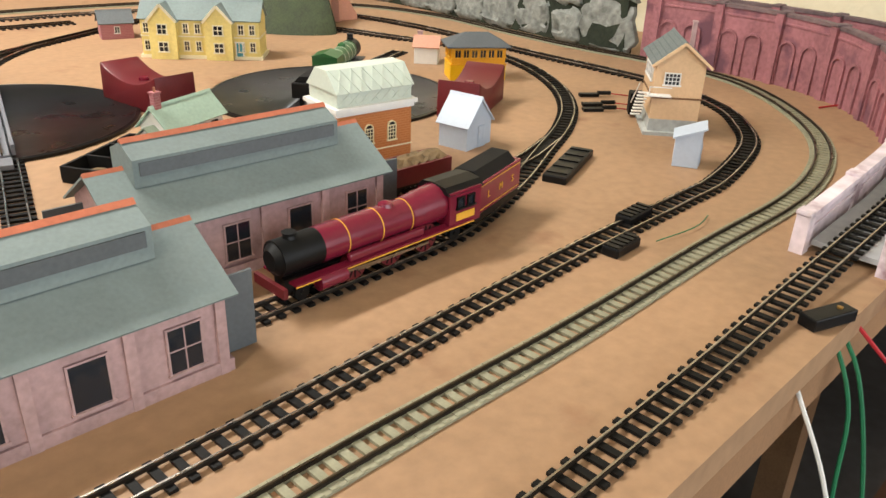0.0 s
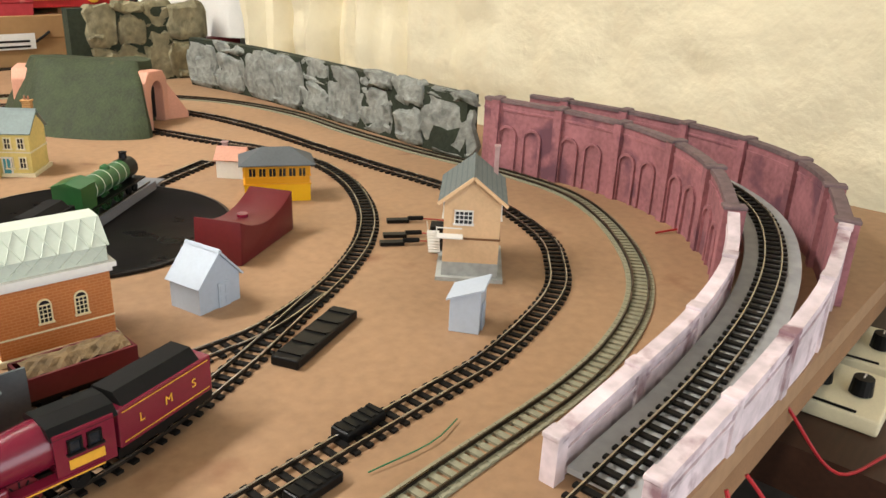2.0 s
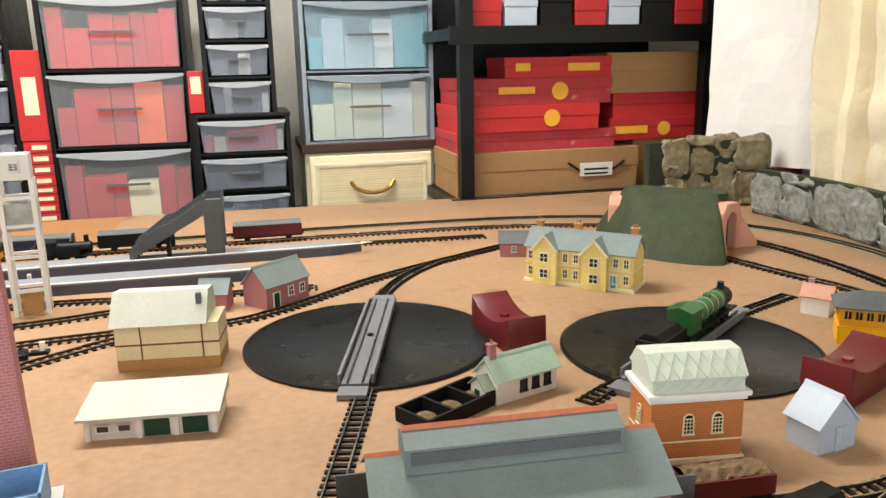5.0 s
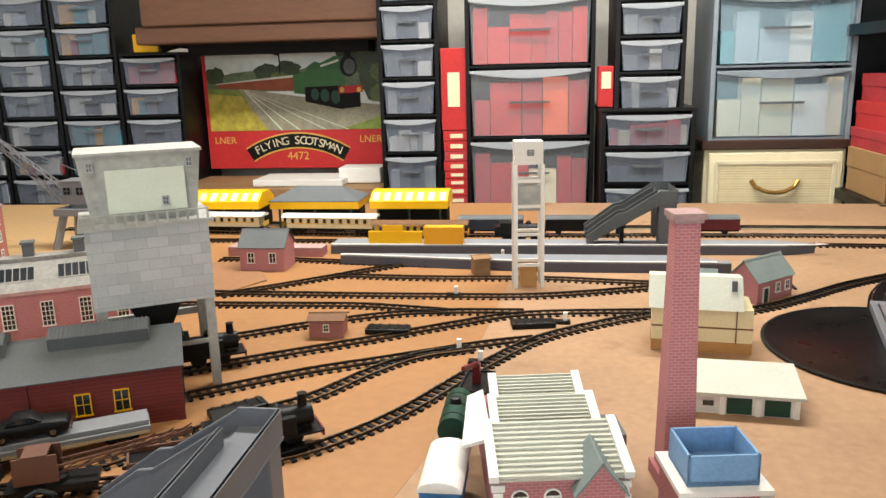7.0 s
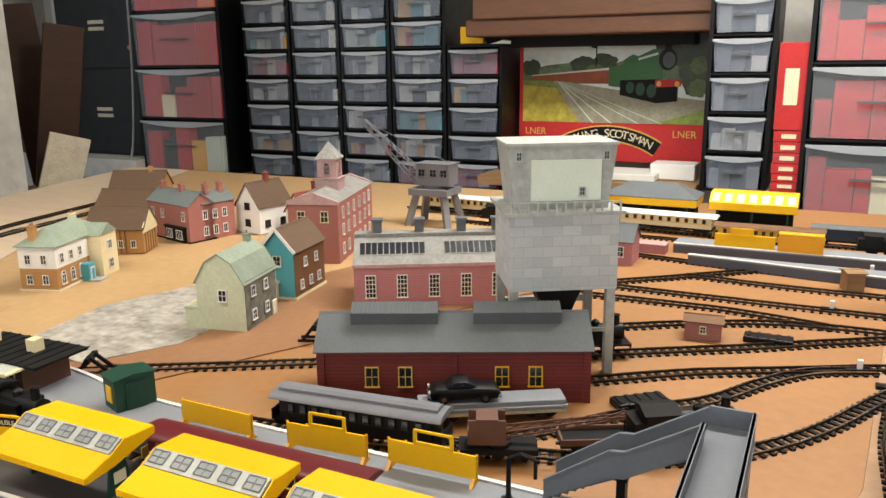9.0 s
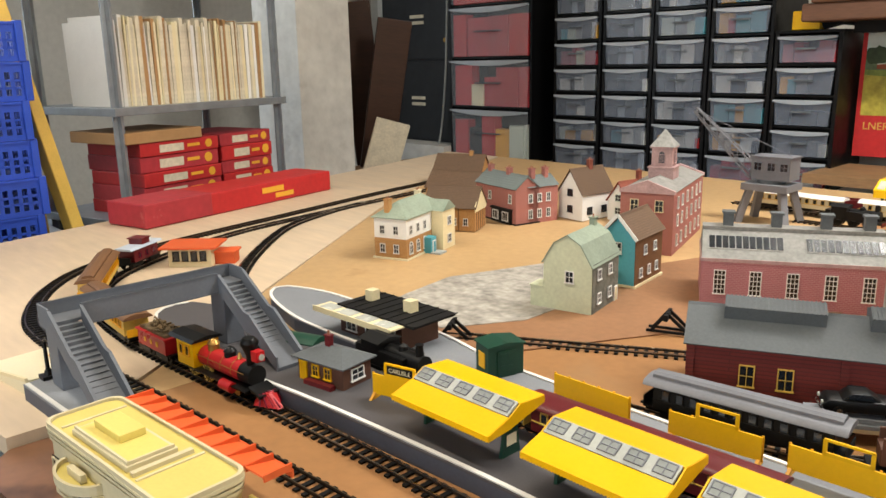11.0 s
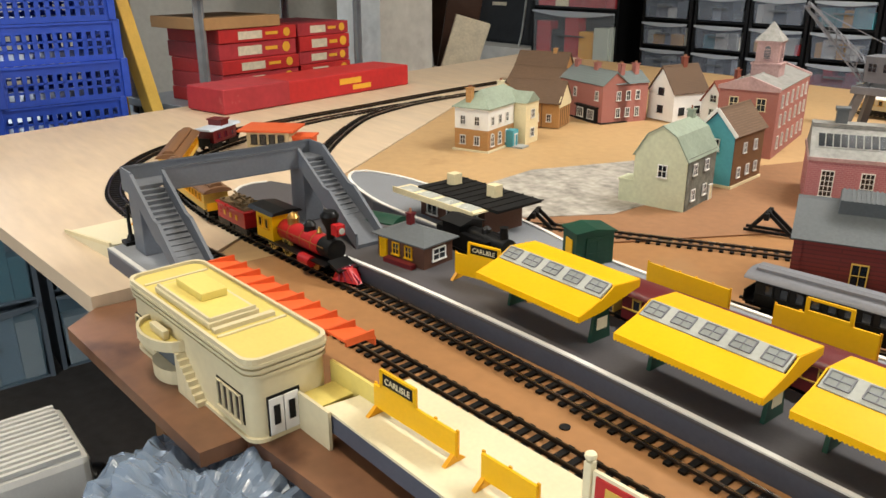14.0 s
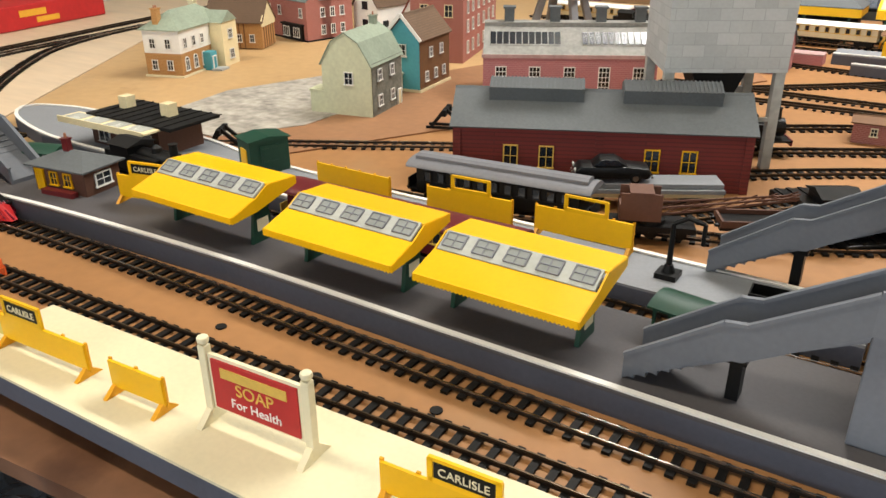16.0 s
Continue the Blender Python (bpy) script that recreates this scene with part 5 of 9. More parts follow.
    part("door_surround", Geo().box(w / 2 + 0.0005, -0.008, 0.0030, 0.001, 0.026, 0.031), BLACK, t)
    for u in (-0.0145, -0.0025):
        dd = part("door", Geo().box(0, -0.0010, 0, 0.0110, 0.0014, 0.0285), WHITE, t, at=face("r", u, 0.0035, w, d))
        part("pane", Geo().box(0, -0.0020, 0.008, 0.0048, 0.0008, 0.015), SOOT, dd)
    cn = part("rear_canopy", Geo().quad((-w / 2 + 0.006, d / 2 + 0.002, 0.0640), (w / 2 + 0.016, d / 2 + 0.004, 0.0640), (w / 2 + 0.016, d / 2 + 0.030, 0.0590), (-w / 2 + 0.006, d / 2 + 0.030, 0.0590), 0.0016), ORANGE, t)
    for i in range(10):
        part("canopy_rib", Geo().box(-w / 2 + 0.010 + 0.0235 * i, d / 2 + 0.017, 0.0590, 0.0018, 0.025, 0.0058), ORANGE, cn)
    part("canopy_valance", Geo().box(0.011, d / 2 + 0.0302, 0.0520, w + 0.010, 0.0014, 0.0072), ORANGE, cn)
    part("side_wing", Geo().box(w / 2 + 0.020, 0.004, 0, 0.040, 0.0025, 0.030), STATIONWALL, t)
    part("wing_platform", Geo().box(w / 2 + 0.012, 0.023, 0.024, 0.024, 0.036, 0.002), YCREAM, t)
    part("wing_back", Geo().box(w / 2 + 0.034, 0.036, 0.012, 0.075, 0.0025, 0.030), YCREAM, t)


station()


def kiosk():
    w, d = 0.066, 0.042
    t = thing("booking_office", "small brown brick booking office with grey hipped roof", "model building", -1.098, 0.402, 0.018, 9)
    part("wall", Geo().box(0, 0, 0, w, d, 0.024), LOADBROWN, t)
    hip(t, w, d, 0.024, 0.036, DARKSLATE, 0.005)
    chimney(t, -0.006, 0.0, 0.030, 0.016, MAROON, 0.007, 1)
    door(t, face("f", -0.024, 0, w, d), 0.009, 0.020, YELLOW, YELLOW)
    for u in (-0.006, 0.012):
        window(t, face("f", u, 0.008, w, d), 0.009, 0.012, YELLOW, 2, 2)
    window(t, face("r", 0, 0.007, w, d), 0.018, 0.012, WHITE, 2, 2)
    part("bench", Geo().box(0.004, -d / 2 - 0.006, 0, 0.040, 0.007, 0.005), MAROON, t)


kiosk()


def waiting_room():
    w, d = 0.112, 0.060
    t = thing("waiting_room", "dark brown waiting room with flat black roof and cream canopy", "model building", -1.160, 0.530, 0.018, 2)
    part("wall", Geo().box(0, 0, 0, w, d, 0.030), LOADBROWN, t)
    part("roof", Geo().box(0.006, 0.006, 0.030, w + 0.026, d + 0.010, 0.0035), SOOT, t)
    for i in range(9):
        part("roof_batten", Geo().box(0.006 - w / 2 + 0.016 * i, 0.006, 0.0335, 0.0012, d + 0.010, 0.0010), SOOT, t)
    cp = part("canopy", Geo().box(-0.012, -d / 2 - 0.008, 0.029, w + 0.030, 0.028, 0.002).box(-0.012, -d / 2 - 0.0215, 0.026, w + 0.030, 0.0015, 0.007), CREAMWALL, t)
    for i in range(4):
        part("canopy_pane", Geo().box(-0.064 + 0.034 * i, -d / 2 - 0.008, 0.0310, 0.026, 0.019, 0.0006), PANELIGHT, cp)
    for u in (-0.034, 0.002, 0.036):
        window(t, face("f", u, 0.005 if u != 0.002 else 0.001, w, d), 0.018, 0.017 if u != 0.002 else 0.022, WHITE, 2, 1)
    for u in (-0.040, 0.030):
        part("chimney", Geo().box(u, 0.010, 0.0335, 0.013, 0.013, 0.014), CREAMWALL, t)


waiting_room()


def hut(x, y, rot, w, d, h, label, material, z=0.018, notice=True):
    t = thing("platform_hut", label, "hut", x, y, z, rot)
    part("wall", Geo().box(0, 0, 0, w, d, h), material, t, bevel=0.0006)
    part("roof", Geo().prism([(-d / 2 - 0.002, h), (d / 2 + 0.002, h), (d / 2 + 0.002, h + 0.001), (0, h + 0.004), (-d / 2 - 0.002, h + 0.001)], "x", -w / 2 - 0.002, w / 2 + 0.002), material, t)
    if notice:
        part("notice", Geo().box(0, -d / 2 - 0.0006, h * 0.25, w * 0.45, 0.001, h * 0.5), YELLOW, t)
    door(t, face("r", 0, 0, w, d), d * 0.5, h * 0.85, material)


hut(-0.982, 0.536, -20, 0.030, 0.042, 0.034, "dark green platform hut with a yellow notice", DARKGREEN)


def shelter(x, y, rot, label):
    t = thing("platform_shelter", label, "market stall", x, y, 0.018, rot)
    for sx in (-1, 1):
        for sy in (-1, 1):
            part("post", Geo().box(sx * 0.018, sy * 0.012, 0, 0.002, 0.002, 0.020), DARKGREEN, t)
    n = 6
    arc = [(0.016 - 0.032 * i / n, 0.020 + 0.005 * math.sin(math.pi * i / n)) for i in range(n + 1)]
    part("roof", Geo().prism([(-0.016, 0.0185), (0.016, 0.0185)] + arc, "x", -0.022, 0.022), DARKGREEN, t, smooth=True)
    part("counter", Geo().box(0, -0.010, 0.007, 0.036, 0.004, 0.002), TIMBER, t)
    part("front_panel", Geo().box(0, -0.012, 0, 0.036, 0.001, 0.007), DARKGREEN, t)


shelter(-1.176, 0.418, 20, "dark green platform stall with a curved roof")
shelter(-0.517, 0.446, -8, "dark green platform trolley with a curved roof")
t = thing("luggage_trough", "black open luggage trough on the platform", "trough", -0.474, 0.515, 0.018, 4)
part("tray", Geo().box(0, 0, 0, 0.044, 0.018, 0.002).box(0, 0.0085, 0.002, 0.044, 0.001, 0.008).box(0, -0.0085, 0.002, 0.044, 0.001, 0.008).box(0.0215, 0, 0.002, 0.001, 0.016, 0.008).box(-0.0215, 0, 0.002, 0.001, 0.016, 0.008), BLACK, t)


def water_crane(x, y, z):
    t = thing("water_crane", "black cast water crane on a square base", "water crane", x, y, z)
    part("base", Geo().box(0, 0, 0, 0.016, 0.016, 0.004).cyl((0, 0, 0.004), (0, 0, 0.010), 0.005, 0.003, 10), BLACK, t)
    part("column", Geo().cyl((0, 0, 0.010), (0, 0, 0.042), 0.0022, 0.0018, 10), BLACK, t)
    part("arm", Geo().tube([(0, 0, 0.042), (0.010, 0, 0.048), (0.022, 0, 0.046)], 0.0018).cyl((0.022, 0, 0.046), (0.022, 0, 0.030), 0.0016, n=8), BLACK, t)


water_crane(-1.325, 0.186, 0.018)
water_crane(-0.555, 0.520, 0.018)


# ---- village ----
def village_house(name, label, x, y, rot, w, d, eave, ridge, wall, roof, front, ends=(), chims=(), frame_mat=WHITE, wh=(0.009, 0.014), category="model house"):
    t = thing(name, label, category, x, y, 0.002, rot)
    gable(t, w, d, eave, ridge, wall, roof, over=0.004)
    for u, z in front:
        window(t, face("f", u, z, w, d), wh[0], wh[1], frame_mat, 2, 2)
        window(t, face("b", u, z, w, d), wh[0], wh[1], frame_mat, 2, 2)
    for side, u, z in ends:
        window(t, face(side, u, z, w, d), wh[0], wh[1], frame_mat, 2, 2)
    for c in chims:
        chimney(t, *c)
    return t


def gambrel():
    w, d, e, k, r = 0.098, 0.072, 0.070, 0.096, 0.108
    t = thing("mill_house", "cream gable house with green gambrel roof and flint side", "model house", -1.094, 0.836, 0.002, 102)
    wal = part("wall", Geo().prism([(-d / 2, 0), (d / 2, 0), (d / 2, e), (d * 0.27, k), (0, r), (-d * 0.27, k), (-d / 2, e)], "x", -w / 2, w / 2), MILLWALL, t)
    for s in (-1, 1):
        part("flint_side", Geo().box(0, s * (d / 2 + 0.0006), 0, w - 0.006, 0.001, e), FLINT, t)
        a, b, c = (s * (d / 2 + 0.003), e - 0.004), (s * (d * 0.27 + 0.001), k + 0.001), (0, r + 0.0015)
        for p, q in ((a, b), (b, c)):
            part("roof_slope", Geo().quad((-w / 2 - 0.002, p[0], p[1]), (w / 2 + 0.002, p[0], p[1]), (w / 2 + 0.002, q[0], q[1]), (-w / 2 - 0.002, q[0], q[1]), -0.0014 * s), GREENROOF, t)
    window(t, face("l", 0.004, 0.042, w, d), 0.012, 0.016, WHITE, 2, 2)
    for u in (-0.026, 0.012):
        for z in (0.012, 0.046):
            window(t, face("f", u, z, w, d + 0.003), 0.011, 0.014, WHITE, 2, 2)
            window(t, face("b", u, z, w, d + 0.003), 0.011, 0.014, WHITE, 2, 2)
    part("lean_to", Geo().box(-w / 2 + 0.014, d / 2 + 0.010, 0, 0.028, 0.020, 0.030).box(-w / 2 + 0.014, d / 2 + 0.010, 0.030, 0.031, 0.023, 0.002), MILLWALL, t)
    door(t, face("f", 0.034, 0, w, d + 0.003), 0.010, 0.020, CREAMWALL, WHITE)
    chimney(t, w / 2 - 0.012, 0, 0.10, 0.018, GREENROOF, 0.010, 1)


gambrel()
t = village_house("teal_house", "teal fronted house with brown tiled roof", -1.110, 0.990, 98, 0.100, 0.058, 0.078, 0.110, TIMBER, BROWNROOF, ((-0.030, 0.014), (0.0, 0.014), (0.028, 0.014), (-0.016, 0.048), (0.020, 0.048)), (("l", 0.0, 0.054),))
part("teal_front", Geo().prism([(-0.028, 0.004), (0.028, 0.004), (0.028, 0.078), (0, 0.106), (-0.028, 0.078)], "x", -0.0512, -0.0500), TEAL, t)
for s in (-1, 1):
    part("barge_board", Geo().bar((-0.0552, s * 0.033, 0.0755), (-0.0552, 0, 0.112), 0.0014, 0.005), WHITE, t)
    window(t, pose(-0.0516, 0, 0.052, 0, 0, -90), 0.013, 0.017, WHITE, 2, 2)
door(t, pose(-0.0516, 0.006, 0.0, 0, 0, -90), 0.010, 0.024, PALEGREEN, WHITE)
part("door_hood", Geo().prism([(-0.003, 0.027), (0.015, 0.027), (0.006, 0.033)], "x", -0.060, -0.051), PALEGREEN, t)
part("plinth", Geo().box(0, 0, 0, 0.104, 0.062, 0.004), CREAMWALL, t)


def villa():
    w, d = 0.150, 0.066
    t = thing("villa", "cream and ochre brick villa with grey green hipped roof", "model house", -1.522, 0.890, 0.0, 109)
    part("lower_wall", Geo().box(0, 0, 0, w, d, 0.038), OCHRE, t)
    part("upper_wall", Geo().box(0, 0, 0.038, w, d, 0.036), WHITE, t)
    part("plinth", Geo().box(0, 0, 0, w + 0.006, d + 0.006, 0.003), CREAM, t)
    hip(t, w, d, 0.074, 0.102, GREENROOF, 0.004, 0.034)
    b = part("bay", Geo().box(0.045, -d / 2 - 0.012, 0, 0.050, 0.024, 0.074), CREAMWALL, t)
    part("bay_roof", Geo().prism([(0.018, 0.074), (0.072, 0.074), (0.045, 0.092)], "y", -d / 2 - 0.026, -0.01), GREENROOF, b)
    for u in (-0.060, -0.034, -0.008):
        window(t, face("f", u, 0.010, w, d), 0.011, 0.016, WHITE, 2, 2, arch=True)
        window(t, face("f", u, 0.046, w, d), 0.010, 0.015, WHITE, 2, 2)
        window(t, face("b", u, 0.046, w, d), 0.010, 0.015, WHITE, 2, 2)
    for z in (0.012, 0.046):
        window(b, pose(0.045, -d / 2 - 0.0244, z), 0.014, 0.015, WHITE, 3, 2)
        window(t, face("l", 0.012, z, w, d), 0.010, 0.015, WHITE, 2, 2)
        window(t, face("l", -0.016, z, w, d), 0.010, 0.015, WHITE, 2, 2)
    pc = part("porch", Geo().box(-0.002, -d / 2 - 0.008, 0, 0.020, 0.016, 0.030), TEAL, t)
    door(pc, pose(-0.002, -d / 2 - 0.0164, 0), 0.010, 0.022, TEAL, WHITE)
    part("front_steps", Geo().box(-0.002, -d / 2 - 0.026, 0, 0.026, 0.020, 0.003), CONCRETE, t)
    chimney(t, -w / 2 + 0.012, 0.010, 0.078, 0.028, OCHRE, 0.012, 2)
    chimney(t, w / 2 - 0.020, 0.014, 0.082, 0.022, CREAM, 0.012, 2)


villa()
t = village_house("timbered_house", "half-timbered house with brown roof", -1.600, 1.085, 25, 0.110, 0.070, 0.050, 0.086, OCHRE, BROWNROOF, ((-0.03, 0.012), (0.01, 0.012), (0.035, 0.012)), (("l", 0.01, 0.03),))
for i in range(5):
    part("timber", Geo().box(-0.020 + 0.010 * i, -0.0358, 0.0, 0.002, 0.001, 0.050), TIMBER, t)
    part("timber", Geo().box(0.0555, -0.024 + 0.012 * i, 0.0, 0.001, 0.002, 0.048), TIMBER, t)
part("jetty_gable", Geo().prism([(-0.036, 0.040), (0.036, 0.040), (0.036, 0.052), (0, 0.084), (-0.036, 0.052)], "x", 0.055, 0.057), CREAMWALL, t)


def pub():
    w, d = 0.150, 0.112
    t = thing("corner_shop", "red brick corner shop house with grey slate roof", "model house", -1.582, 1.228, 0.0, -13)
    gable(t, w, d * 0.55, 0.078, 0.102, PAPERBRICK, SLATECOURSE, over=0.003)
    r = part("rear_wing", Geo().box(w / 2 - 0.030, 0.045, 0, 0.060, 0.075, 0.078), PAPERBRICK, t)
    part("wing_roof", Geo().prism([(w / 2 - 0.063, 0.078), (w / 2 + 0.003, 0.078), (w / 2 - 0.030, 0.100)], "y", 0.0, 0.085), SLATECOURSE, r)
    d2 = d * 0.55
    for u in (-0.058, -0.020, 0.056):
        window(t, face("f", u, 0.046, w, d2), 0.010, 0.018, WHITE, 2, 2)
    window(t, face("f", -0.055, 0.010, w, d2), 0.011, 0.020, WHITE, 2, 2)
    sh = part("shop_front", Geo().box(0.028, -d2 / 2 - 0.003, 0.0, 0.070, 0.006, 0.030).box(0.028, -d2 / 2 - 0.004, 0.030, 0.074, 0.010, 0.003), SOOT, t)
    for u in (0.010, 0.046):
        window(sh, pose(u, -d2 / 2 - 0.0065, 0.008), 0.020, 0.018, WHITE, 3, 1)
    for v in (0.008, 0.032, 0.056):
        for z in (0.012, 0.046):
            window(t, pose(w / 2 + 0.0006, v, z, 0, 0, 90), 0.010, 0.018, WHITE, 2, 2)
    for u, v in ((-0.060, 0), (0.010, 0), (0.050, 0.030), (0.050, 0.066)):
        chimney(t, u, v, 0.090, 0.024, PAPERBRICK, 0.012, 2)
    part("plinth", Geo().box(0, 0, 0, w + 0.004, d2 + 0.004, 0.003), SOOT, t)


pub()
t = village_house("gabled_cottage", "white gabled cottage with brown tiled roof", -1.462, 1.355, 82, 0.095, 0.072, 0.060, 0.108, WHITE, BROWNROOF, ((-0.025, 0.014), (0.02, 0.014)), (("l", 0.0, 0.016), ("l", 0.0, 0.052)), ((0.01, 0, 0.098, 0.026, REDROOF, 0.011, 2),), SOOT, (0.014, 0.014))
t = village_house("gabled_cottage", "white cottage with red tiled cross roof", -1.370, 1.395, 82, 0.085, 0.058, 0.046, 0.084, WHITE, REDROOF, ((-0.025, 0.014), (0.02, 0.014)), (("l", 0.0, 0.016), ("l", 0.0, 0.044)), ((0.02, 0, 0.075, 0.028, REDROOF, 0.010, 2),), PALEGREEN, (0.016, 0.014))
part("cross_wing", Geo().prism([(-0.010, 0), (0.042, 0), (0.042, 0.050), (0.016, 0.082), (-0.010, 0.050)], "y", -0.045, 0.0), REDROOF, t)


def town_hall():
    w, d = 0.250, 0.095
    t = thing("town_hall", "tall pink brick town hall with a louvred bell tower", "model building", -1.222, 1.272, 0.0, 107)
    gable(t, w, d, 0.112, 0.128, PAPERBRICK, STONEGREY, over=0.0015)
    for s in (-1, 1):
        part("parapet", Geo().prism([(-d / 2 - 0.002, 0.110), (d / 2 + 0.002, 0.110), (d / 2 + 0.002, 0.116), (0, 0.133), (-d / 2 - 0.002, 0.116)], "x", s * w / 2 - 0.003, s * w / 2 + 0.003), PINKSTONE, t)
    for u in (-0.095, -0.060, -0.020, 0.020, 0.060, 0.095):
        for z in (0.014, 0.050, 0.082):
            window(t, face("f", u, z, w, d), 0.010, 0.020, WHITE, 2, 3)
            if z > 0.02:
                window(t, face("b", u, z, w, d), 0.010, 0.020, WHITE, 2, 3)
    for u in (-0.022, 0.022):
        window(t, face("l", u, 0.078, w, d), 0.014, 0.020, CREAMWALL, 2, 2)
    tw = part("bell_tower", Geo().box(-0.010, 0, 0.120, 0.046, 0.046, 0.022).box(-0.010, 0, 0.142, 0.050, 0.050, 0.003).box(-0.010, 0, 0.145, 0.038, 0.038, 0.034).box(-0.010, 0, 0.179, 0.044, 0.044, 0.003), PINKSTONE, t)
    part("tower_roof", Geo().lathe([(0.033, 0.182), (0.017, 0.196), (0.001, 0.213)], 4, -0.010, 0), STONEGREY, tw, at=Matrix.Translation((-0.010, 0, 0)) @ pose(0, 0, 0, 0, 0, 45) @ Matrix.Translation((0.010, 0, 0)))
    for a in (0, 90, 180, 270):
        window(tw, Matrix.Translation((-0.010, 0, 0.152)) @ pose(0, 0, 0, 0, 0, a) @ pose(0, -0.0194, 0), 0.012, 0.016, PINKSTONE, 1, 6, arch=True)


town_hall()
t = village_house("barn_house", "brown roofed timbered barn house", -2.02, 1.53, 25, 0.140, 0.080, 0.040, 0.080, OCHRE, BROWNROOF, ((-0.04, 0.012), (0.03, 0.012)), (("l", 0, 0.02),), ((0.03, 0, 0.07, 0.02, OCHRE, 0.01, 1),))
t = village_house("barn_house", "long brown roofed cottage behind the villa", -1.80, 1.30, 15, 0.150, 0.075, 0.040, 0.076, OCHRE, BROWNROOF, ((-0.04, 0.012), (0.03, 0.012)))


# ---- goods yard ----
def brick_shed():
    w, d = 0.290, 0.090
    t = thing("engine_shed", "long dark red brick engine shed with grey roof", "model building", -0.712, 0.752, 0.0, 25)
    gable(t, w, d, 0.062, 0.088, REDBRICK, DARKSLATE, over=0.005)
    for u in (-0.065, 0.070):
        v = part("roof_vent", Geo().prism([(-0.016, 0.080), (0.016, 0.080), (0.020, 0.094), (0, 0.101), (-0.020, 0.094)], "x", u - 0.048, u + 0.048), DARKSLATE, t)
        for k in range(24):
            part("rib", Geo().bar((u - 0.046 + 0.004 * k, -0.0205, 0.0945), (u - 0.046 + 0.004 * k, 0, 0.1018), 0.0016, 0.0008), DARKSLATE, v)
    for u in (-0.088, -0.052):
        window(t, face("f", u, 0.020, w, d), 0.014, 0.022, STRAW, 2, 2)
        window(t, face("b", u, 0.020, w, d), 0.014, 0.022, STRAW, 2, 2)
    for u in (0.052, 0.088):
        window(t, face("f", u, 0.020, w, d), 0.014, 0.022, YELLOW, 2, 2)
        window(t, face("b", u, 0.020, w, d), 0.014, 0.022, YELLOW, 2, 2)
    for u in (-0.143, 0.0, 0.143):
        part("pilaster", Geo().box(u, -d / 2 - 0.001, 0, 0.008, 0.002, 0.060), REDBRICK, t)
    for s in (-1, 1):
        # no real opening: a black panel gives the unlit interior
        part("doorway", Geo().box(s * (w / 2 + 0.0005), 0, 0.001, 0.0008, 0.044, 0.050), SOOT, t)


brick_shed()


def power_station():
    w, d = 0.240, 0.120
    t = thing("goods_depot", "pink brick goods depot with pale stone parapet and roof lights", "model building", -0.893, 1.058, 0.0, 29)
    part("wall", Geo().box(0, 0, 0, w, d, 0.068), PINKBRICK, t)
    part("cornice", Geo().box(0, 0, 0.064, w + 0.004, d + 0.004, 0.005), PINKSTONE, t)
    rf = part("roof", Geo().prism([(-d / 2 - 0.001, 0.069), (d / 2 + 0.001, 0.069), (0.012, 0.100), (-0.012, 0.100)], "x", -w / 2, w / 2), STONEGREY, t)
    part("roof_walk", Geo().box(0, 0, 0.100, w, 0.026, 0.005), STONEGREY, t)
    for u0 in (-0.062, 0.066):
        lf = part("roof_light", Geo().quad((u0 - 0.050, -0.046, 0.0795), (u0 + 0.050, -0.046, 0.0795), (u0 + 0.050, -0.024, 0.0945), (u0 - 0.050, -0.024, 0.0945), 0.002), STONEGREY, rf)
        for i in range(11):
            u = u0 - 0.045 + 0.009 * i
            part("pane", Geo().quad((u - 0.0034, -0.0445, 0.0812), (u + 0.0038, -0.0445, 0.0812), (u + 0.0038, -0.0255, 0.0942), (u - 0.0038, -0.0255, 0.0942), 0.0006), GLASS, lf)
    for u in (-0.095, -0.048, 0.0, 0.048, 0.095):
        window(t, face("f", u, 0.018, w, d), 0.015, 0.034, WHITE, 3, 5)
        window(t, face("b", u, 0.018, w, d), 0.015, 0.034, WHITE, 3, 5)
    for u in (-0.085, -0.020, 0.045, 0.1):
        c = part("vent_stack", Geo().box(u, 0, 0.103, 0.014, 0.014, 0.020).box(u, 0, 0.123, 0.018, 0.018, 0.003), DARKSLATE, t)


power_station()


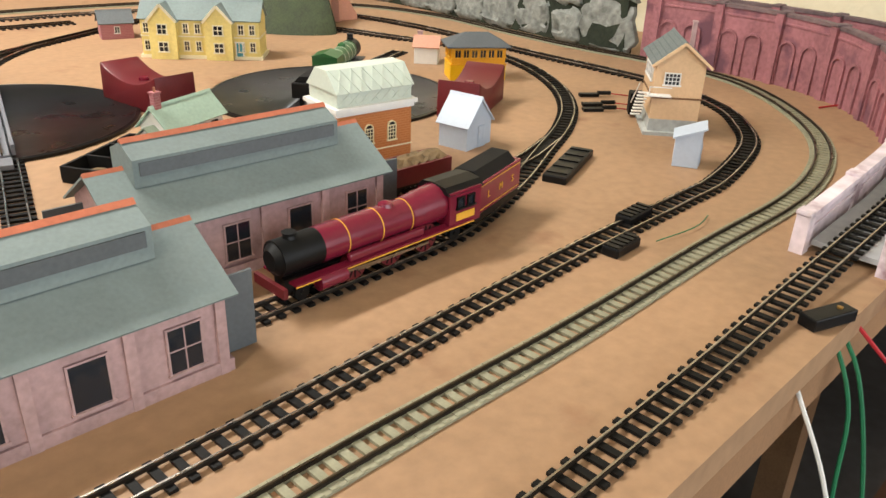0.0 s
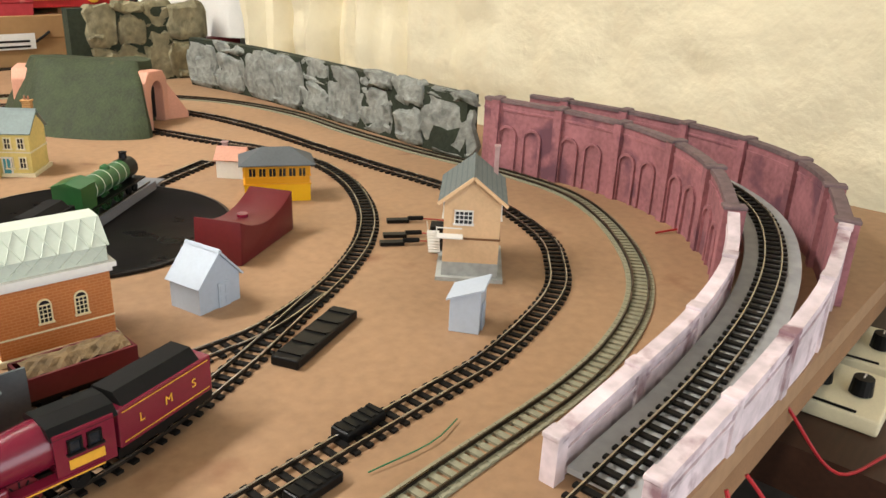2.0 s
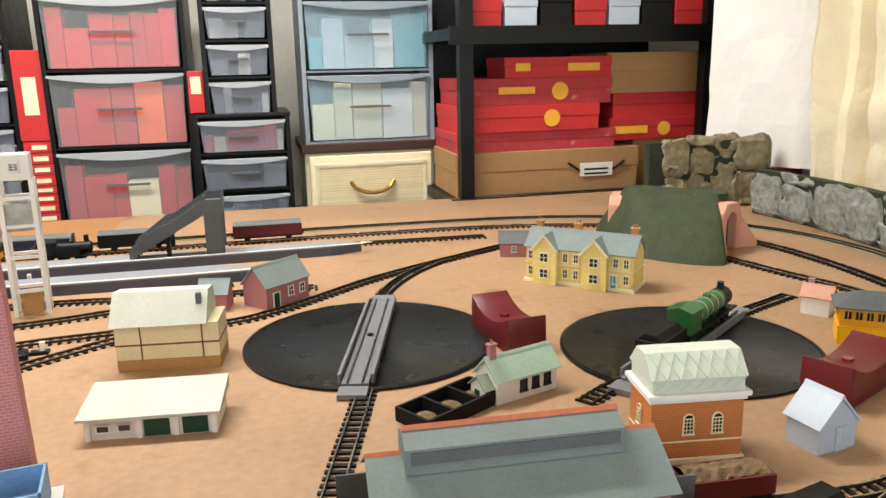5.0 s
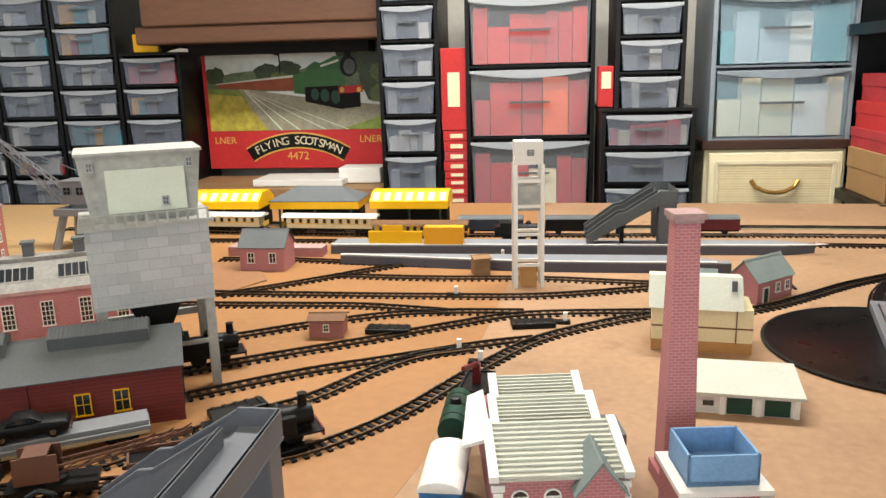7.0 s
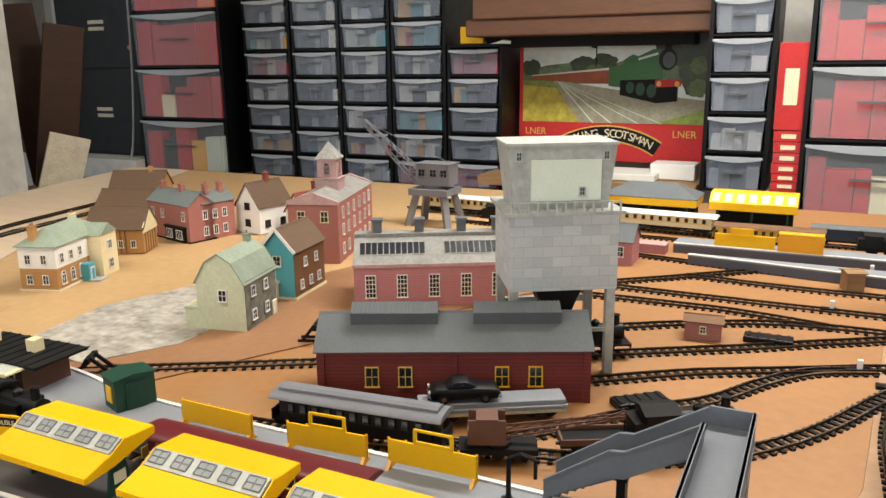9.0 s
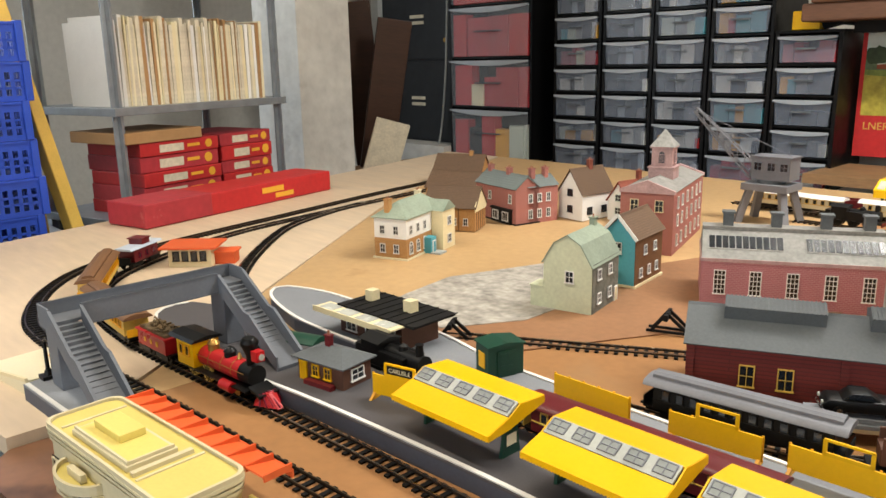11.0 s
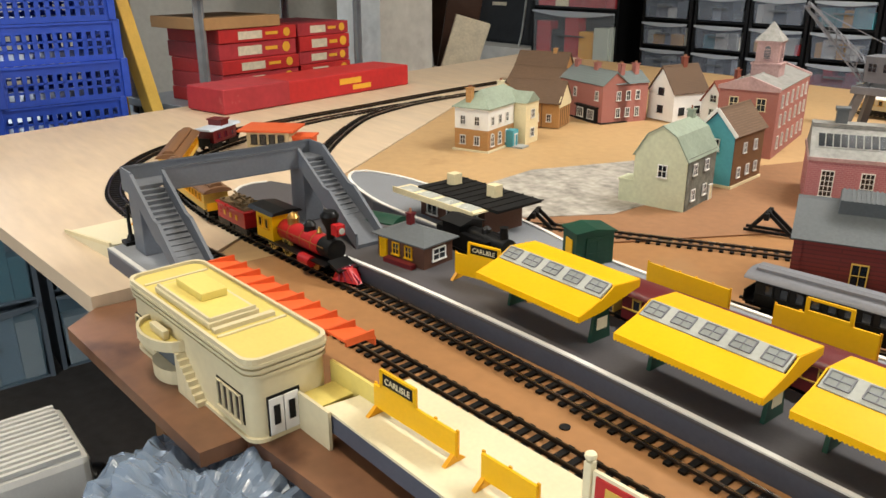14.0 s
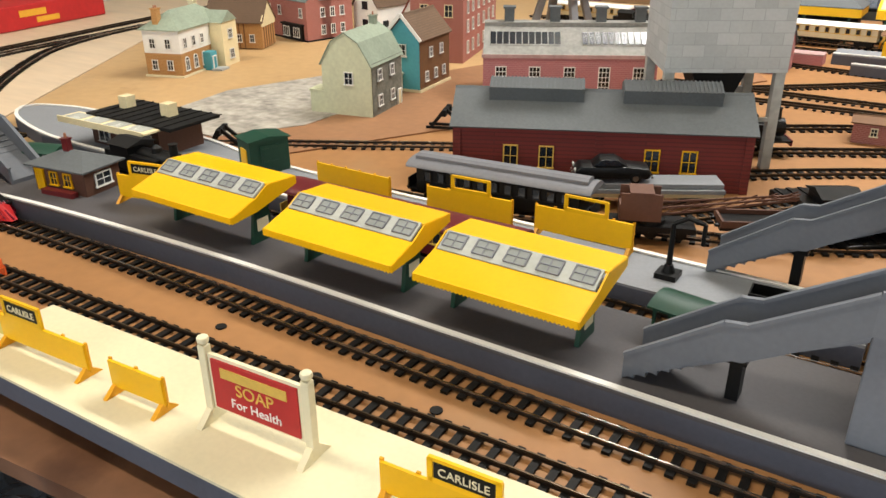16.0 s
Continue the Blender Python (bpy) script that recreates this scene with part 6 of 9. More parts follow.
def coaling_tower():
    w, d = 0.125, 0.105
    t = thing("coaling_tower", "grey concrete block coaling tower on slender legs", "coaling tower", -0.638, 0.878, 0.0, 31)
    part("hopper", Geo().box(0, 0, 0.104, w, d, 0.088), BLOCKSTONE, t)
    part("ledge", Geo().box(0, 0, 0.192, w + 0.012, d + 0.012, 0.004), CONCRETE, t)
    part("upper_house", Geo().prism([(-w * 0.43, 0.196), (w * 0.43, 0.196), (w * 0.50, 0.268), (-w * 0.50, 0.268)], "y", -d * 0.34, d * 0.42), CONCRETE, t)
    part("upper_panel", Geo().box(0.004, -d * 0.34 - 0.002, 0.206, 0.080, 0.004, 0.046), PALEGREEN, t)
    part("roof_cap", Geo().box(0, 0.004, 0.268, w * 1.03, d * 0.80, 0.003), CONCRETE, t)
    for u, z in ((-0.050, 0.252), (0.050, 0.252), (0.022, 0.212)):
        window(t, pose(u, -d * 0.34 - 0.0046 if abs(u) < 0.04 else -d * 0.34 - 0.0006, z), 0.006, 0.009, CONCRETE, 2, 2)
    for i in range(13):
        part("railing_post", Geo().box(-w / 2 + w * i / 12, -d / 2 - 0.003, 0.196, 0.002, 0.002, 0.012), CONCRETE, t)
    part("railing", Geo().box(0, -d / 2 - 0.003, 0.206, w, 0.0014, 0.0014), CONCRETE, t)
    for sx in (-1, 1):
        for sy in (-1, 1):
            part("leg", Geo().box(sx * (w / 2 - 0.006), sy * (d / 2 - 0.006), 0, 0.010, 0.010, 0.104), CONCRETE, t)
    part("cross_beam", Geo().box(0, d / 2 - 0.006, 0.060, w - 0.02, 0.006, 0.008).box(0, -d / 2 + 0.004, 0.052, w - 0.02, 0.004, 0.004), CONCRETE, t)
    part("chute", Geo().prism([(-0.03, 0.104), (0.03, 0.104), (0.016, 0.072), (-0.016, 0.072)], "y", -0.03, 0.03), SOOT, t)


coaling_tower()


def gable_simple(name, label, x, y, rot, w, d, e, r, wall, roof, wins=(), fm=WHITE, cat="model building"):
    t = thing(name, label, cat, x, y, 0, rot)
    gable(t, w, d, e, r, wall, roof, over=0.003)
    for side, u, z, ww, hh in wins:
        window(t, face(side, u, z, w, d), ww, hh, fm, 2, 2)
    return t


gable_simple("lineside_hut", "small brown brick platelayers hut", -0.480, 1.040, 5, 0.046, 0.036, 0.024, 0.028, PAPERBRICK, TIMBER, (("f", 0, 0.010, 0.007, 0.009),), CREAM)
gable_simple("lineside_hut", "small wooden lineside hut by the points", -0.298, 1.355, 20, 0.026, 0.030, 0.030, 0.032, WOOD, WOOD)
t = gable_simple("brick_depot", "pink brick depot with arched windows at the yard end", -0.690, 1.392, 0, 0.082, 0.060, 0.044, 0.070, PINKBRICK, DARKSLATE, (("f", -0.02, 0.016, 0.012, 0.018), ("f", 0.02, 0.016, 0.012, 0.018)))


def goods_shed():
    w, d = 0.118, 0.060
    t = thing("goods_shed", "cream goods shed with brown base and pale grey roof", "model building", 0.004, 1.028, 0.0, -7)
    part("base", Geo().box(0, 0, 0, w, d, 0.014), OCHRE, t)
    part("wall", Geo().box(0, 0, 0.014, w, d, 0.042), CREAMWALL, t)
    part("band", Geo().box(0, 0, 0.031, w + 0.001, d + 0.001, 0.002), TIMBER, t)
    part("roof", Geo().prism([(-d / 2 - 0.006, 0.056), (d / 2 + 0.006, 0.056), (d / 2 - 0.004, 0.086), (-d * 0.1, 0.090)], "x", -w / 2 - 0.004, w / 2 - 0.012), PALEROOF, t)
    part("roof_hatch", Geo().box(w / 2 - 0.022, -0.016, 0.072, 0.006, 0.006, 0.016), DARKSLATE, t)
    for u in (-0.03, 0.04):
        part("mullion", Geo().box(u, -d / 2 - 0.0006, 0.014, 0.0014, 0.001, 0.042), TIMBER, t)


goods_shed()


def garage():
    w, d = 0.122, 0.060
    t = thing("garage_block", "low white garage with dark green doors and grey roof", "model building", 0.004, 0.852, 0.0, -6)
    part("wall", Geo().box(0, 0, 0, w, d, 0.021), WHITE, t)
    part("roof", Geo().prism([(-d / 2 - 0.006, 0.021), (d / 2 + 0.004, 0.021), (d / 2 + 0.004, 0.034), (-d / 2 - 0.006, 0.024)], "x", -w / 2 - 0.008, w / 2 + 0.004), PALEROOF, t)
    for u in (0.004, 0.040):
        part("garage_door", Geo().box(u, -d / 2 - 0.0006, 0.001, 0.024, 0.001, 0.017), DARKGREEN, t)
    for u in (-0.046, -0.026):
        window(t, face("f", u, 0.008, w, d), 0.012, 0.007, WHITE, 1, 1)
    for u in (-0.060, -0.012, 0.022, 0.058):
        part("pier", Geo().box(u, -d / 2 - 0.0012, 0, 0.005, 0.0024, 0.021), WHITE, t)


garage()
t = gable_simple("signal_cottage", "pink brick cottage with grey roof by the back track", 0.133, 1.243, 41, 0.085, 0.050, 0.034, 0.060, PINKBRICK, SLATE, (("f", 0.005, 0.012, 0.010, 0.014), ("f", 0.028, 0.012, 0.010, 0.014)))
door(t, face("f", -0.024, 0, 0.085, 0.05), 0.012, 0.022, DARKGREEN, WHITE)
gable_simple("wash_house", "pink brick outhouse with grey roof", 0.045, 1.235, -12, 0.040, 0.040, 0.026, 0.042, PINKBRICK, SLATE)


def pink_works():
    w, d = 0.098, 0.150
    t = thing("pink_station", "pink brick station house with corrugated roof and white quoins", "model building", -0.190, 0.655, 0.008, 9)
    part("wall", Geo().box(0, 0, 0, w, d, 0.050), PINKBRICK, t)
    for k, (y0, y1, ww, z) in enumerate(((-0.079, -0.018, 0.098, 0.052), (-0.018, 0.026, 0.082, 0.054), (0.026, 0.066, 0.074, 0.056))):
        rf = part("roof", Geo().quad((-ww / 2, y0, z), (ww / 2, y0, z), (ww / 2, y1, z + 0.016), (-ww / 2, y1, z + 0.016), 0.002), PALEROOF, t)
        n = 11
        for i in range(n):
            f = (i + 0.5) / n
            part("corrugation", Geo().box(0, y0 + (y1 - y0) * f, z + 0.016 * f - 0.0002, ww - 0.002, (y1 - y0) / n * 0.55, 0.0016), PALEROOF, rf)
        for s in (-1, 1):
            part("coping", Geo().quad((s * ww / 2 - 0.0035, y0 - 0.002, z + 0.004), (s * ww / 2 + 0.0035, y0 - 0.002, z + 0.004), (s * ww / 2 + 0.0035, y1, z + 0.019), (s * ww / 2 - 0.0035, y1, z + 0.019), 0.006), WHITE, t)
    for s in (-1, 1):
        for i in range(8):
            part("quoin", Geo().box(s * (w / 2 - 0.003), -d / 2 - 0.001, 0.006 * i, 0.010 if i % 2 else 0.007, 0.004, 0.0052), WHITE, t)
    for u in (-0.030, -0.006):
        window(t, face("f", u, 0.020, w, d), 0.012, 0.016, WHITE, 2, 2, arch=True)
    pt = part("porch", Geo().prism([(0.010, 0), (0.044, 0), (0.044, 0.044), (0.027, 0.066), (0.010, 0.044)], "y", -d / 2 - 0.012, -d / 2 + 0.02), PINKBRICK, t)
    for s in (-1, 1):
        part("porch_roof", Geo().quad((0.027 + s * 0.020, -d / 2 - 0.015, 0.0425), (0.027 + s * 0.020, -d / 2 + 0.03, 0.0425), (0.027, -d / 2 + 0.03, 0.069), (0.027, -d / 2 - 0.015, 0.069), 0.0016 * s), SLATE, pt)
    door(pt, pose(0.027, -d / 2 - 0.0124, 0), 0.017, 0.036, DARKGREEN, WHITE)
    part("side_screen", Geo().quad((-w / 2 - 0.020, -0.02, 0.050), (-w / 2 + 0.004, -0.02, 0.056), (-w / 2 + 0.004, 0.07, 0.058), (-w / 2 - 0.010, 0.07, 0.052), 0.003), WHITE, t)
    part("side_store", Geo().box(w / 2 + 0.010, 0.035, 0, 0.026, 0.040, 0.036), DARKSLATE, t)
    window(t, pose(w / 2 + 0.010, 0.0146, 0.014), 0.012, 0.012, WHITE, 2, 3)


pink_works()


def boiler_house():
    t = thing("mill_chimney", "tall square pink brick factory chimney", "model chimney", -0.080, 0.690, 0.0, 8)
    g = Geo()
    a, b = 0.0135, 0.0095
    part("shaft", g.add([(-a, -a, 0), (a, -a, 0), (a, a, 0), (-a, a, 0), (-b, -b, 0.230), (b, -b, 0.230), (b, b, 0.230), (-b, b, 0.230)], [(3, 2, 1, 0), (4, 5, 6, 7), (0, 1, 5, 4), (1, 2, 6, 5), (2, 3, 7, 6), (3, 0, 4, 7)]), PINKBRICK, t)
    part("cap", Geo().box(0, 0, 0.226, 0.023, 0.023, 0.003).box(0, 0, 0.229, 0.026, 0.026, 0.005), PINKSTONE, t)
    part("plinth", Geo().box(0, 0, 0, 0.034, 0.034, 0.012), PINKBRICK, t)
    t = thing("tank_house", "pink brick boiler house with a blue water tank on top", "model building", -0.066, 0.612, 0.0, 8)
    w, d = 0.062, 0.056
    part("wall", Geo().box(0, 0, 0, w, d, 0.048), PINKBRICK, t)
    part("cornice", Geo().box(0, 0, 0.048, w + 0.006, d + 0.006, 0.004), WHITE, t)
    tk = Geo()
    for s in (-1, 1):
        tk.box(s * (w / 2 - 0.006), 0, 0.052, 0.002, d - 0.010, 0.024).box(0, s * (d / 2 - 0.006), 0.052, w - 0.010, 0.002, 0.024)
    tk.box(0, 0, 0.052, w - 0.010, d - 0.010, 0.004)
    part("tank", tk, mat("tank blue", "6f93b8", 0.5), t)
    for i in range(8):
        for s in (-1, 1):
            part("quoin", Geo().box(s * (w / 2 - 0.002), -d / 2 - 0.0008, 0.006 * i, 0.009 if i % 2 else 0.006, 0.003, 0.005), WHITE, t)
    for u in (-0.012, 0.014):
        window(t, face("f", u, 0.016, w, d), 0.012, 0.015, WHITE, 2, 2, arch=True)


boiler_house()


def loading_gantry():
    t = thing("loading_gantry", "white wooden loading tower with a small cabin on top", "model tower", -0.216, 1.290, 0.0, 8)
    for sx in (-1, 1):
        for sy in (-1, 1):
            part("leg", Geo().box(sx * 0.021, sy * 0.016, 0, 0.006, 0.006, 0.198), WHITE, t)
    for z in (0.035, 0.085, 0.130, 0.170):
        for sy in (-0.016, 0.016):
            part("brace", Geo().box(0, sy, z, 0.040, 0.003, 0.005), WHITE, t)
    part("hopper", Geo().box(0, 0, 0.125, 0.036, 0.026, 0.040), CONCRETE, t)
    c = part("cabin", Geo().box(0, 0, 0.198, 0.044, 0.036, 0.036), WHITE, t)
    window(c, pose(0.002, -0.0186, 0.212), 0.012, 0.010, WHITE, 2, 3)
    part("stack", Geo().box(0, 0.0, 0, 0.026, 0.024, 0.034), OCHRE, t)


loading_gantry()


def yard_crane():
    t = thing("yard_crane", "grey dockside crane with a lattice jib", "model crane", -1.14, 1.56, 0.0, 0)
    for sx in (-1, 1):
        for sy in (-1, 1):
            part("leg", Geo().bar((sx * 0.050, sy * 0.040, 0), (sx * 0.034, sy * 0.026, 0.070), 0.014, 0.014), GREYMETAL, t)
    part("portal", Geo().box(0, 0, 0.070, 0.096, 0.078, 0.014), GREYMETAL, t)
    part("turntable_ring", Geo().cyl((0, 0, 0.084), (0, 0, 0.092), 0.028, n=20), DARKSLATE, t)
    c = part("cab", Geo().box(0.006, 0, 0.092, 0.080, 0.050, 0.046).box(0.006, 0, 0.138, 0.086, 0.056, 0.003), GREYMETAL, t)
    for u in (-0.02, 0.008, 0.034):
        window(c, pose(u, -0.0256, 0.112), 0.016, 0.016, GREYMETAL, 2, 2)
    j = Geo()
    a0, b0 = Vector((-0.034, 0, 0.100)), Vector((-0.165, -0.03, 0.232))
    side = Vector((0.0, 0.010, 0))
    up = Vector((0.010, 0, 0.010))
    cs = [side + up, side - up, -side - up, -side + up]
    for k in cs:
        j.bar(a0 + k, b0 + k * 0.35, 0.0025, 0.0025)
    n = 9
    for i in range(n):
        f, g2 = i / n, (i + 1) / n
        for q in range(4):
            j.bar(a0.lerp(b0, f) + cs[q] * (1 - 0.65 * f), a0.lerp(b0, g2) + cs[(q + 1) % 4] * (1 - 0.65 * g2), 0.0016, 0.0016)
    part("jib", j, GREYMETAL, t)
    part("stay", Geo().bar((0.040, 0, 0.140), tuple(b0), 0.0012, 0.0012), GREYMETAL, t)


yard_crane()

# buildings and platforms along the back
platform("far_platform", "long grey platform with white edge along the back", [(-0.56, 1.430), (0.04, 1.425), (0.12, 1.385), (0.12, 1.37), (-0.20, 1.372), (-0.56, 1.415)][::-1], 0.018, DECKGREY, PLATFORMSIDE, [(-0.56, 1.419), (-0.20, 1.376), (0.11, 1.374)])
platform("far_platform", "grey platform beside the back main line", [(-0.60, 1.555), (0.24, 1.545), (0.30, 1.52), (0.24, 1.500), (-0.60, 1.495)][::-1], 0.018, DECKGREY, PLATFORMSIDE, [(-0.60, 1.499), (0.24, 1.504), (0.295, 1.52)])
platform("brick_platform", "pink brick platform at the yard end", [(-0.80, 1.51), (-0.61, 1.505), (-0.61, 1.47), (-0.80, 1.475)][::-1], 0.018, PINKSTONE, PINKBRICK)
footbridge(0.035, 1.522, 1.60, -1, "dark grey wooden footbridge over the back lines", DARKSLATE, 0.018, 0.082, 0.13)


def back_station(x, w, label, hipped):
    t = thing("station_canopy", label, "station canopy", x, 1.745, 0.0)
    part("wall", Geo().box(0, 0.03, 0, w * 0.9, 0.05, 0.058), SOOT, t)
    part("valance", Geo().box(0, 0, 0.052, w, 0.10, 0.016), YELLOW, t)
    if hipped:
        hip(t, w, 0.10, 0.068, 0.096, DARKSLATE, 0.002)
    else:
        part("roof", Geo().prism([(-0.05, 0.068), (0.05, 0.068), (0.02, 0.086), (-0.02, 0.086)], "x", -w / 2, w / 2), YELLOW, t)
        for i in range(7):
            part("skylight", Geo().quad((-w / 2 + w * (i + 0.2) / 7, -0.047, 0.0705), (-w / 2 + w * (i + 0.8) / 7, -0.047, 0.0705), (-w / 2 + w * (i + 0.8) / 7, -0.024, 0.0845), (-w / 2 + w * (i + 0.2) / 7, -0.024, 0.0845), 0.001), PANELIGHT, t)
    for s in (-0.4, 0, 0.4):
        part("post", Geo().box(s * w, -0.045, 0, 0.004, 0.004, 0.054), DARKGREEN, t)


back_station(-0.90, 0.17, "yellow back station canopy with skylights", False)
back_station(-0.69, 0.20, "yellow canopy with grey hipped roof at the back station", True)
back_station(-0.48, 0.17, "yellow back station canopy beside the drawers", False)
t = thing("parcel_hoarding", "yellow and brown hoarding panels on the back platform", "hoarding", -0.42, 1.51, 0.018)
part("panel", Geo().box(-0.055, 0, 0, 0.105, 0.006, 0.024), YELLOW, t)
part("box", Geo().box(0.040, 0, 0, 0.075, 0.024, 0.034), YELLOWDEEP, t)
part("name_frame", Geo().box(-0.06, 0, 0.024, 0.040, 0.004, 0.012), YELLOW, t)
t = thing("signal_cabin", "cream kiosk with orange flat roof inside the curve", "model building", -1.735, 0.562, 0.0, 45)
part("wall", Geo().box(0, 0, 0, 0.075, 0.05, 0.034), CREAMWALL, t)
part("roof", Geo().box(0, 0, 0.034, 0.100, 0.075, 0.004), ORANGE, t, bevel=0.0008)
for u in (-0.024, -0.008, 0.008, 0.024):
    window(t, face("f", u, 0.012, 0.075, 0.05), 0.010, 0.016, BLACK, 1, 1)
    window(t, face("b", u, 0.012, 0.075, 0.05), 0.010, 0.016, BLACK, 1, 1)
part("annex", Geo().box(0.055, 0.012, 0, 0.035, 0.032, 0.020).box(0.055, 0.012, 0.020, 0.042, 0.040, 0.003), ORANGE, t)
t = thing("buffer_stop", "black lattice buffer stop", "buffer stop", -0.935, 0.812, 0.002, 20)
for s in (-1, 1):
    part("frame", Geo().bar((0.025, s * 0.008, 0), (-0.005, s * 0.008, 0.026), 0.003, 0.004).bar((-0.025, s * 0.008, 0), (-0.005, s * 0.008, 0.026), 0.003, 0.004).box(0, s * 0.008, 0, 0.060, 0.003, 0.003), SOOT, t)
part("beam", Geo().box(-0.005, 0, 0.018, 0.005, 0.034, 0.008), SOOT, t)
t = thing("buffer_stop", "black lattice buffer stop", "buffer stop", -1.125, 0.612, 0.0, 30)
for s in (-1, 1):
    part("frame", Geo().bar((0.020, s * 0.008, 0), (-0.005, s * 0.008, 0.022), 0.003, 0.004).bar((-0.020, s * 0.008, 0), (-0.005, s * 0.008, 0.022), 0.003, 0.004).box(0, s * 0.008, 0, 0.050, 0.003, 0.003), SOOT, t)
part("beam", Geo().box(-0.005, 0, 0.015, 0.005, 0.032, 0.007), SOOT, t)

# ---- rolling stock ----
def along(pts, s):
    """Place and heading at s metres along a line."""
    line = glide(pts, 0.005)
    i = min(len(line) - 2, max(1, int(s / 0.005)))
    d = line[i + 1] - line[i - 1]
    return line[i].x, line[i].y, math.degrees(math.atan2(d.y, d.x))


def wheelset(parent, xs, r=0.006, material=BLACK, gauge=0.0078, spokes=False):
    for x in xs:
        for s in (-1, 1):
            w = part("wheel", Geo().cyl((x, s * gauge - 0.0014, r), (x, s * gauge + 0.0014, r), r, n=16).cyl((x, s * gauge + s * 0.0014, r), (x, s * gauge + s * 0.0022, r), r * 0.3, n=8), material, parent)
            if spokes:
                g = Geo()
                for k in range(6):
                    a = math.pi * k / 6
                    g.bar((x - r * 0.85 * math.cos(a), s * (gauge + 0.0018), r - r * 0.85 * math.sin(a)), (x + r * 0.85 * math.cos(a), s * (gauge + 0.0018), r + r * 0.85 * math.sin(a)), 0.0008, 0.0008)
                part("spoke_ring", g, SOOT, w)


def bogie(parent, x, material=BLACK):
    b = part("bogie", Geo().box(x, 0.0125, 0.005, 0.030, 0.003, 0.006).box(x, -0.0125, 0.005, 0.030, 0.003, 0.006).box(x, 0, 0.008, 0.010, 0.024, 0.004), material, parent)
    wheelset(b, (x - 0.010, x + 0.010), 0.0055)


def coach(x, y, rot, length, body, roof, frame_m, label, n=12, clerestory=False, z=0.0052, group=""):
    t = thing("railway_coach", label, "model coach", x, y, z, rot, group)
    L = length / 2
    part("body", Geo().box(0, 0, 0.013, length - 0.020, 0.031, 0.024), body, t, bevel=0.0005)
    part("underframe", Geo().box(0, 0, 0.0095, length - 0.004, 0.026, 0.0035).box(0, 0, 0.006, length * 0.3, 0.016, 0.004), BLACK, t)
    m = 8
    arc = [(0.0185 * math.cos(math.pi * i / m), 0.036 + 0.0065 * math.sin(math.pi * i / m)) for i in range(m + 1)]
    part("roof", Geo().prism(arc, "x", -L, L), roof, t, smooth=True)
    if clerestory:
        part("clerestory", Geo().prism([(0.008, 0.0405), (0.008, 0.0445), (0.004, 0.0465), (-0.004, 0.0465), (-0.008, 0.0445), (-0.008, 0.0405)], "x", -L + 0.006, L - 0.006), roof, t)
    for s in (-1, 1):
        part("panel_strip", Geo().box(0, s * 0.0158, 0.0225, length - 0.022, 0.0008, 0.0010).box(0, s * 0.0158, 0.0345, length - 0.022, 0.0008, 0.0010), frame_m, t)
        for i in range(n):
            u = -L + 0.016 + (length - 0.032) * (i + 0.5) / n
            window(t, pose(u, s * 0.0159, 0.0242, 0, 0, 0 if s < 0 else 180), min(0.0075, (length - 0.032) / n * 0.55), 0.0095, frame_m, 1, 1, bar=0.0005)
    for s in (-1, 1):
        pl = part("end_platform", Geo().box(s * (L - 0.005), 0, 0.0125, 0.010, 0.030, 0.0015), BLACK, t)
        part("end_railing", Geo().box(s * (L - 0.0008), 0, 0.014, 0.001, 0.030, 0.010), frame_m, pl)
        part("coupling", Geo().box(s * (L + 0.004), 0, 0.008, 0.010, 0.003, 0.002), BLACK, t)
        bogie(t, s * (L - 0.032))
    return t


def wagon(x, y, rot, length, body, label, load=None, h=0.016, z=0.0052, name="goods_wagon"):
    t = thing(name, label, "model wagon", x, y, z, rot)
    L = length / 2
    part("chassis", Geo().box(0, 0, 0.007, length, 0.024, 0.004), BLACK, t)
    for s in (-1, 1):
        part("side", Geo().box(0, s * 0.0145, 0.011, length, 0.002, h), body, t)
        part("end", Geo().box(s * (L - 0.001), 0, 0.011, 0.002, 0.027, h), body, t)
        part("buffer", Geo().cyl((s * L, 0.008, 0.011), (s * (L + 0.004), 0.008, 0.011), 0.0018, n=8).cyl((s * L, -0.008, 0.011), (s * (L + 0.004), -0.008, 0.011), 0.0018, n=8), BLACK, t)
    part("floor_plank", Geo().box(0, 0, 0.011, length - 0.004, 0.027, 0.002), BLACK, t)
    wheelset(t, (-L * 0.6, L * 0.6), 0.006)
    if load:
        g = Geo()
        nx, ny = 14, 6
        vs = [(-L + 0.003 + (length - 0.006) * i / nx, -0.013 + 0.026 * j / ny, 0.011 + h + 0.004 * math.sin(math.pi * j / ny) + 0.003 * noise.noise(Vector((i * 0.9, j * 0.9, length * 50)))) for i in range(nx + 1) for j in range(ny + 1)]
        fs = [(i * (ny + 1) + j, (i + 1) * (ny + 1) + j, (i + 1) * (ny + 1) + j + 1, i * (ny + 1) + j + 1) for i in range(nx) for j in range(ny)]
        part("load", g.add(vs, fs), load, t)
    return t


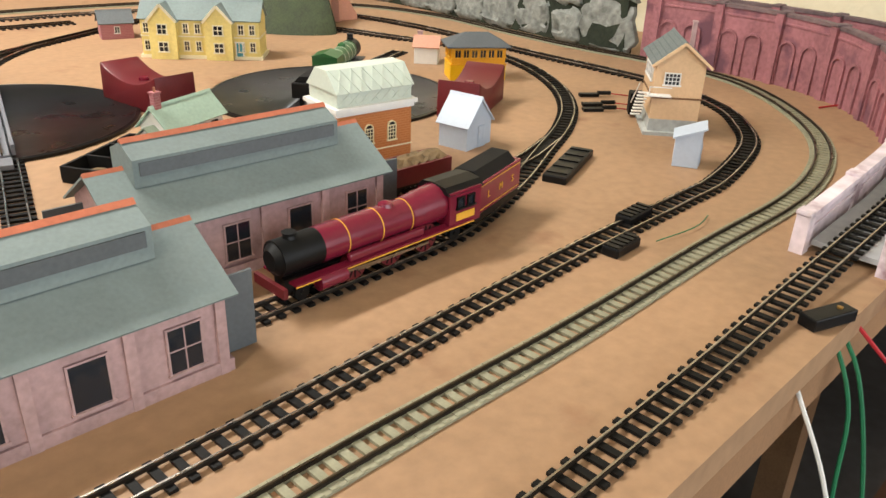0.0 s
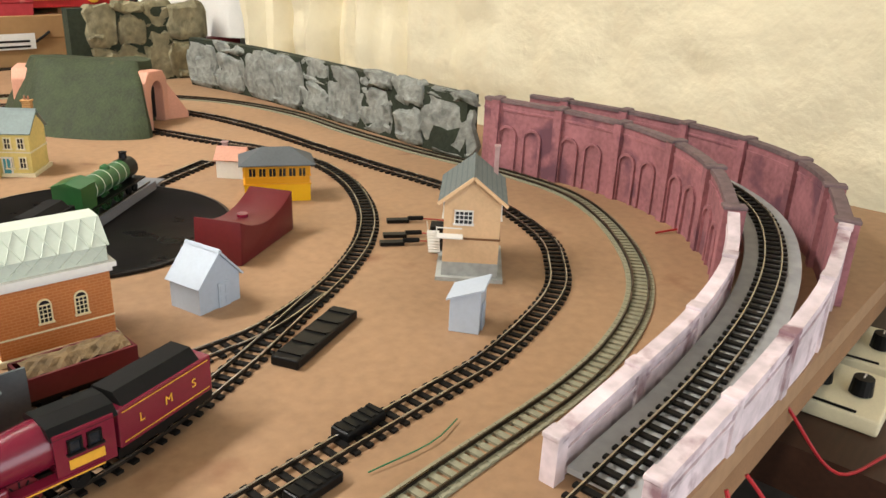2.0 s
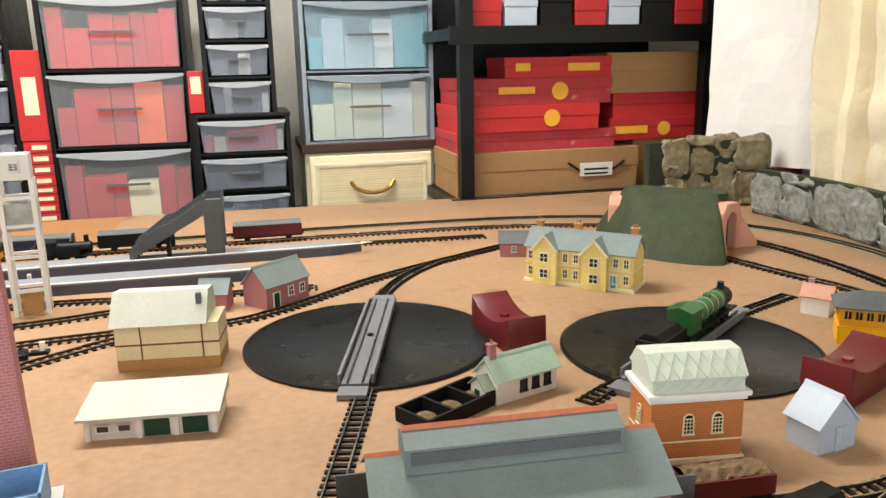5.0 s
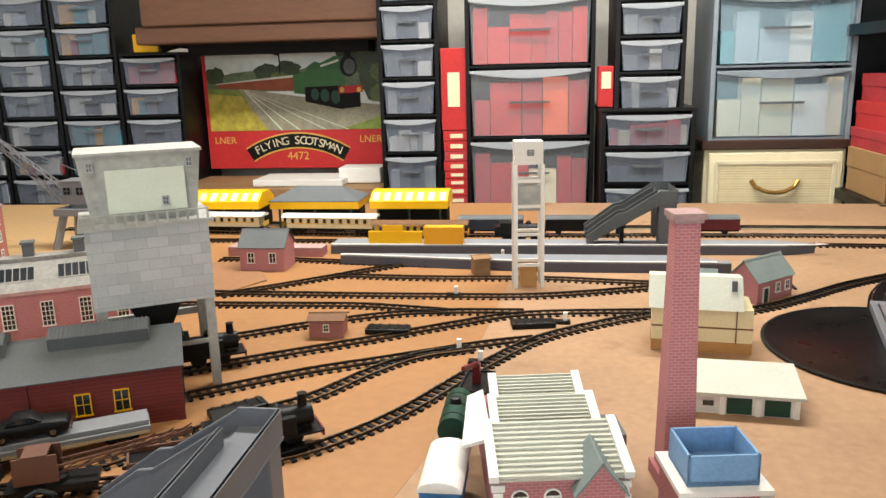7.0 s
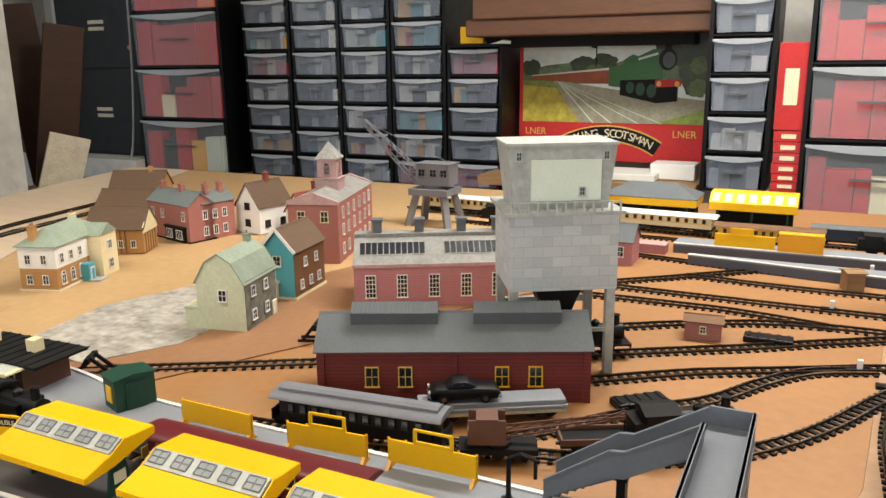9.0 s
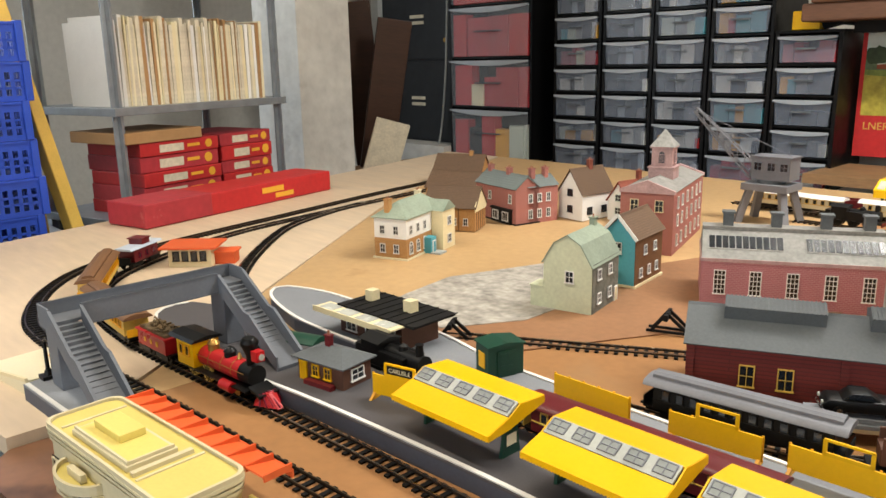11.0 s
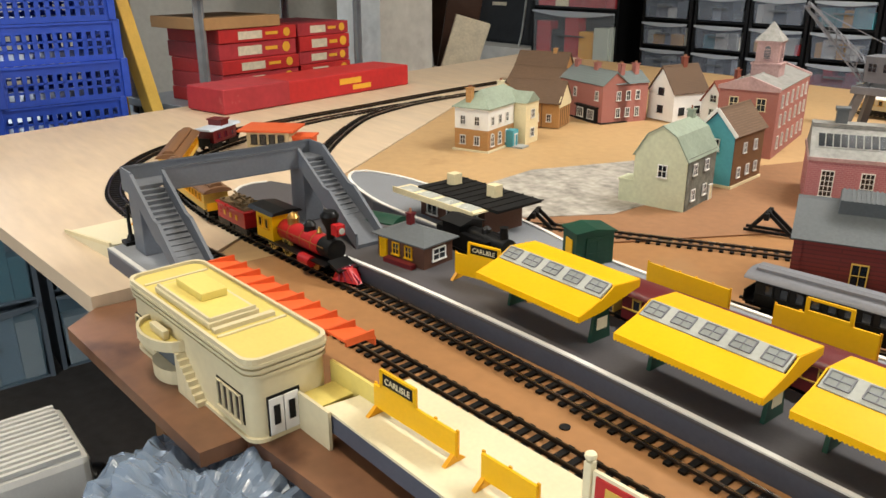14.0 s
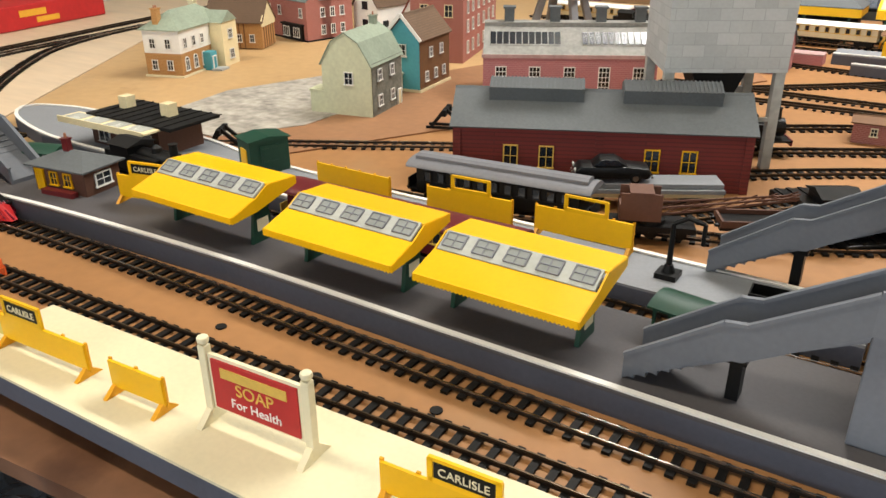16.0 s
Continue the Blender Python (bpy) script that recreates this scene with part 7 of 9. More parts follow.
def caboose(x, y, rot):
    t = thing("caboose", "maroon caboose with grey roof and cupola", "model wagon", x, y, 0.0052, rot)
    part("body", Geo().box(0, 0, 0.012, 0.070, 0.030, 0.022), MAROON, t, bevel=0.0006)
    part("underframe", Geo().box(0, 0, 0.009, 0.092, 0.024, 0.003), BLACK, t)
    part("roof", Geo().prism([(-0.018, 0.034), (0.018, 0.034), (0.014, 0.0375), (-0.014, 0.0375)], "x", -0.046, 0.046), GREYPLASTIC, t)
    c = part("cupola", Geo().box(0.004, 0, 0.0375, 0.022, 0.026, 0.009).box(0.004, 0, 0.0465, 0.027, 0.030, 0.002), MAROON, t)
    for s in (-1, 1):
        for u in (-0.020, 0.0, 0.020):
            window(t, pose(u, s * 0.0154, 0.019, 0, 0, 0 if s < 0 else 180), 0.006, 0.008, MAROONGLOSS, 1, 2, bar=0.0005)
        part("end_railing", Geo().box(s * 0.0455, 0, 0.012, 0.001, 0.028, 0.010), BLACK, t)
        bogie(t, s * 0.026)


def western_engine(x, y, rot):
    """Old-time engine; its front points along +x."""
    t = thing("steam_engine", "red and black old-time steam engine with yellow cab", "model locomotive", x, y, 0.0052, rot)
    b = part("boiler", Geo().cyl((-0.030, 0, 0.026), (0.046, 0, 0.026), 0.0115, n=24), RED, t, smooth=True)
    part("smokebox", Geo().cyl((0.046, 0, 0.026), (0.066, 0, 0.026), 0.0112, n=24), BLACK, t, smooth=True)
    for u in (-0.010, 0.014, 0.034):
        part("boiler_band", Geo().cyl((u - 0.0006, 0, 0.026), (u + 0.0006, 0, 0.026), 0.0118, n=24), BRASS, b)
    st = part("smokestack", Geo().lathe([(0.0042, 0.034), (0.0042, 0.046), (0.0098, 0.060), (0.0098, 0.062), (0.0065, 0.066)], 20, 0.056), BLACK, t, smooth=True)
    part("headlamp", Geo().box(0.070, 0, 0.044, 0.010, 0.010, 0.011).cyl((0.075, 0, 0.0495), (0.0765, 0, 0.0495), 0.0042, n=12), RED, t)
    part("lamp_glass", Geo().cyl((0.0764, 0, 0.0495), (0.0772, 0, 0.0495), 0.0034, n=12), PANELIGHT, t)
    for u, h in ((-0.014, 0.047), (0.018, 0.046)):
        part("steam_dome", Geo().lathe([(0.0065, 0.034), (0.0062, h - 0.005), (0.0070, h - 0.004), (0.0045, h), (0.001, h + 0.002)], 16, u), BRASS if u < 0 else BLACK, t, smooth=True)
    part("bell", Geo().lathe([(0.0030, 0.038), (0.0016, 0.043), (0.0004, 0.045)], 10, 0.036), BRASS, t)
    c = part("cab", Geo().box(-0.048, 0.0155, 0.014, 0.034, 0.0016, 0.030).box(-0.048, -0.0155, 0.014, 0.034, 0.0016, 0.030).box(-0.032, 0, 0.014, 0.0016, 0.031, 0.030), YELLOW, t)
    for s in (-1, 1):
        for u in (-0.055, -0.042):
            window(c, pose(u, s * 0.0164, 0.027, 0, 0, 0 if s < 0 else 180), 0.007, 0.011, YELLOWDEEP, 1, 1)
    part("cab_roof", Geo().prism([(0.020, 0.044), (0.016, 0.047), (0.0, 0.049), (-0.016, 0.047), (-0.020, 0.044)], "x", -0.078, -0.026), BLACK, t)
    part("running_plate", Geo().box(-0.002, 0, 0.0125, 0.140, 0.034, 0.0018), BLACK, t)
    part("handrail", Geo().tube([(-0.030, -0.0125, 0.030), (0.060, -0.0125, 0.030)], 0.0005).tube([(-0.030, 0.0125, 0.030), (0.060, 0.0125, 0.030)], 0.0005), BRASS, t)
    wheelset(t, (-0.046, -0.016), 0.0105, STRAW, spokes=True)
    wheelset(t, (0.018, 0.040), 0.0062, BRASS)
    for s in (-1, 1):
        part("cylinder", Geo().cyl((0.022, s * 0.0150, 0.011), (0.042, s * 0.0150, 0.011), 0.0058, n=14), RED, t, smooth=True)
        part("coupling_rod", Geo().bar((-0.046, s * 0.0125, 0.010), (0.024, s * 0.0135, 0.011), 0.0014, 0.0020), RAIL, t)
    part("pilot_deck", Geo().quad((0.066, -0.012, 0.018), (0.086, -0.012, 0.012), (0.086, 0.012, 0.012), (0.066, 0.012, 0.018), 0.003), BLACK, t)
    g = part("cowcatcher", Geo().add([(0.078, -0.015, 0.002), (0.078, 0.015, 0.002), (0.104, 0.003, 0.001), (0.104, -0.003, 0.001), (0.080, -0.011, 0.013), (0.080, 0.011, 0.013), (0.087, 0.002, 0.013), (0.087, -0.002, 0.013)], [(0, 1, 2, 3), (7, 6, 5, 4), (0, 3, 7, 4), (3, 2, 6, 7), (2, 1, 5, 6), (1, 0, 4, 5)]), RED, t)
    for k in range(-3, 4):
        part("pilot_bar", Geo().bar((0.082, k * 0.0030, 0.0135), (0.1035 - abs(k) * 0.0056, k * 0.0044, 0.002), 0.0012, 0.0022), MAROONGLOSS, g)
    return t


def western_tender(x, y, rot):
    t = thing("tender", "red engine tender loaded with brown firewood", "model tender", x, y, 0.0052, rot)
    part("tank", Geo().box(0, 0, 0.012, 0.070, 0.030, 0.018).box(0, 0, 0.030, 0.074, 0.034, 0.002), RED, t, bevel=0.0006)
    part("underframe", Geo().box(0, 0, 0.009, 0.080, 0.026, 0.003), BLACK, t)
    rnd = random.Random(3)
    w = part("firewood", Geo().box(0, 0, 0.032, 0.062, 0.026, 0.003), COAL, t)
    for k in range(46):
        u, v, a = rnd.uniform(-0.028, 0.028), rnd.uniform(-0.010, 0.010), rnd.uniform(0, 6.3)
        part("log", Geo().bar((u, v, 0.0355 + rnd.random() * 0.003), (u + 0.008 * math.cos(a), v + 0.006 * math.sin(a), 0.0355 + rnd.random() * 0.004), 0.002, 0.002), COAL, w)
    for s in (-1, 1):
        for u in (-0.015, 0.0, 0.015):
            part("letter_bar", Geo().box(u, s * 0.0154, 0.0185, 0.005, 0.0006, 0.006), GOLD, t)
        bogie(t, s * 0.022)


PD = [(-0.35, 0.346), (-0.55, 0.342), (-0.75, 0.341), (-0.95, 0.339), (-1.16, 0.328), (-1.33, 0.318), (-1.47, 0.318), (-1.60, 0.340), (-1.72, 0.405), (-1.80, 0.505), (-1.862, 0.63), (-1.91, 0.77)]
s0 = 0.755
for kind, s in (("engine", s0 + 0.098), ("tender", s0 + 0.226), ("coach", s0 + 0.374), ("coach", s0 + 0.582), ("caboose", s0 + 0.74)):
    x, y, a = along(PD, s)
    if kind == "engine":
        western_engine(x, y, a + 180)
    elif kind == "tender":
        western_tender(x, y, a + 180)
    elif kind == "caboose":
        caboose(x, y, a)
    else:
        coach(x, y, a, 0.190, STRAW, TIMBER, YELLOWDEEP, "yellow old-time passenger coach with brown clerestory roof", 12, True, group="yellow train coaches")


def express(x, y, rot, tx, ty, trot):
    """Long streamlined engine; its smokebox points along -x."""
    t = thing("express_engine", "maroon express steam engine with black smokebox", "model locomotive", x, y, 0.0052, rot)
    bo = part("boiler", Geo().cyl((-0.060, 0, 0.031), (0.020, 0, 0.031), 0.0128, n=26).cyl((0.020, 0, 0.031), (0.052, 0, 0.033), 0.0132, 0.0150, n=26), MAROONGLOSS, t, smooth=True)
    part("smokebox", Geo().cyl((-0.092, 0, 0.031), (-0.060, 0, 0.031), 0.0126, n=26), BLACK, t, smooth=True)
    part("smokebox_door", Geo().cyl((-0.096, 0, 0.031), (-0.092, 0, 0.031), 0.0070, 0.0112, n=24), BLACK, t, smooth=True)
    part("chimney", Geo().lathe([(0.0052, 0.042), (0.0042, 0.045), (0.0050, 0.047)], 14, -0.080), BLACK, t)
    for u in (-0.040, -0.010, 0.018):
        part("boiler_band", Geo().cyl((u - 0.0004, 0, 0.031), (u + 0.0004, 0, 0.031), 0.01305, n=26), GOLD, bo)
    part("dome", Geo().lathe([(0.006, 0.042), (0.005, 0.0455), (0.001, 0.047)], 14, 0.002), MAROONGLOSS, t, smooth=True)
    c = part("cab", Geo().box(0.068, 0.0165, 0.016, 0.034, 0.0016, 0.028).box(0.068, -0.0165, 0.016, 0.034, 0.0016, 0.028).box(0.053, 0, 0.016, 0.002, 0.032, 0.028), MAROONGLOSS, t)
    part("cab_roof", Geo().prism([(0.0175, 0.042), (0.012, 0.0475), (0, 0.049), (-0.012, 0.0475), (-0.0175, 0.042)], "x", 0.050, 0.088), BLACK, t)
    for s in (-1, 1):
        for u in (0.062, 0.073):
            window(c, pose(u, s * 0.0174, 0.031, 0, 0, 0 if s < 0 else 180), 0.007, 0.008, BLACK, 1, 1)
        part("number_bar", Geo().box(0.068, s * 0.0176, 0.0205, 0.020, 0.0005, 0.006), GOLD, c)
        part("footplate", Geo().box(-0.006, s * 0.0145, 0.0165, 0.166, 0.008, 0.0016), MAROONGLOSS, t)
        part("valance_line", Geo().box(-0.006, s * 0.0187, 0.0160, 0.166, 0.0006, 0.0008), GOLD, t)
        part("splasher", Geo().box(-0.008, s * 0.0135, 0.018, 0.070, 0.005, 0.006), MAROONGLOSS, t, bevel=0.0015)
        part("cylinder", Geo().cyl((-0.070, s * 0.0155, 0.0125), (-0.048, s * 0.0155, 0.0125), 0.0058, n=14), MAROONGLOSS, t, smooth=True)
        part("connecting_rod", Geo().bar((-0.048, s * 0.0135, 0.0115), (0.014, s * 0.0130, 0.0095), 0.0012, 0.0020).bar((-0.034, s * 0.0122, 0.0088), (0.034, s * 0.0122, 0.0088), 0.0012, 0.0018), RAIL, t)
    part("frame", Geo().box(-0.004, 0, 0.007, 0.170, 0.012, 0.010), BLACK, t)
    part("buffer_beam", Geo().box(-0.096, 0, 0.010, 0.003, 0.034, 0.007), MAROON, t)
    wheelset(t, (-0.034, 0.0, 0.034), 0.0115, MAROON, spokes=True)
    wheelset(t, (-0.078, -0.058, 0.066), 0.0058)
    t = thing("tender", "maroon engine tender with gold letters and black coal", "model tender", tx, ty, 0.0052, trot)
    part("tank", Geo().box(0, 0, 0.014, 0.078, 0.033, 0.026), MAROONGLOSS, t, bevel=0.0008)
    part("coal_space", Geo().prism([(-0.015, 0.040), (0.015, 0.040), (0.008, 0.0475), (-0.008, 0.0475)], "x", -0.034, 0.030), SOOT, t)
    part("underframe", Geo().box(0, 0, 0.007, 0.080, 0.030, 0.007), BLACK, t)
    for s in (-1, 1):
        part("gold_line", Geo().box(0, s * 0.0167, 0.017, 0.072, 0.0004, 0.0006).box(0, s * 0.0167, 0.037, 0.072, 0.0004, 0.0006), GOLD, t)
        for u, ch in ((-0.022, "L"), (0.0, "M"), (0.022, "S")):
            words(ch, 0.0085, GOLD, t, pose(u if s < 0 else -u, s * 0.0170, 0.027, 90, 0, 0 if s < 0 else 180))
    wheelset(t, (-0.026, 0.0, 0.026), 0.0065)


PI = [(0.0, 0.472), (0.20, 0.473), (0.38, 0.474), (0.46, 0.488), (0.55, 0.52)]
express(0.338, 0.4735, 0, 0.462, 0.489, 15)
wagon(0.452, 0.568, -3, 0.075, MAROON, "maroon open wagon loaded with brown timber", COAL)


def green_engine(x, y, z, rot):
    t = thing("steam_engine", "green banded steam engine on the turntable", "model locomotive", x, y, z, rot)
    b = part("boiler", Geo().cyl((-0.045, 0, 0.030), (0.045, 0, 0.030), 0.0125, n=24), GREEN, t, smooth=True)
    for u in (-0.035, -0.018, 0.0, 0.018, 0.035):
        part("boiler_band", Geo().cyl((u - 0.0006, 0, 0.030), (u + 0.0006, 0, 0.030), 0.0128, n=24), PALEGREEN, b)
    part("smokebox", Geo().cyl((0.045, 0, 0.030), (0.066, 0, 0.030), 0.0128, n=24), BLACK, t, smooth=True)
    part("chimney", Geo().lathe([(0.005, 0.041), (0.004, 0.048), (0.005, 0.050)], 14, 0.056), BLACK, t)
    part("dome", Geo().lathe([(0.006, 0.041), (0.005, 0.045), (0.001, 0.047)], 14, 0.010), GREEN, t)
    part("cab", Geo().box(-0.060, 0, 0.016, 0.030, 0.032, 0.028).prism([(0.017, 0.044), (0, 0.049), (-0.017, 0.044)], "x", -0.078, -0.043), GREEN, t)
    part("footplate", Geo().box(-0.002, 0, 0.0145, 0.152, 0.034, 0.002), BLACK, t)
    part("frame", Geo().box(0, 0, 0.006, 0.140, 0.012, 0.009), BLACK, t)
    wheelset(t, (-0.040, -0.010, 0.020), 0.0105, GREEN, spokes=True)
    wheelset(t, (0.046, 0.062), 0.0058)
    w = thing("tender", "black engine tender behind the green engine", "model tender", x - 0.125 * math.cos(radians(rot)), y - 0.125 * math.sin(radians(rot)), z, rot)
    part("tank", Geo().box(0, 0, 0.013, 0.070, 0.032, 0.018), BLACK, w, bevel=0.0008)
    part("coal_space", Geo().prism([(-0.014, 0.031), (0.014, 0.031), (0.007, 0.038), (-0.007, 0.038)], "x", -0.032, 0.028), SOOT, w)
    wheelset(w, (-0.022, 0.0, 0.022), 0.0062)


green_engine(0.650, 0.915, 0.0105, 37)


def black_engine(x, y, rot, label, z=0.0052, k=1.0):
    t = thing("tank_engine", label, "model locomotive", x, y, z, rot)
    part("boiler", Geo().cyl((-0.010, 0, 0.026), (0.048, 0, 0.026), 0.0105, n=20), BLACK, t, smooth=True)
    part("side_tank", Geo().box(0.008, 0.0125, 0.014, 0.044, 0.007, 0.018).box(0.008, -0.0125, 0.014, 0.044, 0.007, 0.018), BLACK, t, bevel=0.0006)
    part("cab", Geo().box(-0.026, 0, 0.014, 0.030, 0.032, 0.026), BLACK, t, bevel=0.0006)
    part("cab_roof", Geo().prism([(0.018, 0.040), (0, 0.045), (-0.018, 0.040)], "x", -0.044, -0.008), SOOT, t)
    part("bunker", Geo().box(-0.046, 0, 0.014, 0.012, 0.030, 0.018), BLACK, t)
    part("chimney", Geo().lathe([(0.0048, 0.034), (0.0040, 0.046), (0.0050, 0.048)], 14, 0.040), BLACK, t)
    part("dome", Geo().lathe([(0.0058, 0.034), (0.0050, 0.040), (0.001, 0.043)], 14, 0.014), BLACK, t)
    part("footplate", Geo().box(0, 0, 0.012, 0.110, 0.034, 0.002), BLACK, t)
    part("buffer_beam", Geo().box(0.055, 0, 0.008, 0.002, 0.032, 0.007), MAROON, t)
    wheelset(t, (-0.028, 0.0, 0.028), 0.0095, BLACK, spokes=True)


black_engine(-1.075, 0.468, 0, "black tank engine beside the waiting room")
black_engine(-0.452, 0.706, 32, "black tank engine by the footbridge")
black_engine(-0.605, 0.905, 30, "black tank engine under the coaling tower")
coach(-0.737, 0.592, 6, 0.180, BLACK, GREYMETAL, SOOT, "black bogie coach with grey clerestory roof", 11, True)
coach(-0.765, 0.470, 1, 0.230, MAROON, MAROON, STRAW, "maroon passenger coach beside the island platform", 10)


def lorry_flat():
    t = thing("flat_wagon", "long grey flat wagon in front of the brick shed", "model wagon", -0.640, 0.689, 0.0052, 31)
    part("deck", Geo().box(0, 0, 0.012, 0.152, 0.034, 0.004), DECKGREY, t, bevel=0.0005)
    part("sole_bar", Geo().box(0, 0.014, 0.008, 0.150, 0.003, 0.005).box(0, -0.014, 0.008, 0.150, 0.003, 0.005), CREAMWALL, t)
    part("load_bed", Geo().box(0, 0, 0.016, 0.150, 0.028, 0.005), DECKGREY, t, bevel=0.0008)
    for s in (-1, 1):
        bogie(t, s * 0.05)
    c = thing("toy_car", "shiny black saloon model car with chrome trim", "model car", -0.664, 0.674, 0.0262, 30)
    part("body", Geo().prism([(-0.034, 0.004), (0.034, 0.004), (0.036, 0.010), (0.033, 0.014), (0.012, 0.016), (-0.030, 0.0155), (-0.035, 0.011)], "y", -0.0125, 0.0125), BLACK, c, bevel=0.002, smooth=True)
    part("cabin", Geo().prism([(-0.020, 0.0150), (0.014, 0.0155), (0.004, 0.0218), (-0.012, 0.0218)], "y", -0.0105, 0.0105), BLACK, c, bevel=0.0015, smooth=True)
    for s in (-1, 1):
        part("side_window", Geo().prism([(-0.016, 0.0168), (0.008, 0.0168), (0.003, 0.0218), (-0.011, 0.0218)], "y", s * 0.0107 - 0.0003, s * 0.0107 + 0.0003), GLASS, c)
        part("headlamp", Geo().cyl((-0.0345, s * 0.009, 0.0115), (-0.0362, s * 0.009, 0.0115), 0.0022, n=10), PANELIGHT, c)
        for u in (-0.021, 0.021):
            w = part("wheel", Geo().cyl((u, s * 0.0105, 0.0052), (u, s * 0.0132, 0.0052), 0.0052, n=16), SOOT, c)
            part("hub_cap", Geo().cyl((u, s * 0.0132, 0.0052), (u, s * 0.0137, 0.0052), 0.0028, n=12), RAIL, w)
        part("bumper", Geo().box(s * 0.0365, 0, 0.005, 0.0015, 0.024, 0.002), RAIL, c)


lorry_flat()


def crane_wagon():
    t = thing("crane_wagon", "brown breakdown crane wagon with lattice jib", "model crane", -0.602, 0.614, 0.0052, 24)
    part("chassis", Geo().box(0, 0, 0.008, 0.072, 0.028, 0.005), BLACK, t)
    wheelset(t, (-0.024, 0.0, 0.024), 0.006)
    part("turntable_ring", Geo().cyl((0, 0, 0.013), (0, 0, 0.017), 0.012, n=16), SOOT, t)
    part("cab", Geo().box(-0.010, 0.011, 0.017, 0.034, 0.002, 0.024).box(-0.010, -0.011, 0.017, 0.034, 0.002, 0.024).box(-0.026, 0, 0.017, 0.004, 0.022, 0.014).box(-0.010, 0, 0.040, 0.020, 0.024, 0.002), LOADBROWN, t)
    j = Geo()
    a0, b0 = Vector((0.006, 0, 0.022)), Vector((0.115, 0.0, 0.040))
    for sy in (-1, 1):
        for dz in (0, 0.006):
            j.bar(a0 + Vector((0, sy * 0.007, dz)), b0 + Vector((0, sy * 0.003, dz * 0.3)), 0.0015, 0.0015)
        for i in range(7):
            j.bar(a0.lerp(b0, i / 7) + Vector((0, sy * (0.007 - 0.0006 * i), 0)), a0.lerp(b0, (i + 1) / 7) + Vector((0, sy * (0.006 - 0.0005 * i), 0.005)), 0.001, 0.001)
    part("jib", j, LOADBROWN, t)
    part("hook", Geo().tube([(0.115, 0, 0.040), (0.115, 0, 0.024), (0.118, 0, 0.021)], 0.0009), BLACK, t)


crane_wagon()
wagon(-0.520, 0.668, 28, 0.080, LOADBROWN, "low brown match wagon under the crane jib", None, 0.006)
wagon(-0.715, 0.640, 22, 0.07, SOOT, "black low wagon behind the coach", None, 0.008)
track("black model track beside the pink station", [(-0.262, 0.50), (-0.268, 0.60), (-0.272, 0.70), (-0.272, 0.80), (-0.262, 0.90)])


def barrel_wagon(x, y, rot, tank, label, roof=None):
    t = thing("tank_wagon", label, "model wagon", x, y, 0.0052, rot)
    part("chassis", Geo().box(0, 0, 0.007, 0.074, 0.026, 0.005), BLACK, t)
    part("tank", Geo().cyl((-0.034, 0, 0.026), (0.034, 0, 0.026), 0.0135, n=22), tank, t, smooth=True)
    for u in (-0.022, 0.0, 0.022):
        part("tank_band", Geo().cyl((u - 0.001, 0, 0.026), (u + 0.001, 0, 0.026), 0.0138, n=22), BLACK, t)
    part("filler_dome", Geo().lathe([(0.006, 0.038), (0.005, 0.044), (0.001, 0.045)], 12), BLACK, t)
    wheelset(t, (-0.022, 0.022), 0.006)


t = wagon(-0.269, 0.625, 90, 0.074, mat("wagon blue", "2f6ea5", 0.45), "blue van with a white curved roof", None, 0.020)
m = 8
part("roof", Geo().prism([(0.0175 * math.cos(math.pi * i / m), 0.0315 + 0.009 * math.sin(math.pi * i / m)) for i in range(m + 1)], "x", -0.037, 0.037), WHITE, t, smooth=True)
barrel_wagon(-0.272, 0.735, 90, DARKGREEN, "dark green tank wagon with black bands")
t = wagon(-0.264, 0.530, 90, 0.080, WHITE, "white roofed van beside the pink station", None, 0.020)
part("roof", Geo().prism([(0.0175 * math.cos(math.pi * i / m), 0.0315 + 0.007 * math.sin(math.pi * i / m)) for i in range(m + 1)], "x", -0.040, 0.040), WHITE, t, smooth=True)
t = wagon(-0.262, 0.845, 84, 0.060, SOOT, "small black wagon carrying a red hand crane", None, 0.004)
part("crane_post", Geo().box(0, 0, 0.013, 0.008, 0.008, 0.022), MAROON, t)
part("crane_arm", Geo().bar((0, 0, 0.034), (-0.040, 0.006, 0.044), 0.004, 0.004), MAROON, t)
for x, L, b, r, n, lab in ((-0.645, 0.21, CREAM, WHITE, 10, "cream and brown dining coach with white roof"), (-0.90, 0.21, CREAM, WHITE, 10, "cream dining coach with white roof at the back"), (-1.13, 0.20, CREAM, WHITE, 10, "cream dining coach near the crane")):
    coach(x, 1.665 + (0.02 if x < -0.8 else 0), -3, L, b, r, STRAW, lab, n)
for x, b, lab in ((-0.30, mat("dark blue coach", "2a3446", 0.45), "dark blue van on the back line"), (-0.12, SOOT, "black van on the back line"), (0.13, MAROON, "maroon van on the back line")):
    t = wagon(x, 1.662, 0, 0.135, b, lab, None, 0.022)
    part("roof", Geo().prism([(0.0175 * math.cos(math.pi * i / m), 0.033 + 0.006 * math.sin(math.pi * i / m)) for i in range(m + 1)], "x", -0.067, 0.067), DARKSLATE, t, smooth=True)
coach(-0.44, 1.59, 0, 0.20, STRAW, TIMBER, YELLOWDEEP, "yellow coach standing on the back track", 12)
black_engine(-0.235, 1.588, 0, "black tank engine on the back track")
wagon(-1.0, 1.745, 0, 0.12, MAROON, "maroon wagon behind the depot", None, 0.02)
black_engine(-0.985, 1.60, 0, "red and black tank engine near the crane")


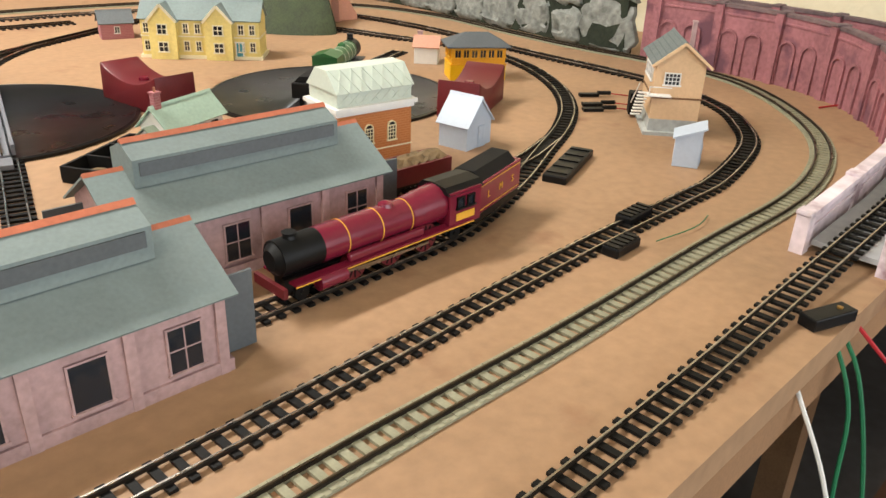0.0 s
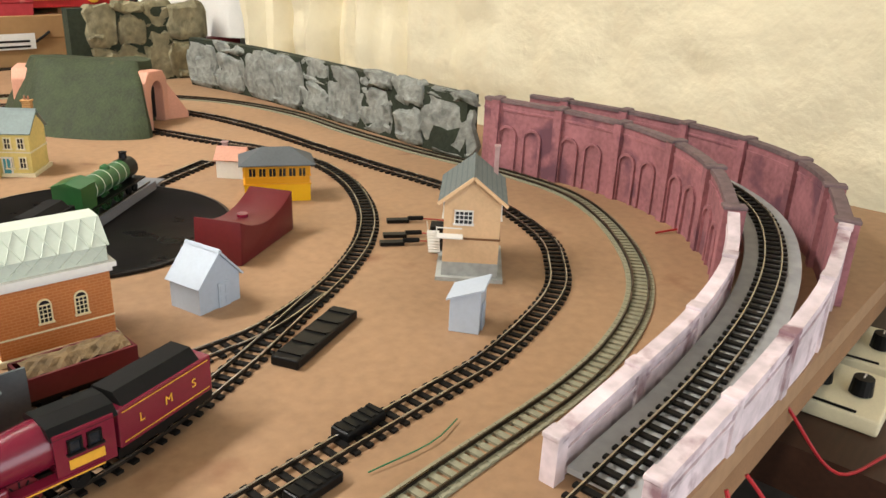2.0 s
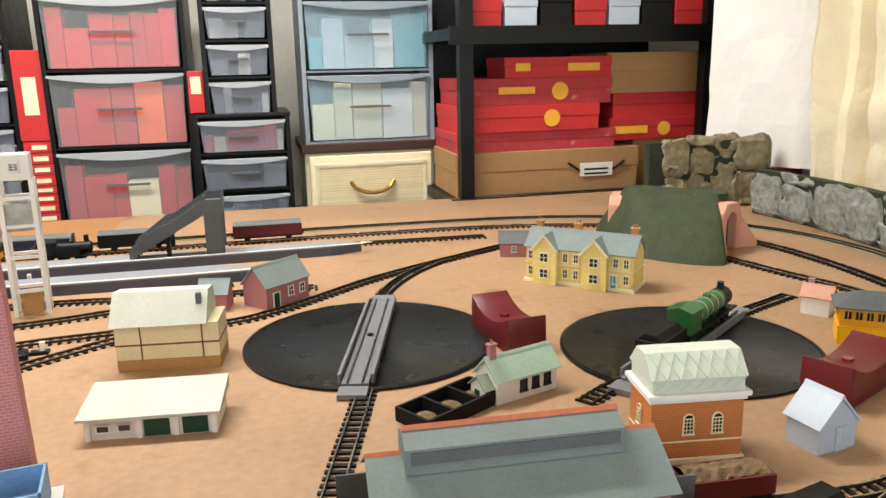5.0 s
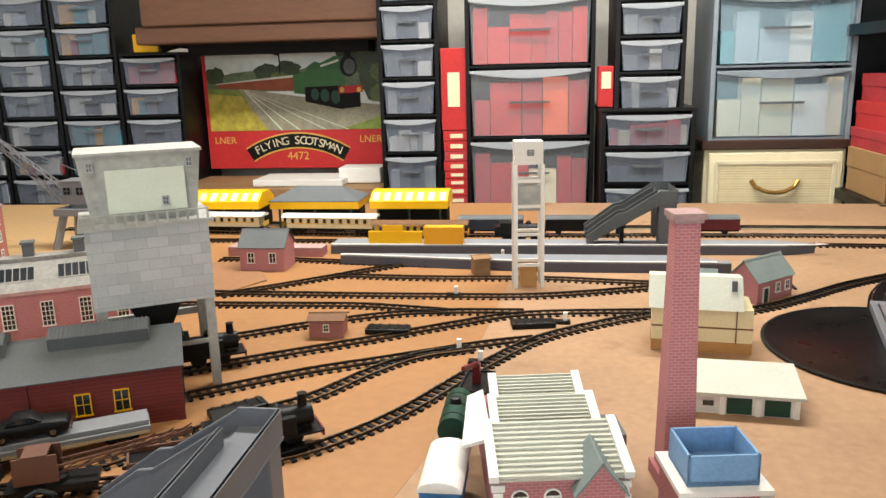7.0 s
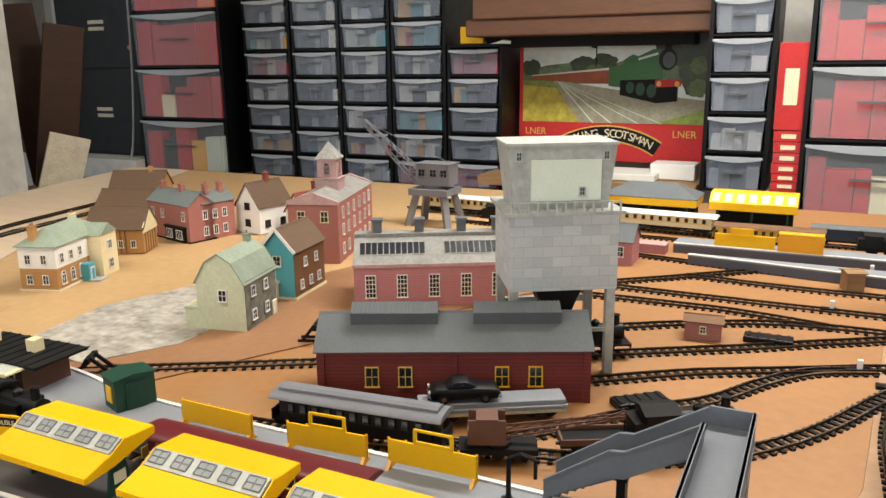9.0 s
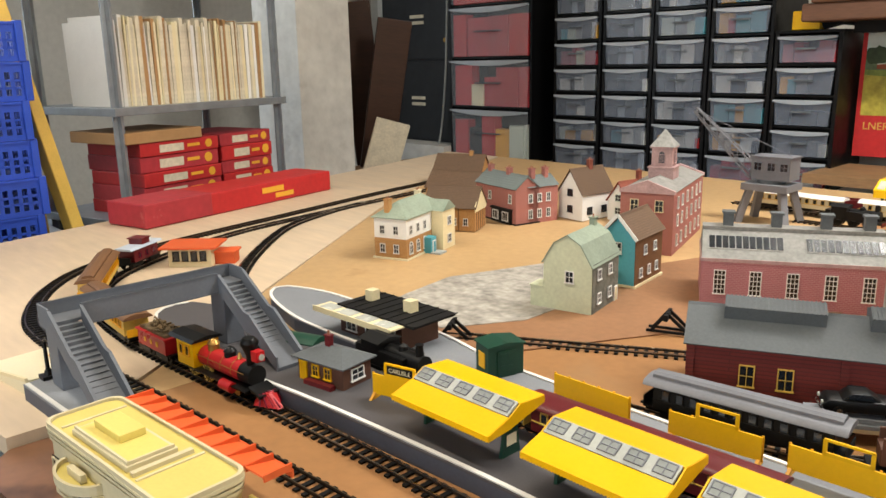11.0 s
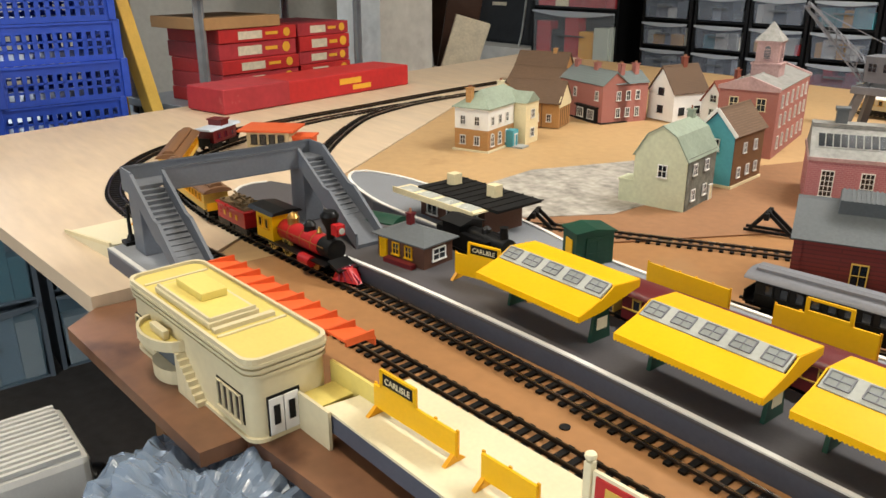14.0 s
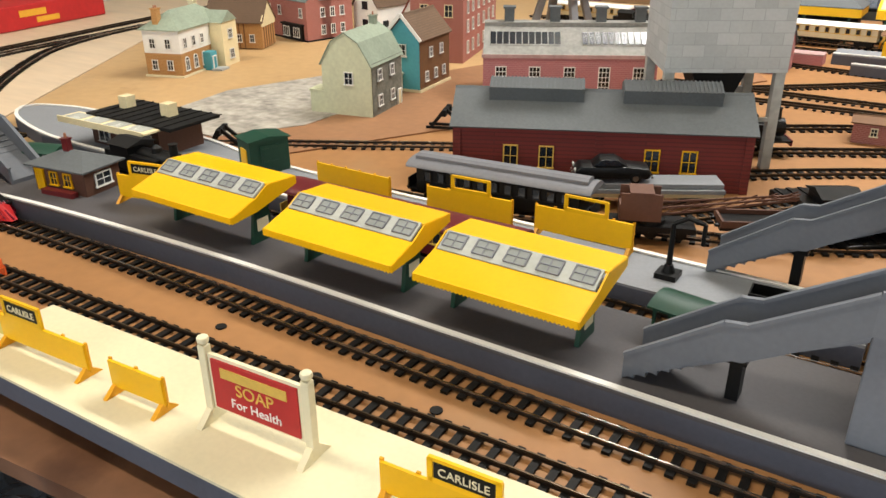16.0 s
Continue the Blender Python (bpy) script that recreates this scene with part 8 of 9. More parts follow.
# ---- small lineside things ----
def point_motor(x, y, rot, label="black point motor beside the rails", L=0.075):
    t = thing("point_motor", label, "point motor", x, y, 0.0, rot)
    part("case", Geo().box(0, 0, 0, L, min(0.024, L * 0.42), 0.008), BLACK, t, bevel=0.0015)
    for i in range(5):
        part("rib", Geo().box(-L / 2 + L * (i + 0.5) / 5, 0, 0.008, 0.004, min(0.020, L * 0.34), 0.0012), BLACK, t)


point_motor(0.622, 0.515, 20, "flat black point motor with ribbed lid", 0.10)
point_motor(0.497, 0.372, 3, L=0.036)
point_motor(0.560, 0.400, 3, L=0.038)
for x, y, r in ((-0.205, 1.085, 10), (-0.44, 0.70, 40), (-0.51, 0.79, 40), (-0.40, 1.05, 0)):
    point_motor(x, y, r, L=0.06)


def clips(x, y, rot):
    t = thing("track_clip", "black spring wire clip beside the track", "track clip", x, y, 0.0, rot, "track clips")
    part("base", Geo().box(0, 0, 0.0005, 0.026, 0.009, 0.004), BLACK, t)
    part("spring", Geo().cyl((0.012, 0, 0.005), (0.030, 0, 0.005), 0.0028, n=8), SOOT, t)
    part("wire", Geo().tube([(0.030, 0, 0.004), (0.046, 0.004, 0.0015), (0.062, -0.004, 0.0012)], 0.0008), WIRERED, t)


for x, y in ((0.880, 0.672), (0.842, 0.640), (0.822, 0.625)):
    clips(x, y, -38)


def wire(label, pts, material, r=0.0013):
    return solid("cable", Geo().tube(glide(pts, 0.012), r), material, label, "cable", smooth=True)


wire("red wire lying behind the grey track", [(1.075, 0.44, 0.002), (1.11, 0.42, 0.004), (1.13, 0.39, 0.003), (1.155, 0.375, 0.002)], WIRERED)
wire("green wire beside the track", [(0.53, 0.36, 0.002), (0.58, 0.352, 0.003), (0.62, 0.36, 0.002)], WIREGREEN, 0.0005)


def lever(x, y):
    t = thing("point_lever", "white point indicator lamp on a black base", "point lever", x, y, 0.0)
    part("base", Geo().box(0, 0, 0, 0.022, 0.012, 0.004), BLACK, t)
    part("lamp", Geo().box(0.004, 0, 0.004, 0.006, 0.006, 0.012), WHITE, t, bevel=0.0008)


for x, y in ((-0.33, 1.225), (-0.30, 0.985), (-0.27, 0.945), (-0.165, 1.10), (-0.08, 1.405), (-0.27, 1.47)):
    lever(x, y)
for x, y in ((-0.773 + 0.07, 0.300), (-0.62, 0.312), (-0.80, 0.31)):
    solid("screw_hole", Geo().cyl((x, y, 0.0004), (x, y, 0.0012), 0.004, n=12), SOOT, "dark screw hole in the baseboard", "hole")

# ---- storage along the walls ----
def drawer_unit(name, label, x0, x1, y, z0, heights, frame_m, front_m, contents, depth=0.26, face_gap=0.012, rot=0):
    """Stacked drawers with see-through fronts and things inside; front at y, facing -y."""
    t = thing(name, label, "drawer unit", (x0 + x1) / 2, y, z0, rot)
    w = x1 - x0
    H = sum(heights)
    part("side_panel", Geo().box(-w / 2 + 0.006, depth / 2, 0, 0.012, depth, H), frame_m, t)
    part("side_panel", Geo().box(w / 2 - 0.006, depth / 2, 0, 0.012, depth, H), frame_m, t)
    part("back_panel", Geo().box(0, depth - 0.004, 0, w, 0.008, H), frame_m, t)
    part("top", Geo().box(0, depth / 2, H, w + 0.006, depth, 0.010), frame_m, t, bevel=0.002)
    rnd = random.Random(label + str(x0))
    z = 0.0
    for k, h in enumerate(heights):
        part("shelf", Geo().box(0, depth / 2, z, w - 0.02, depth - 0.01, 0.006), frame_m, t)
        iw = w - 0.030
        d = part("drawer", Geo().prism([(-iw / 2 + 0.006, z + 0.010), (iw / 2 - 0.006, z + 0.010), (iw / 2, z + h - 0.012), (-iw / 2, z + h - 0.012)], "y", -0.006, -0.003), front_m, t, bevel=0.001)
        low = [(-iw / 2 - 0.003 + (iw + 0.006) * i / 8, z + h - 0.016 - 0.08 * h * math.sin(math.pi * i / 8)) for i in range(9)]
        # pale lip carries a painted highlight, except on the blue see-through drawers
        part("lip", Geo().prism(low + [(iw / 2 + 0.003, z + h - 0.008), (-iw / 2 - 0.003, z + h - 0.008)], "y", -0.018, -0.007), LIPGLINT if front_m is not BLUECLEAR else GREYFRAME, d, bevel=0.002)
        part("handle", Geo().box(0, -0.012, z + h * 0.50, iw * 0.34, 0.006, 0.006), DARKSLATE, d)
        u = -iw / 2 + 0.008
        pal = contents[k % len(contents)]
        while u < iw / 2 - 0.012:
            bw = rnd.uniform(0.10, 0.30) * iw
            bw = min(bw, iw / 2 - 0.006 - u)
            if bw < 0.01:
                break
            bh = rnd.uniform(0.5, 0.95) * (h - 0.03)
            part("content", Geo().box(u + bw / 2, rnd.uniform(0.028, 0.04), z + 0.010, bw * 0.96, 0.05, bh), rnd.choice(pal), d)
            u += bw
        z += h
    return t


DARKS = [SOOT, DARKSLATE, CABINET, GREYMETAL, CONCRETE, GREYPLASTIC, WHITE, SOOT]
MIXED = [SOOT, WHITE, GOLD, GREYMETAL, TEAL, CONCRETE, REDCARD, PALEGREEN]
REDS = [REDCARD, REDCARD2, REDCARD, REDCARD, ORANGE, REDCARD2]
REDW = [REDCARD, REDCARD2, REDCARD, CREAM, REDCARD2]
row = [0.1015] * 8
drawer_unit("drawer_tower", "wide black tower of clear drawers full of red boxes", -3.150, -2.650, 2.60, -0.106, [0.232, 0.222, 0.232, 0.23], BLACKPLAST, CLEAR, [MIXED, REDW, REDS, REDS])
cols = [(-2.530, -2.300, 8), (-2.290, -2.068, 8), (-2.062, -1.845, 8), (-1.838, -1.615, 8), (-1.608, -1.395, 5)]
for i, (a, b, n) in enumerate(cols):
    pals = [DARKS, MIXED, DARKS, DARKS, REDW if i == 0 else DARKS, MIXED, DARKS, DARKS]
    if i == 4:
        pals = [REDW, DARKS, DARKS, MIXED, REDW]
    if i == 3:
        pals = [REDW, [GOLD, SOOT, TEAL, WHITE], MIXED, DARKS, DARKS, MIXED, MIXED, DARKS]
    drawer_unit("drawer_tower", "black tower of smoky plastic drawers with small parts", a, b, 2.60, -0.10, row[:n], BLACKPLAST, SMOKE, pals)
solid("tape_box", Geo().box(-1.53, 2.68, 0.42, 0.09, 0.08, 0.06), YELLOW, "yellow box on top of the drawers", "box", bevel=0.003)
solid("black_bundle", Geo().tube([(-1.48, 2.66, 0.436), (-1.42, 2.66, 0.45), (-1.36, 2.70, 0.44)], 0.018), BLACKPLAST, "black bundle on top of the drawers", "tool")
drawer_unit("drawer_tower", "tall tower of dark and clear plastic drawers beside the sign", -0.690, -0.505, 2.45, -0.03, [0.115, 0.115, 0.112, 0.11, 0.11, 0.11], BLACKPLAST, SMOKE, [DARKS, [WHITE, WHITE, CONCRETE], DARKS, DARKS, DARKS, DARKS])
drawer_unit("drawer_tower", "wide dark tower of clear drawers stuffed with red boxes", -0.420, -0.045, 2.40, -0.075, [0.208, 0.208, 0.20, 0.20], BLACKPLAST, CLEAR, [REDW, REDS, REDS, REDS])
drawer_unit("drawer_tower", "narrow tower of black drawers", 0.000, 0.185, 2.27, 0.215, [0.10, 0.095, 0.095, 0.095], BLACKPLAST, SMOKE, [DARKS])
drawer_unit("drawer_tower", "low black drawer stack with pale labels", -0.035, 0.215, 2.25, -0.085, [0.10, 0.10, 0.10], BLACKPLAST, SMOKE, [DARKS, DARKS, REDW])
drawer_unit("drawer_tower", "grey blue see-through drawers holding boxed models", 0.258, 0.628, 2.30, 0.130, [0.195, 0.195, 0.19], GREYFRAME, BLUECLEAR, [[WHITE, GREYPLASTIC, TEAL, CREAM], [WHITE, TEAL, GREYPLASTIC], [WHITE, TEAL]])
rnd = random.Random(11)
z = -0.066
while z < 0.16:
    h = rnd.uniform(0.022, 0.036)
    b = solid("small_red_box", Geo().box(-0.452, 2.46, z, 0.075 + rnd.uniform(-0.006, 0.006), 0.10, h - 0.002), rnd.choice((REDCARD, REDCARD, GOLD, REDCARD2)), "small red and yellow card box in a stack", "box", group="stack of small card boxes")
    part("label", Geo().box(-0.452, 2.409, z + h * 0.25, 0.038, 0.001, h * 0.4), CREAM, b)
    z += h
t = thing("tall_red_box", "tall red card box with a pale label", "box", -0.457, 2.46, z)
part("carton", Geo().box(0, 0, 0, 0.075, 0.10, 0.24), REDCARD, t, bevel=0.002)
part("label", Geo().box(0, -0.0508, 0.07, 0.036, 0.001, 0.10), CREAM, t)
t = thing("small_red_box", "small red box with a pale label between the drawers", "box", -0.022, 2.32, 0.228)
part("carton", Geo().box(0, 0, 0, 0.04, 0.08, 0.11), REDCARD, t, bevel=0.002)
part("label", Geo().box(0, -0.0408, 0.05, 0.026, 0.001, 0.045), CREAM, t)


def cream_drawer():
    t = thing("drawer_chest", "cream moulded drawer chest with cane front and dark top", "drawer chest", 0.440, 2.30, -0.092)
    part("carcass", Geo().box(0, 0.15, 0, 0.376, 0.28, 0.196), CREAM, t, bevel=0.004)
    part("top", Geo().box(0, 0.145, 0.196, 0.392, 0.30, 0.026), DARKWOOD, t, bevel=0.003)
    f = part("drawer_front", Geo().box(0, 0.004, 0.008, 0.352, 0.016, 0.180), CREAM, t, bevel=0.003)
    rim = Geo()
    for s in (-1, 1):
        rim.box(s * 0.155, -0.006, 0.030, 0.010, 0.006, 0.136)
    rim.box(0, -0.006, 0.030, 0.310, 0.006, 0.010).box(0, -0.006, 0.156, 0.310, 0.006, 0.010)
    part("moulding", rim, CREAM, f, bevel=0.001)
    for i in range(16):
        part("cane_row", Geo().box(0, -0.0045, 0.044 + 0.0070 * i, 0.296, 0.002, 0.0034), CREAMWALL, f)
    part("handle", Geo().tube([(-0.062, -0.008, 0.112), (-0.050, -0.016, 0.094), (-0.025, -0.020, 0.082), (0, -0.021, 0.079), (0.025, -0.020, 0.082), (0.050, -0.016, 0.094), (0.062, -0.008, 0.112)], 0.0055, 8), BRASS, f, "dark bronze bail handle", smooth=True)


cream_drawer()


def rack():
    t = thing("shelf_rack", "black metal shelf rack with plastic shelves", "shelf rack", 0.98, 2.0, 0.0)
    for x in (-0.335, 0.345):
        for y in (0.02, 0.40):
            part("upright", Geo().box(x, y, -0.8, 0.035, 0.035, 2.0), BLACKPLAST, t)
    for z in (-0.030, 0.400, 0.80):
        part("shelf", Geo().box(0, 0.21, z, 0.76, 0.42, 0.028), BLACKPLAST, t)
        part("shelf_edge", Geo().box(0, 0.0, z - 0.012, 0.76, 0.016, 0.044), BLACKPLAST, t)
    # dark sheet across the back of the rack
    part("back_cloth", Geo().box(0, 0.44, -0.8, 0.76, 0.01, 2.0), CABINET, t)


rack()


def carton(name, label, x0, x1, y, z0, z1, material, disc=None, d=0.24, bars=()):
    t = thing(name, label, "box", (x0 + x1) / 2, y, z0)
    part("carton", Geo().box(0, d / 2, 0, x1 - x0, d, z1 - z0), material, t, bevel=0.002)
    part("lid", Geo().box(0, d / 2, (z1 - z0) * 0.55, x1 - x0 + 0.004, d + 0.004, (z1 - z0) * 0.46), material, t, bevel=0.002)
    if disc is not None:
        part("printed_disc", Geo().cyl((disc, -0.0032, (z1 - z0) * 0.5), (disc, -0.0022, (z1 - z0) * 0.5), min(0.024, (z1 - z0) * 0.33), n=24), GOLD, t)
    for u, z, w, h, m in bars:
        part("print_bar", Geo().box(u, -0.003, z, w, 0.001, h), m, t)
    return t


t = carton("brown_carton", "brown cardboard carton with a paper label and rope", 0.622, 1.140, 2.04, -0.002, 0.112, CARDBOARD)
part("label", Geo().box(0.135, -0.0036, 0.040, 0.095, 0.001, 0.036), WHITE, t)
for u in (-1, 1):
    part("print_bar", Geo().box(0.135, -0.0044, 0.050 + u * 0.006, 0.070, 0.0006, 0.005), SOOT, t)
    part("rope", Geo().tube([(0.135 + u * 0.048, -0.004, 0.056), (0.135 + u * 0.070, -0.006, 0.070), (0.135 + u * 0.082, -0.004, 0.078)], 0.003), SOOT, t)
carton("red_box", "long flat red card box", 0.628, 1.075, 2.05, 0.112, 0.164, REDCARD2)
carton("red_box", "red card box with a yellow printed disc", 0.632, 1.022, 2.04, 0.164, 0.232, REDCARD, 0.06)
carton("red_box", "red card box with faded print and disc", 0.645, 1.060, 2.05, 0.232, 0.302, REDCARD2, 0.06, bars=((-0.06, 0.03, 0.10, 0.018, GOLD),))
carton("red_box", "small bright red box on the stack", 0.760, 1.058, 2.05, 0.302, 0.355, REDCARD, None, 0.16, ((-0.10, 0.018, 0.04, 0.02, GOLD), (0.07, 0.016, 0.09, 0.020, GOLD)))
carton("red_box", "red box with yellow print beside the stack", 1.066, 1.345, 2.06, 0.128, 0.186, REDCARD, 0.02, bars=((-0.08, 0.018, 0.10, 0.02, GOLD),))
carton("red_box", "bright red box beside the stack", 1.072, 1.340, 2.06, 0.186, 0.255, REDCARD)
carton("brown_carton", "crushed open brown cardboard box", 1.052, 1.335, 2.06, 0.255, 0.362, CARDBOARD)
carton("brown_carton", "plain cardboard box under the red boxes", 1.145, 1.34, 2.08, -0.002, 0.126, CARDBOARD)
for i in range(7):
    carton("red_box", "red and silver boxed model on the upper shelf", 0.66 + 0.095 * i, 0.745 + 0.095 * i, 2.03, 0.428, 0.50 + 0.02 * (i % 3), (REDCARD, GREYPLASTIC, SOOT)[i % 3], None, 0.10)


# tin railway sign with a painted landscape, and the beam above it
def tin_sign():
    t = thing("tin_sign", "red tin railway sign with a painted train landscape", "sign", -1.055, 2.75, 0.008)
    w, h = 0.660, 0.440
    part("plate", Geo().box(0, 0, 0, w, 0.006, h), REDCARD, t, bevel=0.002)

    def patch(name, poly, m, lift):
        return part(name, Geo().prism(poly, "y", -0.0034 - lift, -0.0030), m, t)

    def blob(cx, cz, rx, rz, seed, n=22):
        rn = random.Random(seed)
        return [(min(0.325, max(-0.315, cx + rx * k * math.cos(2 * math.pi * i / n))), min(0.430, cz + rz * k * math.sin(2 * math.pi * i / n))) for i in range(n) for k in (rn.uniform(0.82, 1.12),)]
    a, b, c, d = -0.315, 0.325, 0.135, 0.430
    sky_paint = mat("painted sky", "c2cbc6", 0.35, var=0.14, broad=9, fine=40)
    hills = mat("painted hills", "56664a", 0.4, var=0.4, fine=90)
    field = mat("painted field", "a89a3e", 0.4, var=0.35, fine=70)
    meadow = mat("painted meadow", "6f7d38", 0.4, var=0.35, fine=70)
    ballast = mat("painted ballast", "8b8672", 0.4, var=0.3, fine=110)
    trees = mat("painted tree", "2b3921", 0.4, var=0.5, fine=90)
    lighter = mat("painted foliage", "4c5c2c", 0.4, var=0.5, fine=110)
    teak = mat("painted teak", "7c3b20", 0.4, var=0.3)
    patch("painted_sky", [(a, c), (b, c), (b, d), (a, d)], sky_paint, 0.0004)
    patch("painted_hill", [(a, 0.27), (a, 0.315), (-0.22, 0.335), (-0.10, 0.345), (0.0, 0.335), (0.10, 0.36), (b, 0.37), (b, 0.27)], hills, 0.0008)
    for i, (x, z, rx, rz) in enumerate(((-0.09, 0.335, 0.05, 0.030), (-0.02, 0.340, 0.05, 0.034), (0.21, 0.385, 0.06, 0.060), (0.28, 0.38, 0.07, 0.075), (0.29, 0.30, 0.06, 0.065), (-0.285, 0.325, 0.035, 0.030))):
        patch("painted_tree", blob(x, z, rx, rz, i), trees, 0.0010 + 0.0001 * i)
    for i, (x, z, rx, rz) in enumerate(((0.30, 0.33, 0.03, 0.03), (0.25, 0.41, 0.035, 0.02), (0.30, 0.255, 0.04, 0.03), (-0.05, 0.325, 0.03, 0.012))):
        patch("painted_foliage", blob(x, z, rx, rz, 40 + i), lighter, 0.0017)
    patch("painted_meadow", [(a, 0.20), (-0.10, 0.225), (-0.17, 0.275), (a, 0.282)], meadow, 0.0018)
    patch("painted_field", [(a, c), (-0.10, c), (-0.155, 0.205), (-0.19, 0.255), (a, 0.265)], field, 0.0020)
    patch("painted_bank", [(-0.10, c), (b, c), (b, 0.215), (0.06, 0.245), (-0.20, 0.283), (-0.155, 0.205)], ballast, 0.0020)
    patch("painted_verge", [(0.16, c), (b, c), (b, 0.185)], meadow, 0.0022)
    for x0, x1 in ((-0.055, -0.062), (0.010, -0.02), (0.105, 0.035), (0.185, 0.085)):
        patch("painted_rail", [(x0, c), (x0 + 0.006, c), (-0.178 + x1 * 0.05, 0.276), (-0.180 + x1 * 0.05, 0.276)], PALEGREEN, 0.0024)
    patch("painted_carriage", [(-0.28, 0.284), (0.02, 0.268), (0.02, 0.318), (-0.28, 0.297)], teak, 0.0024)
    patch("painted_carriage_roof", [(-0.28, 0.297), (0.02, 0.318), (0.02, 0.326), (-0.28, 0.300)], PALEROOF, 0.0026)
    patch("painted_tender", [(0.0, 0.262), (0.06, 0.255), (0.06, 0.338), (0.0, 0.325)], GREEN, 0.0028)
    patch("painted_engine", [(0.05, 0.280), (0.185, 0.262), (0.185, 0.382), (0.15, 0.385), (0.10, 0.362), (0.08, 0.368), (0.05, 0.350)], GREEN, 0.0030)
    patch("painted_boiler_light", [(0.10, 0.348), (0.165, 0.366), (0.165, 0.374), (0.10, 0.355)], PALEGREEN, 0.0032)
    n = 20
    patch("painted_smokebox", [(0.198 + 0.030 * math.cos(2 * math.pi * i / n), 0.350 + 0.036 * math.sin(2 * math.pi * i / n)) for i in range(n)], BLACK, 0.0034)
    patch("painted_smokebox_door", [(0.202 + 0.021 * math.cos(2 * math.pi * i / n), 0.348 + 0.026 * math.sin(2 * math.pi * i / n)) for i in range(n)], DARKSLATE, 0.0036)
    patch("painted_chimney", [(0.188, 0.382), (0.208, 0.382), (0.211, 0.402), (0.185, 0.402)], BLACK, 0.0034)
    patch("painted_running_gear", [(0.04, 0.232), (0.165, 0.205), (0.235, 0.212), (0.235, 0.275), (0.16, 0.285), (0.04, 0.282)], SOOT, 0.0034)
    for x, z, rr in ((0.075, 0.257, 0.020), (0.110, 0.252, 0.022), (0.148, 0.246, 0.023)):
        patch("painted_wheel", [(x + rr * 0.7 * math.cos(2 * math.pi * i / n), z + rr * math.sin(2 * math.pi * i / n)) for i in range(n)], DARKGREEN, 0.0037)
    patch("painted_buffer_beam", [(0.160, 0.258), (0.245, 0.262), (0.245, 0.285), (0.160, 0.282)], REDCARD, 0.0038)
    for x in (0.172, 0.232):
        patch("painted_buffer", [(x + 0.008 * math.cos(2 * math.pi * i / n), 0.270 + 0.009 * math.sin(2 * math.pi * i / n)) for i in range(n)], STRAW, 0.0040)
    patch("painted_signal_post", [(-0.048, 0.33), (-0.044, 0.33), (-0.044, 0.405), (-0.048, 0.405)], SOOT, 0.0026)
    patch("painted_signal_arm", [(-0.065, 0.393), (-0.046, 0.390), (-0.046, 0.398), (-0.065, 0.401)], SOOT, 0.0028)

    # arched name plate
    def arch(r0, r1, lift, m, name):
        k = 20
        ang = [radians(122 - 64 * i / k) for i in range(k + 1)]
        poly = [(r1 * math.cos(q), -0.235 + r1 * math.sin(q)) for q in ang] + [(r0 * math.cos(q), -0.235 + r0 * math.sin(q)) for q in ang[::-1]]
        return part(name, Geo().prism(poly[::-1], "y", -0.0034 - lift, -0.0030), m, t)
    arch(0.305, 0.362, 0.0008, STRAW, "name_plate_rim")
    arch(0.310, 0.357, 0.0014, BLACK, "name_plate")
    text = "FLYING SCOTSMAN"
    for i, ch in enumerate(text):
        if ch != " ":
            q = 118 - 56 * (i + 0.5) / len(text)
            words(ch, 0.040, CREAM, t, pose(0.333 * math.cos(radians(q)), -0.0052, -0.235 + 0.333 * math.sin(radians(q)), 90, 0, 0) @ pose(0, 0, 0, 0, 0, q - 90))
    words("4472", 0.040, STRAW, t, pose(0, -0.0042, 0.043, 90, 0, 0))
    words("LNER", 0.034, STRAW, t, pose(-0.265, -0.0042, 0.100, 90, 0, 0))
    words("LNER", 0.034, STRAW, t, pose(0.265, -0.0042, 0.100, 90, 0, 0))


tin_sign()
t = thing("mantel_beam", "brown wooden mantel shelf above the tin sign", "shelf", -1.07, 2.52, 0.44)
part("beam", Geo().box(0, 0.12, 0, 0.86, 0.24, 0.055).box(0, 0.11, 0.055, 0.80, 0.24, 0.12), MANTEL, t, bevel=0.006)
part("under_strip", Geo().box(0, 0.17, -0.035, 0.62, 0.10, 0.035), SOOT, t)
slab("shelf_board", -1.42, -0.70, 2.44, 2.76, -0.05, -0.02, WOOD, "wooden ledge below the tin sign", "ledge")
solid("card_box", Geo().box(-0.98, 2.56, -0.018, 0.30, 0.16, 0.022), WHITE, "white card lid below the tin sign", "lid", bevel=0.003)
solid("card_box", Geo().box(-0.79, 2.60, -0.018, 0.14, 0.10, 0.05), WHITE, "white card box below the tin sign", "box", bevel=0.003)
slab("back_ledge", -2.6, -0.5, 2.07, 2.62, -0.13, -0.10, MANTEL, "brown wooden ledge in front of the drawers", "ledge")
slab("back_ledge_east", -0.49, 1.4, 2.08, 2.62, -0.13, -0.095, DARKWOOD, "dark bench behind the railway", "ledge")
solid("white_sheet", Geo().box(-1.78, 2.2, -0.098, 0.26, 0.14, 0.014), WHITE, "folded white sheet on the ledge", "sheet", bevel=0.003)

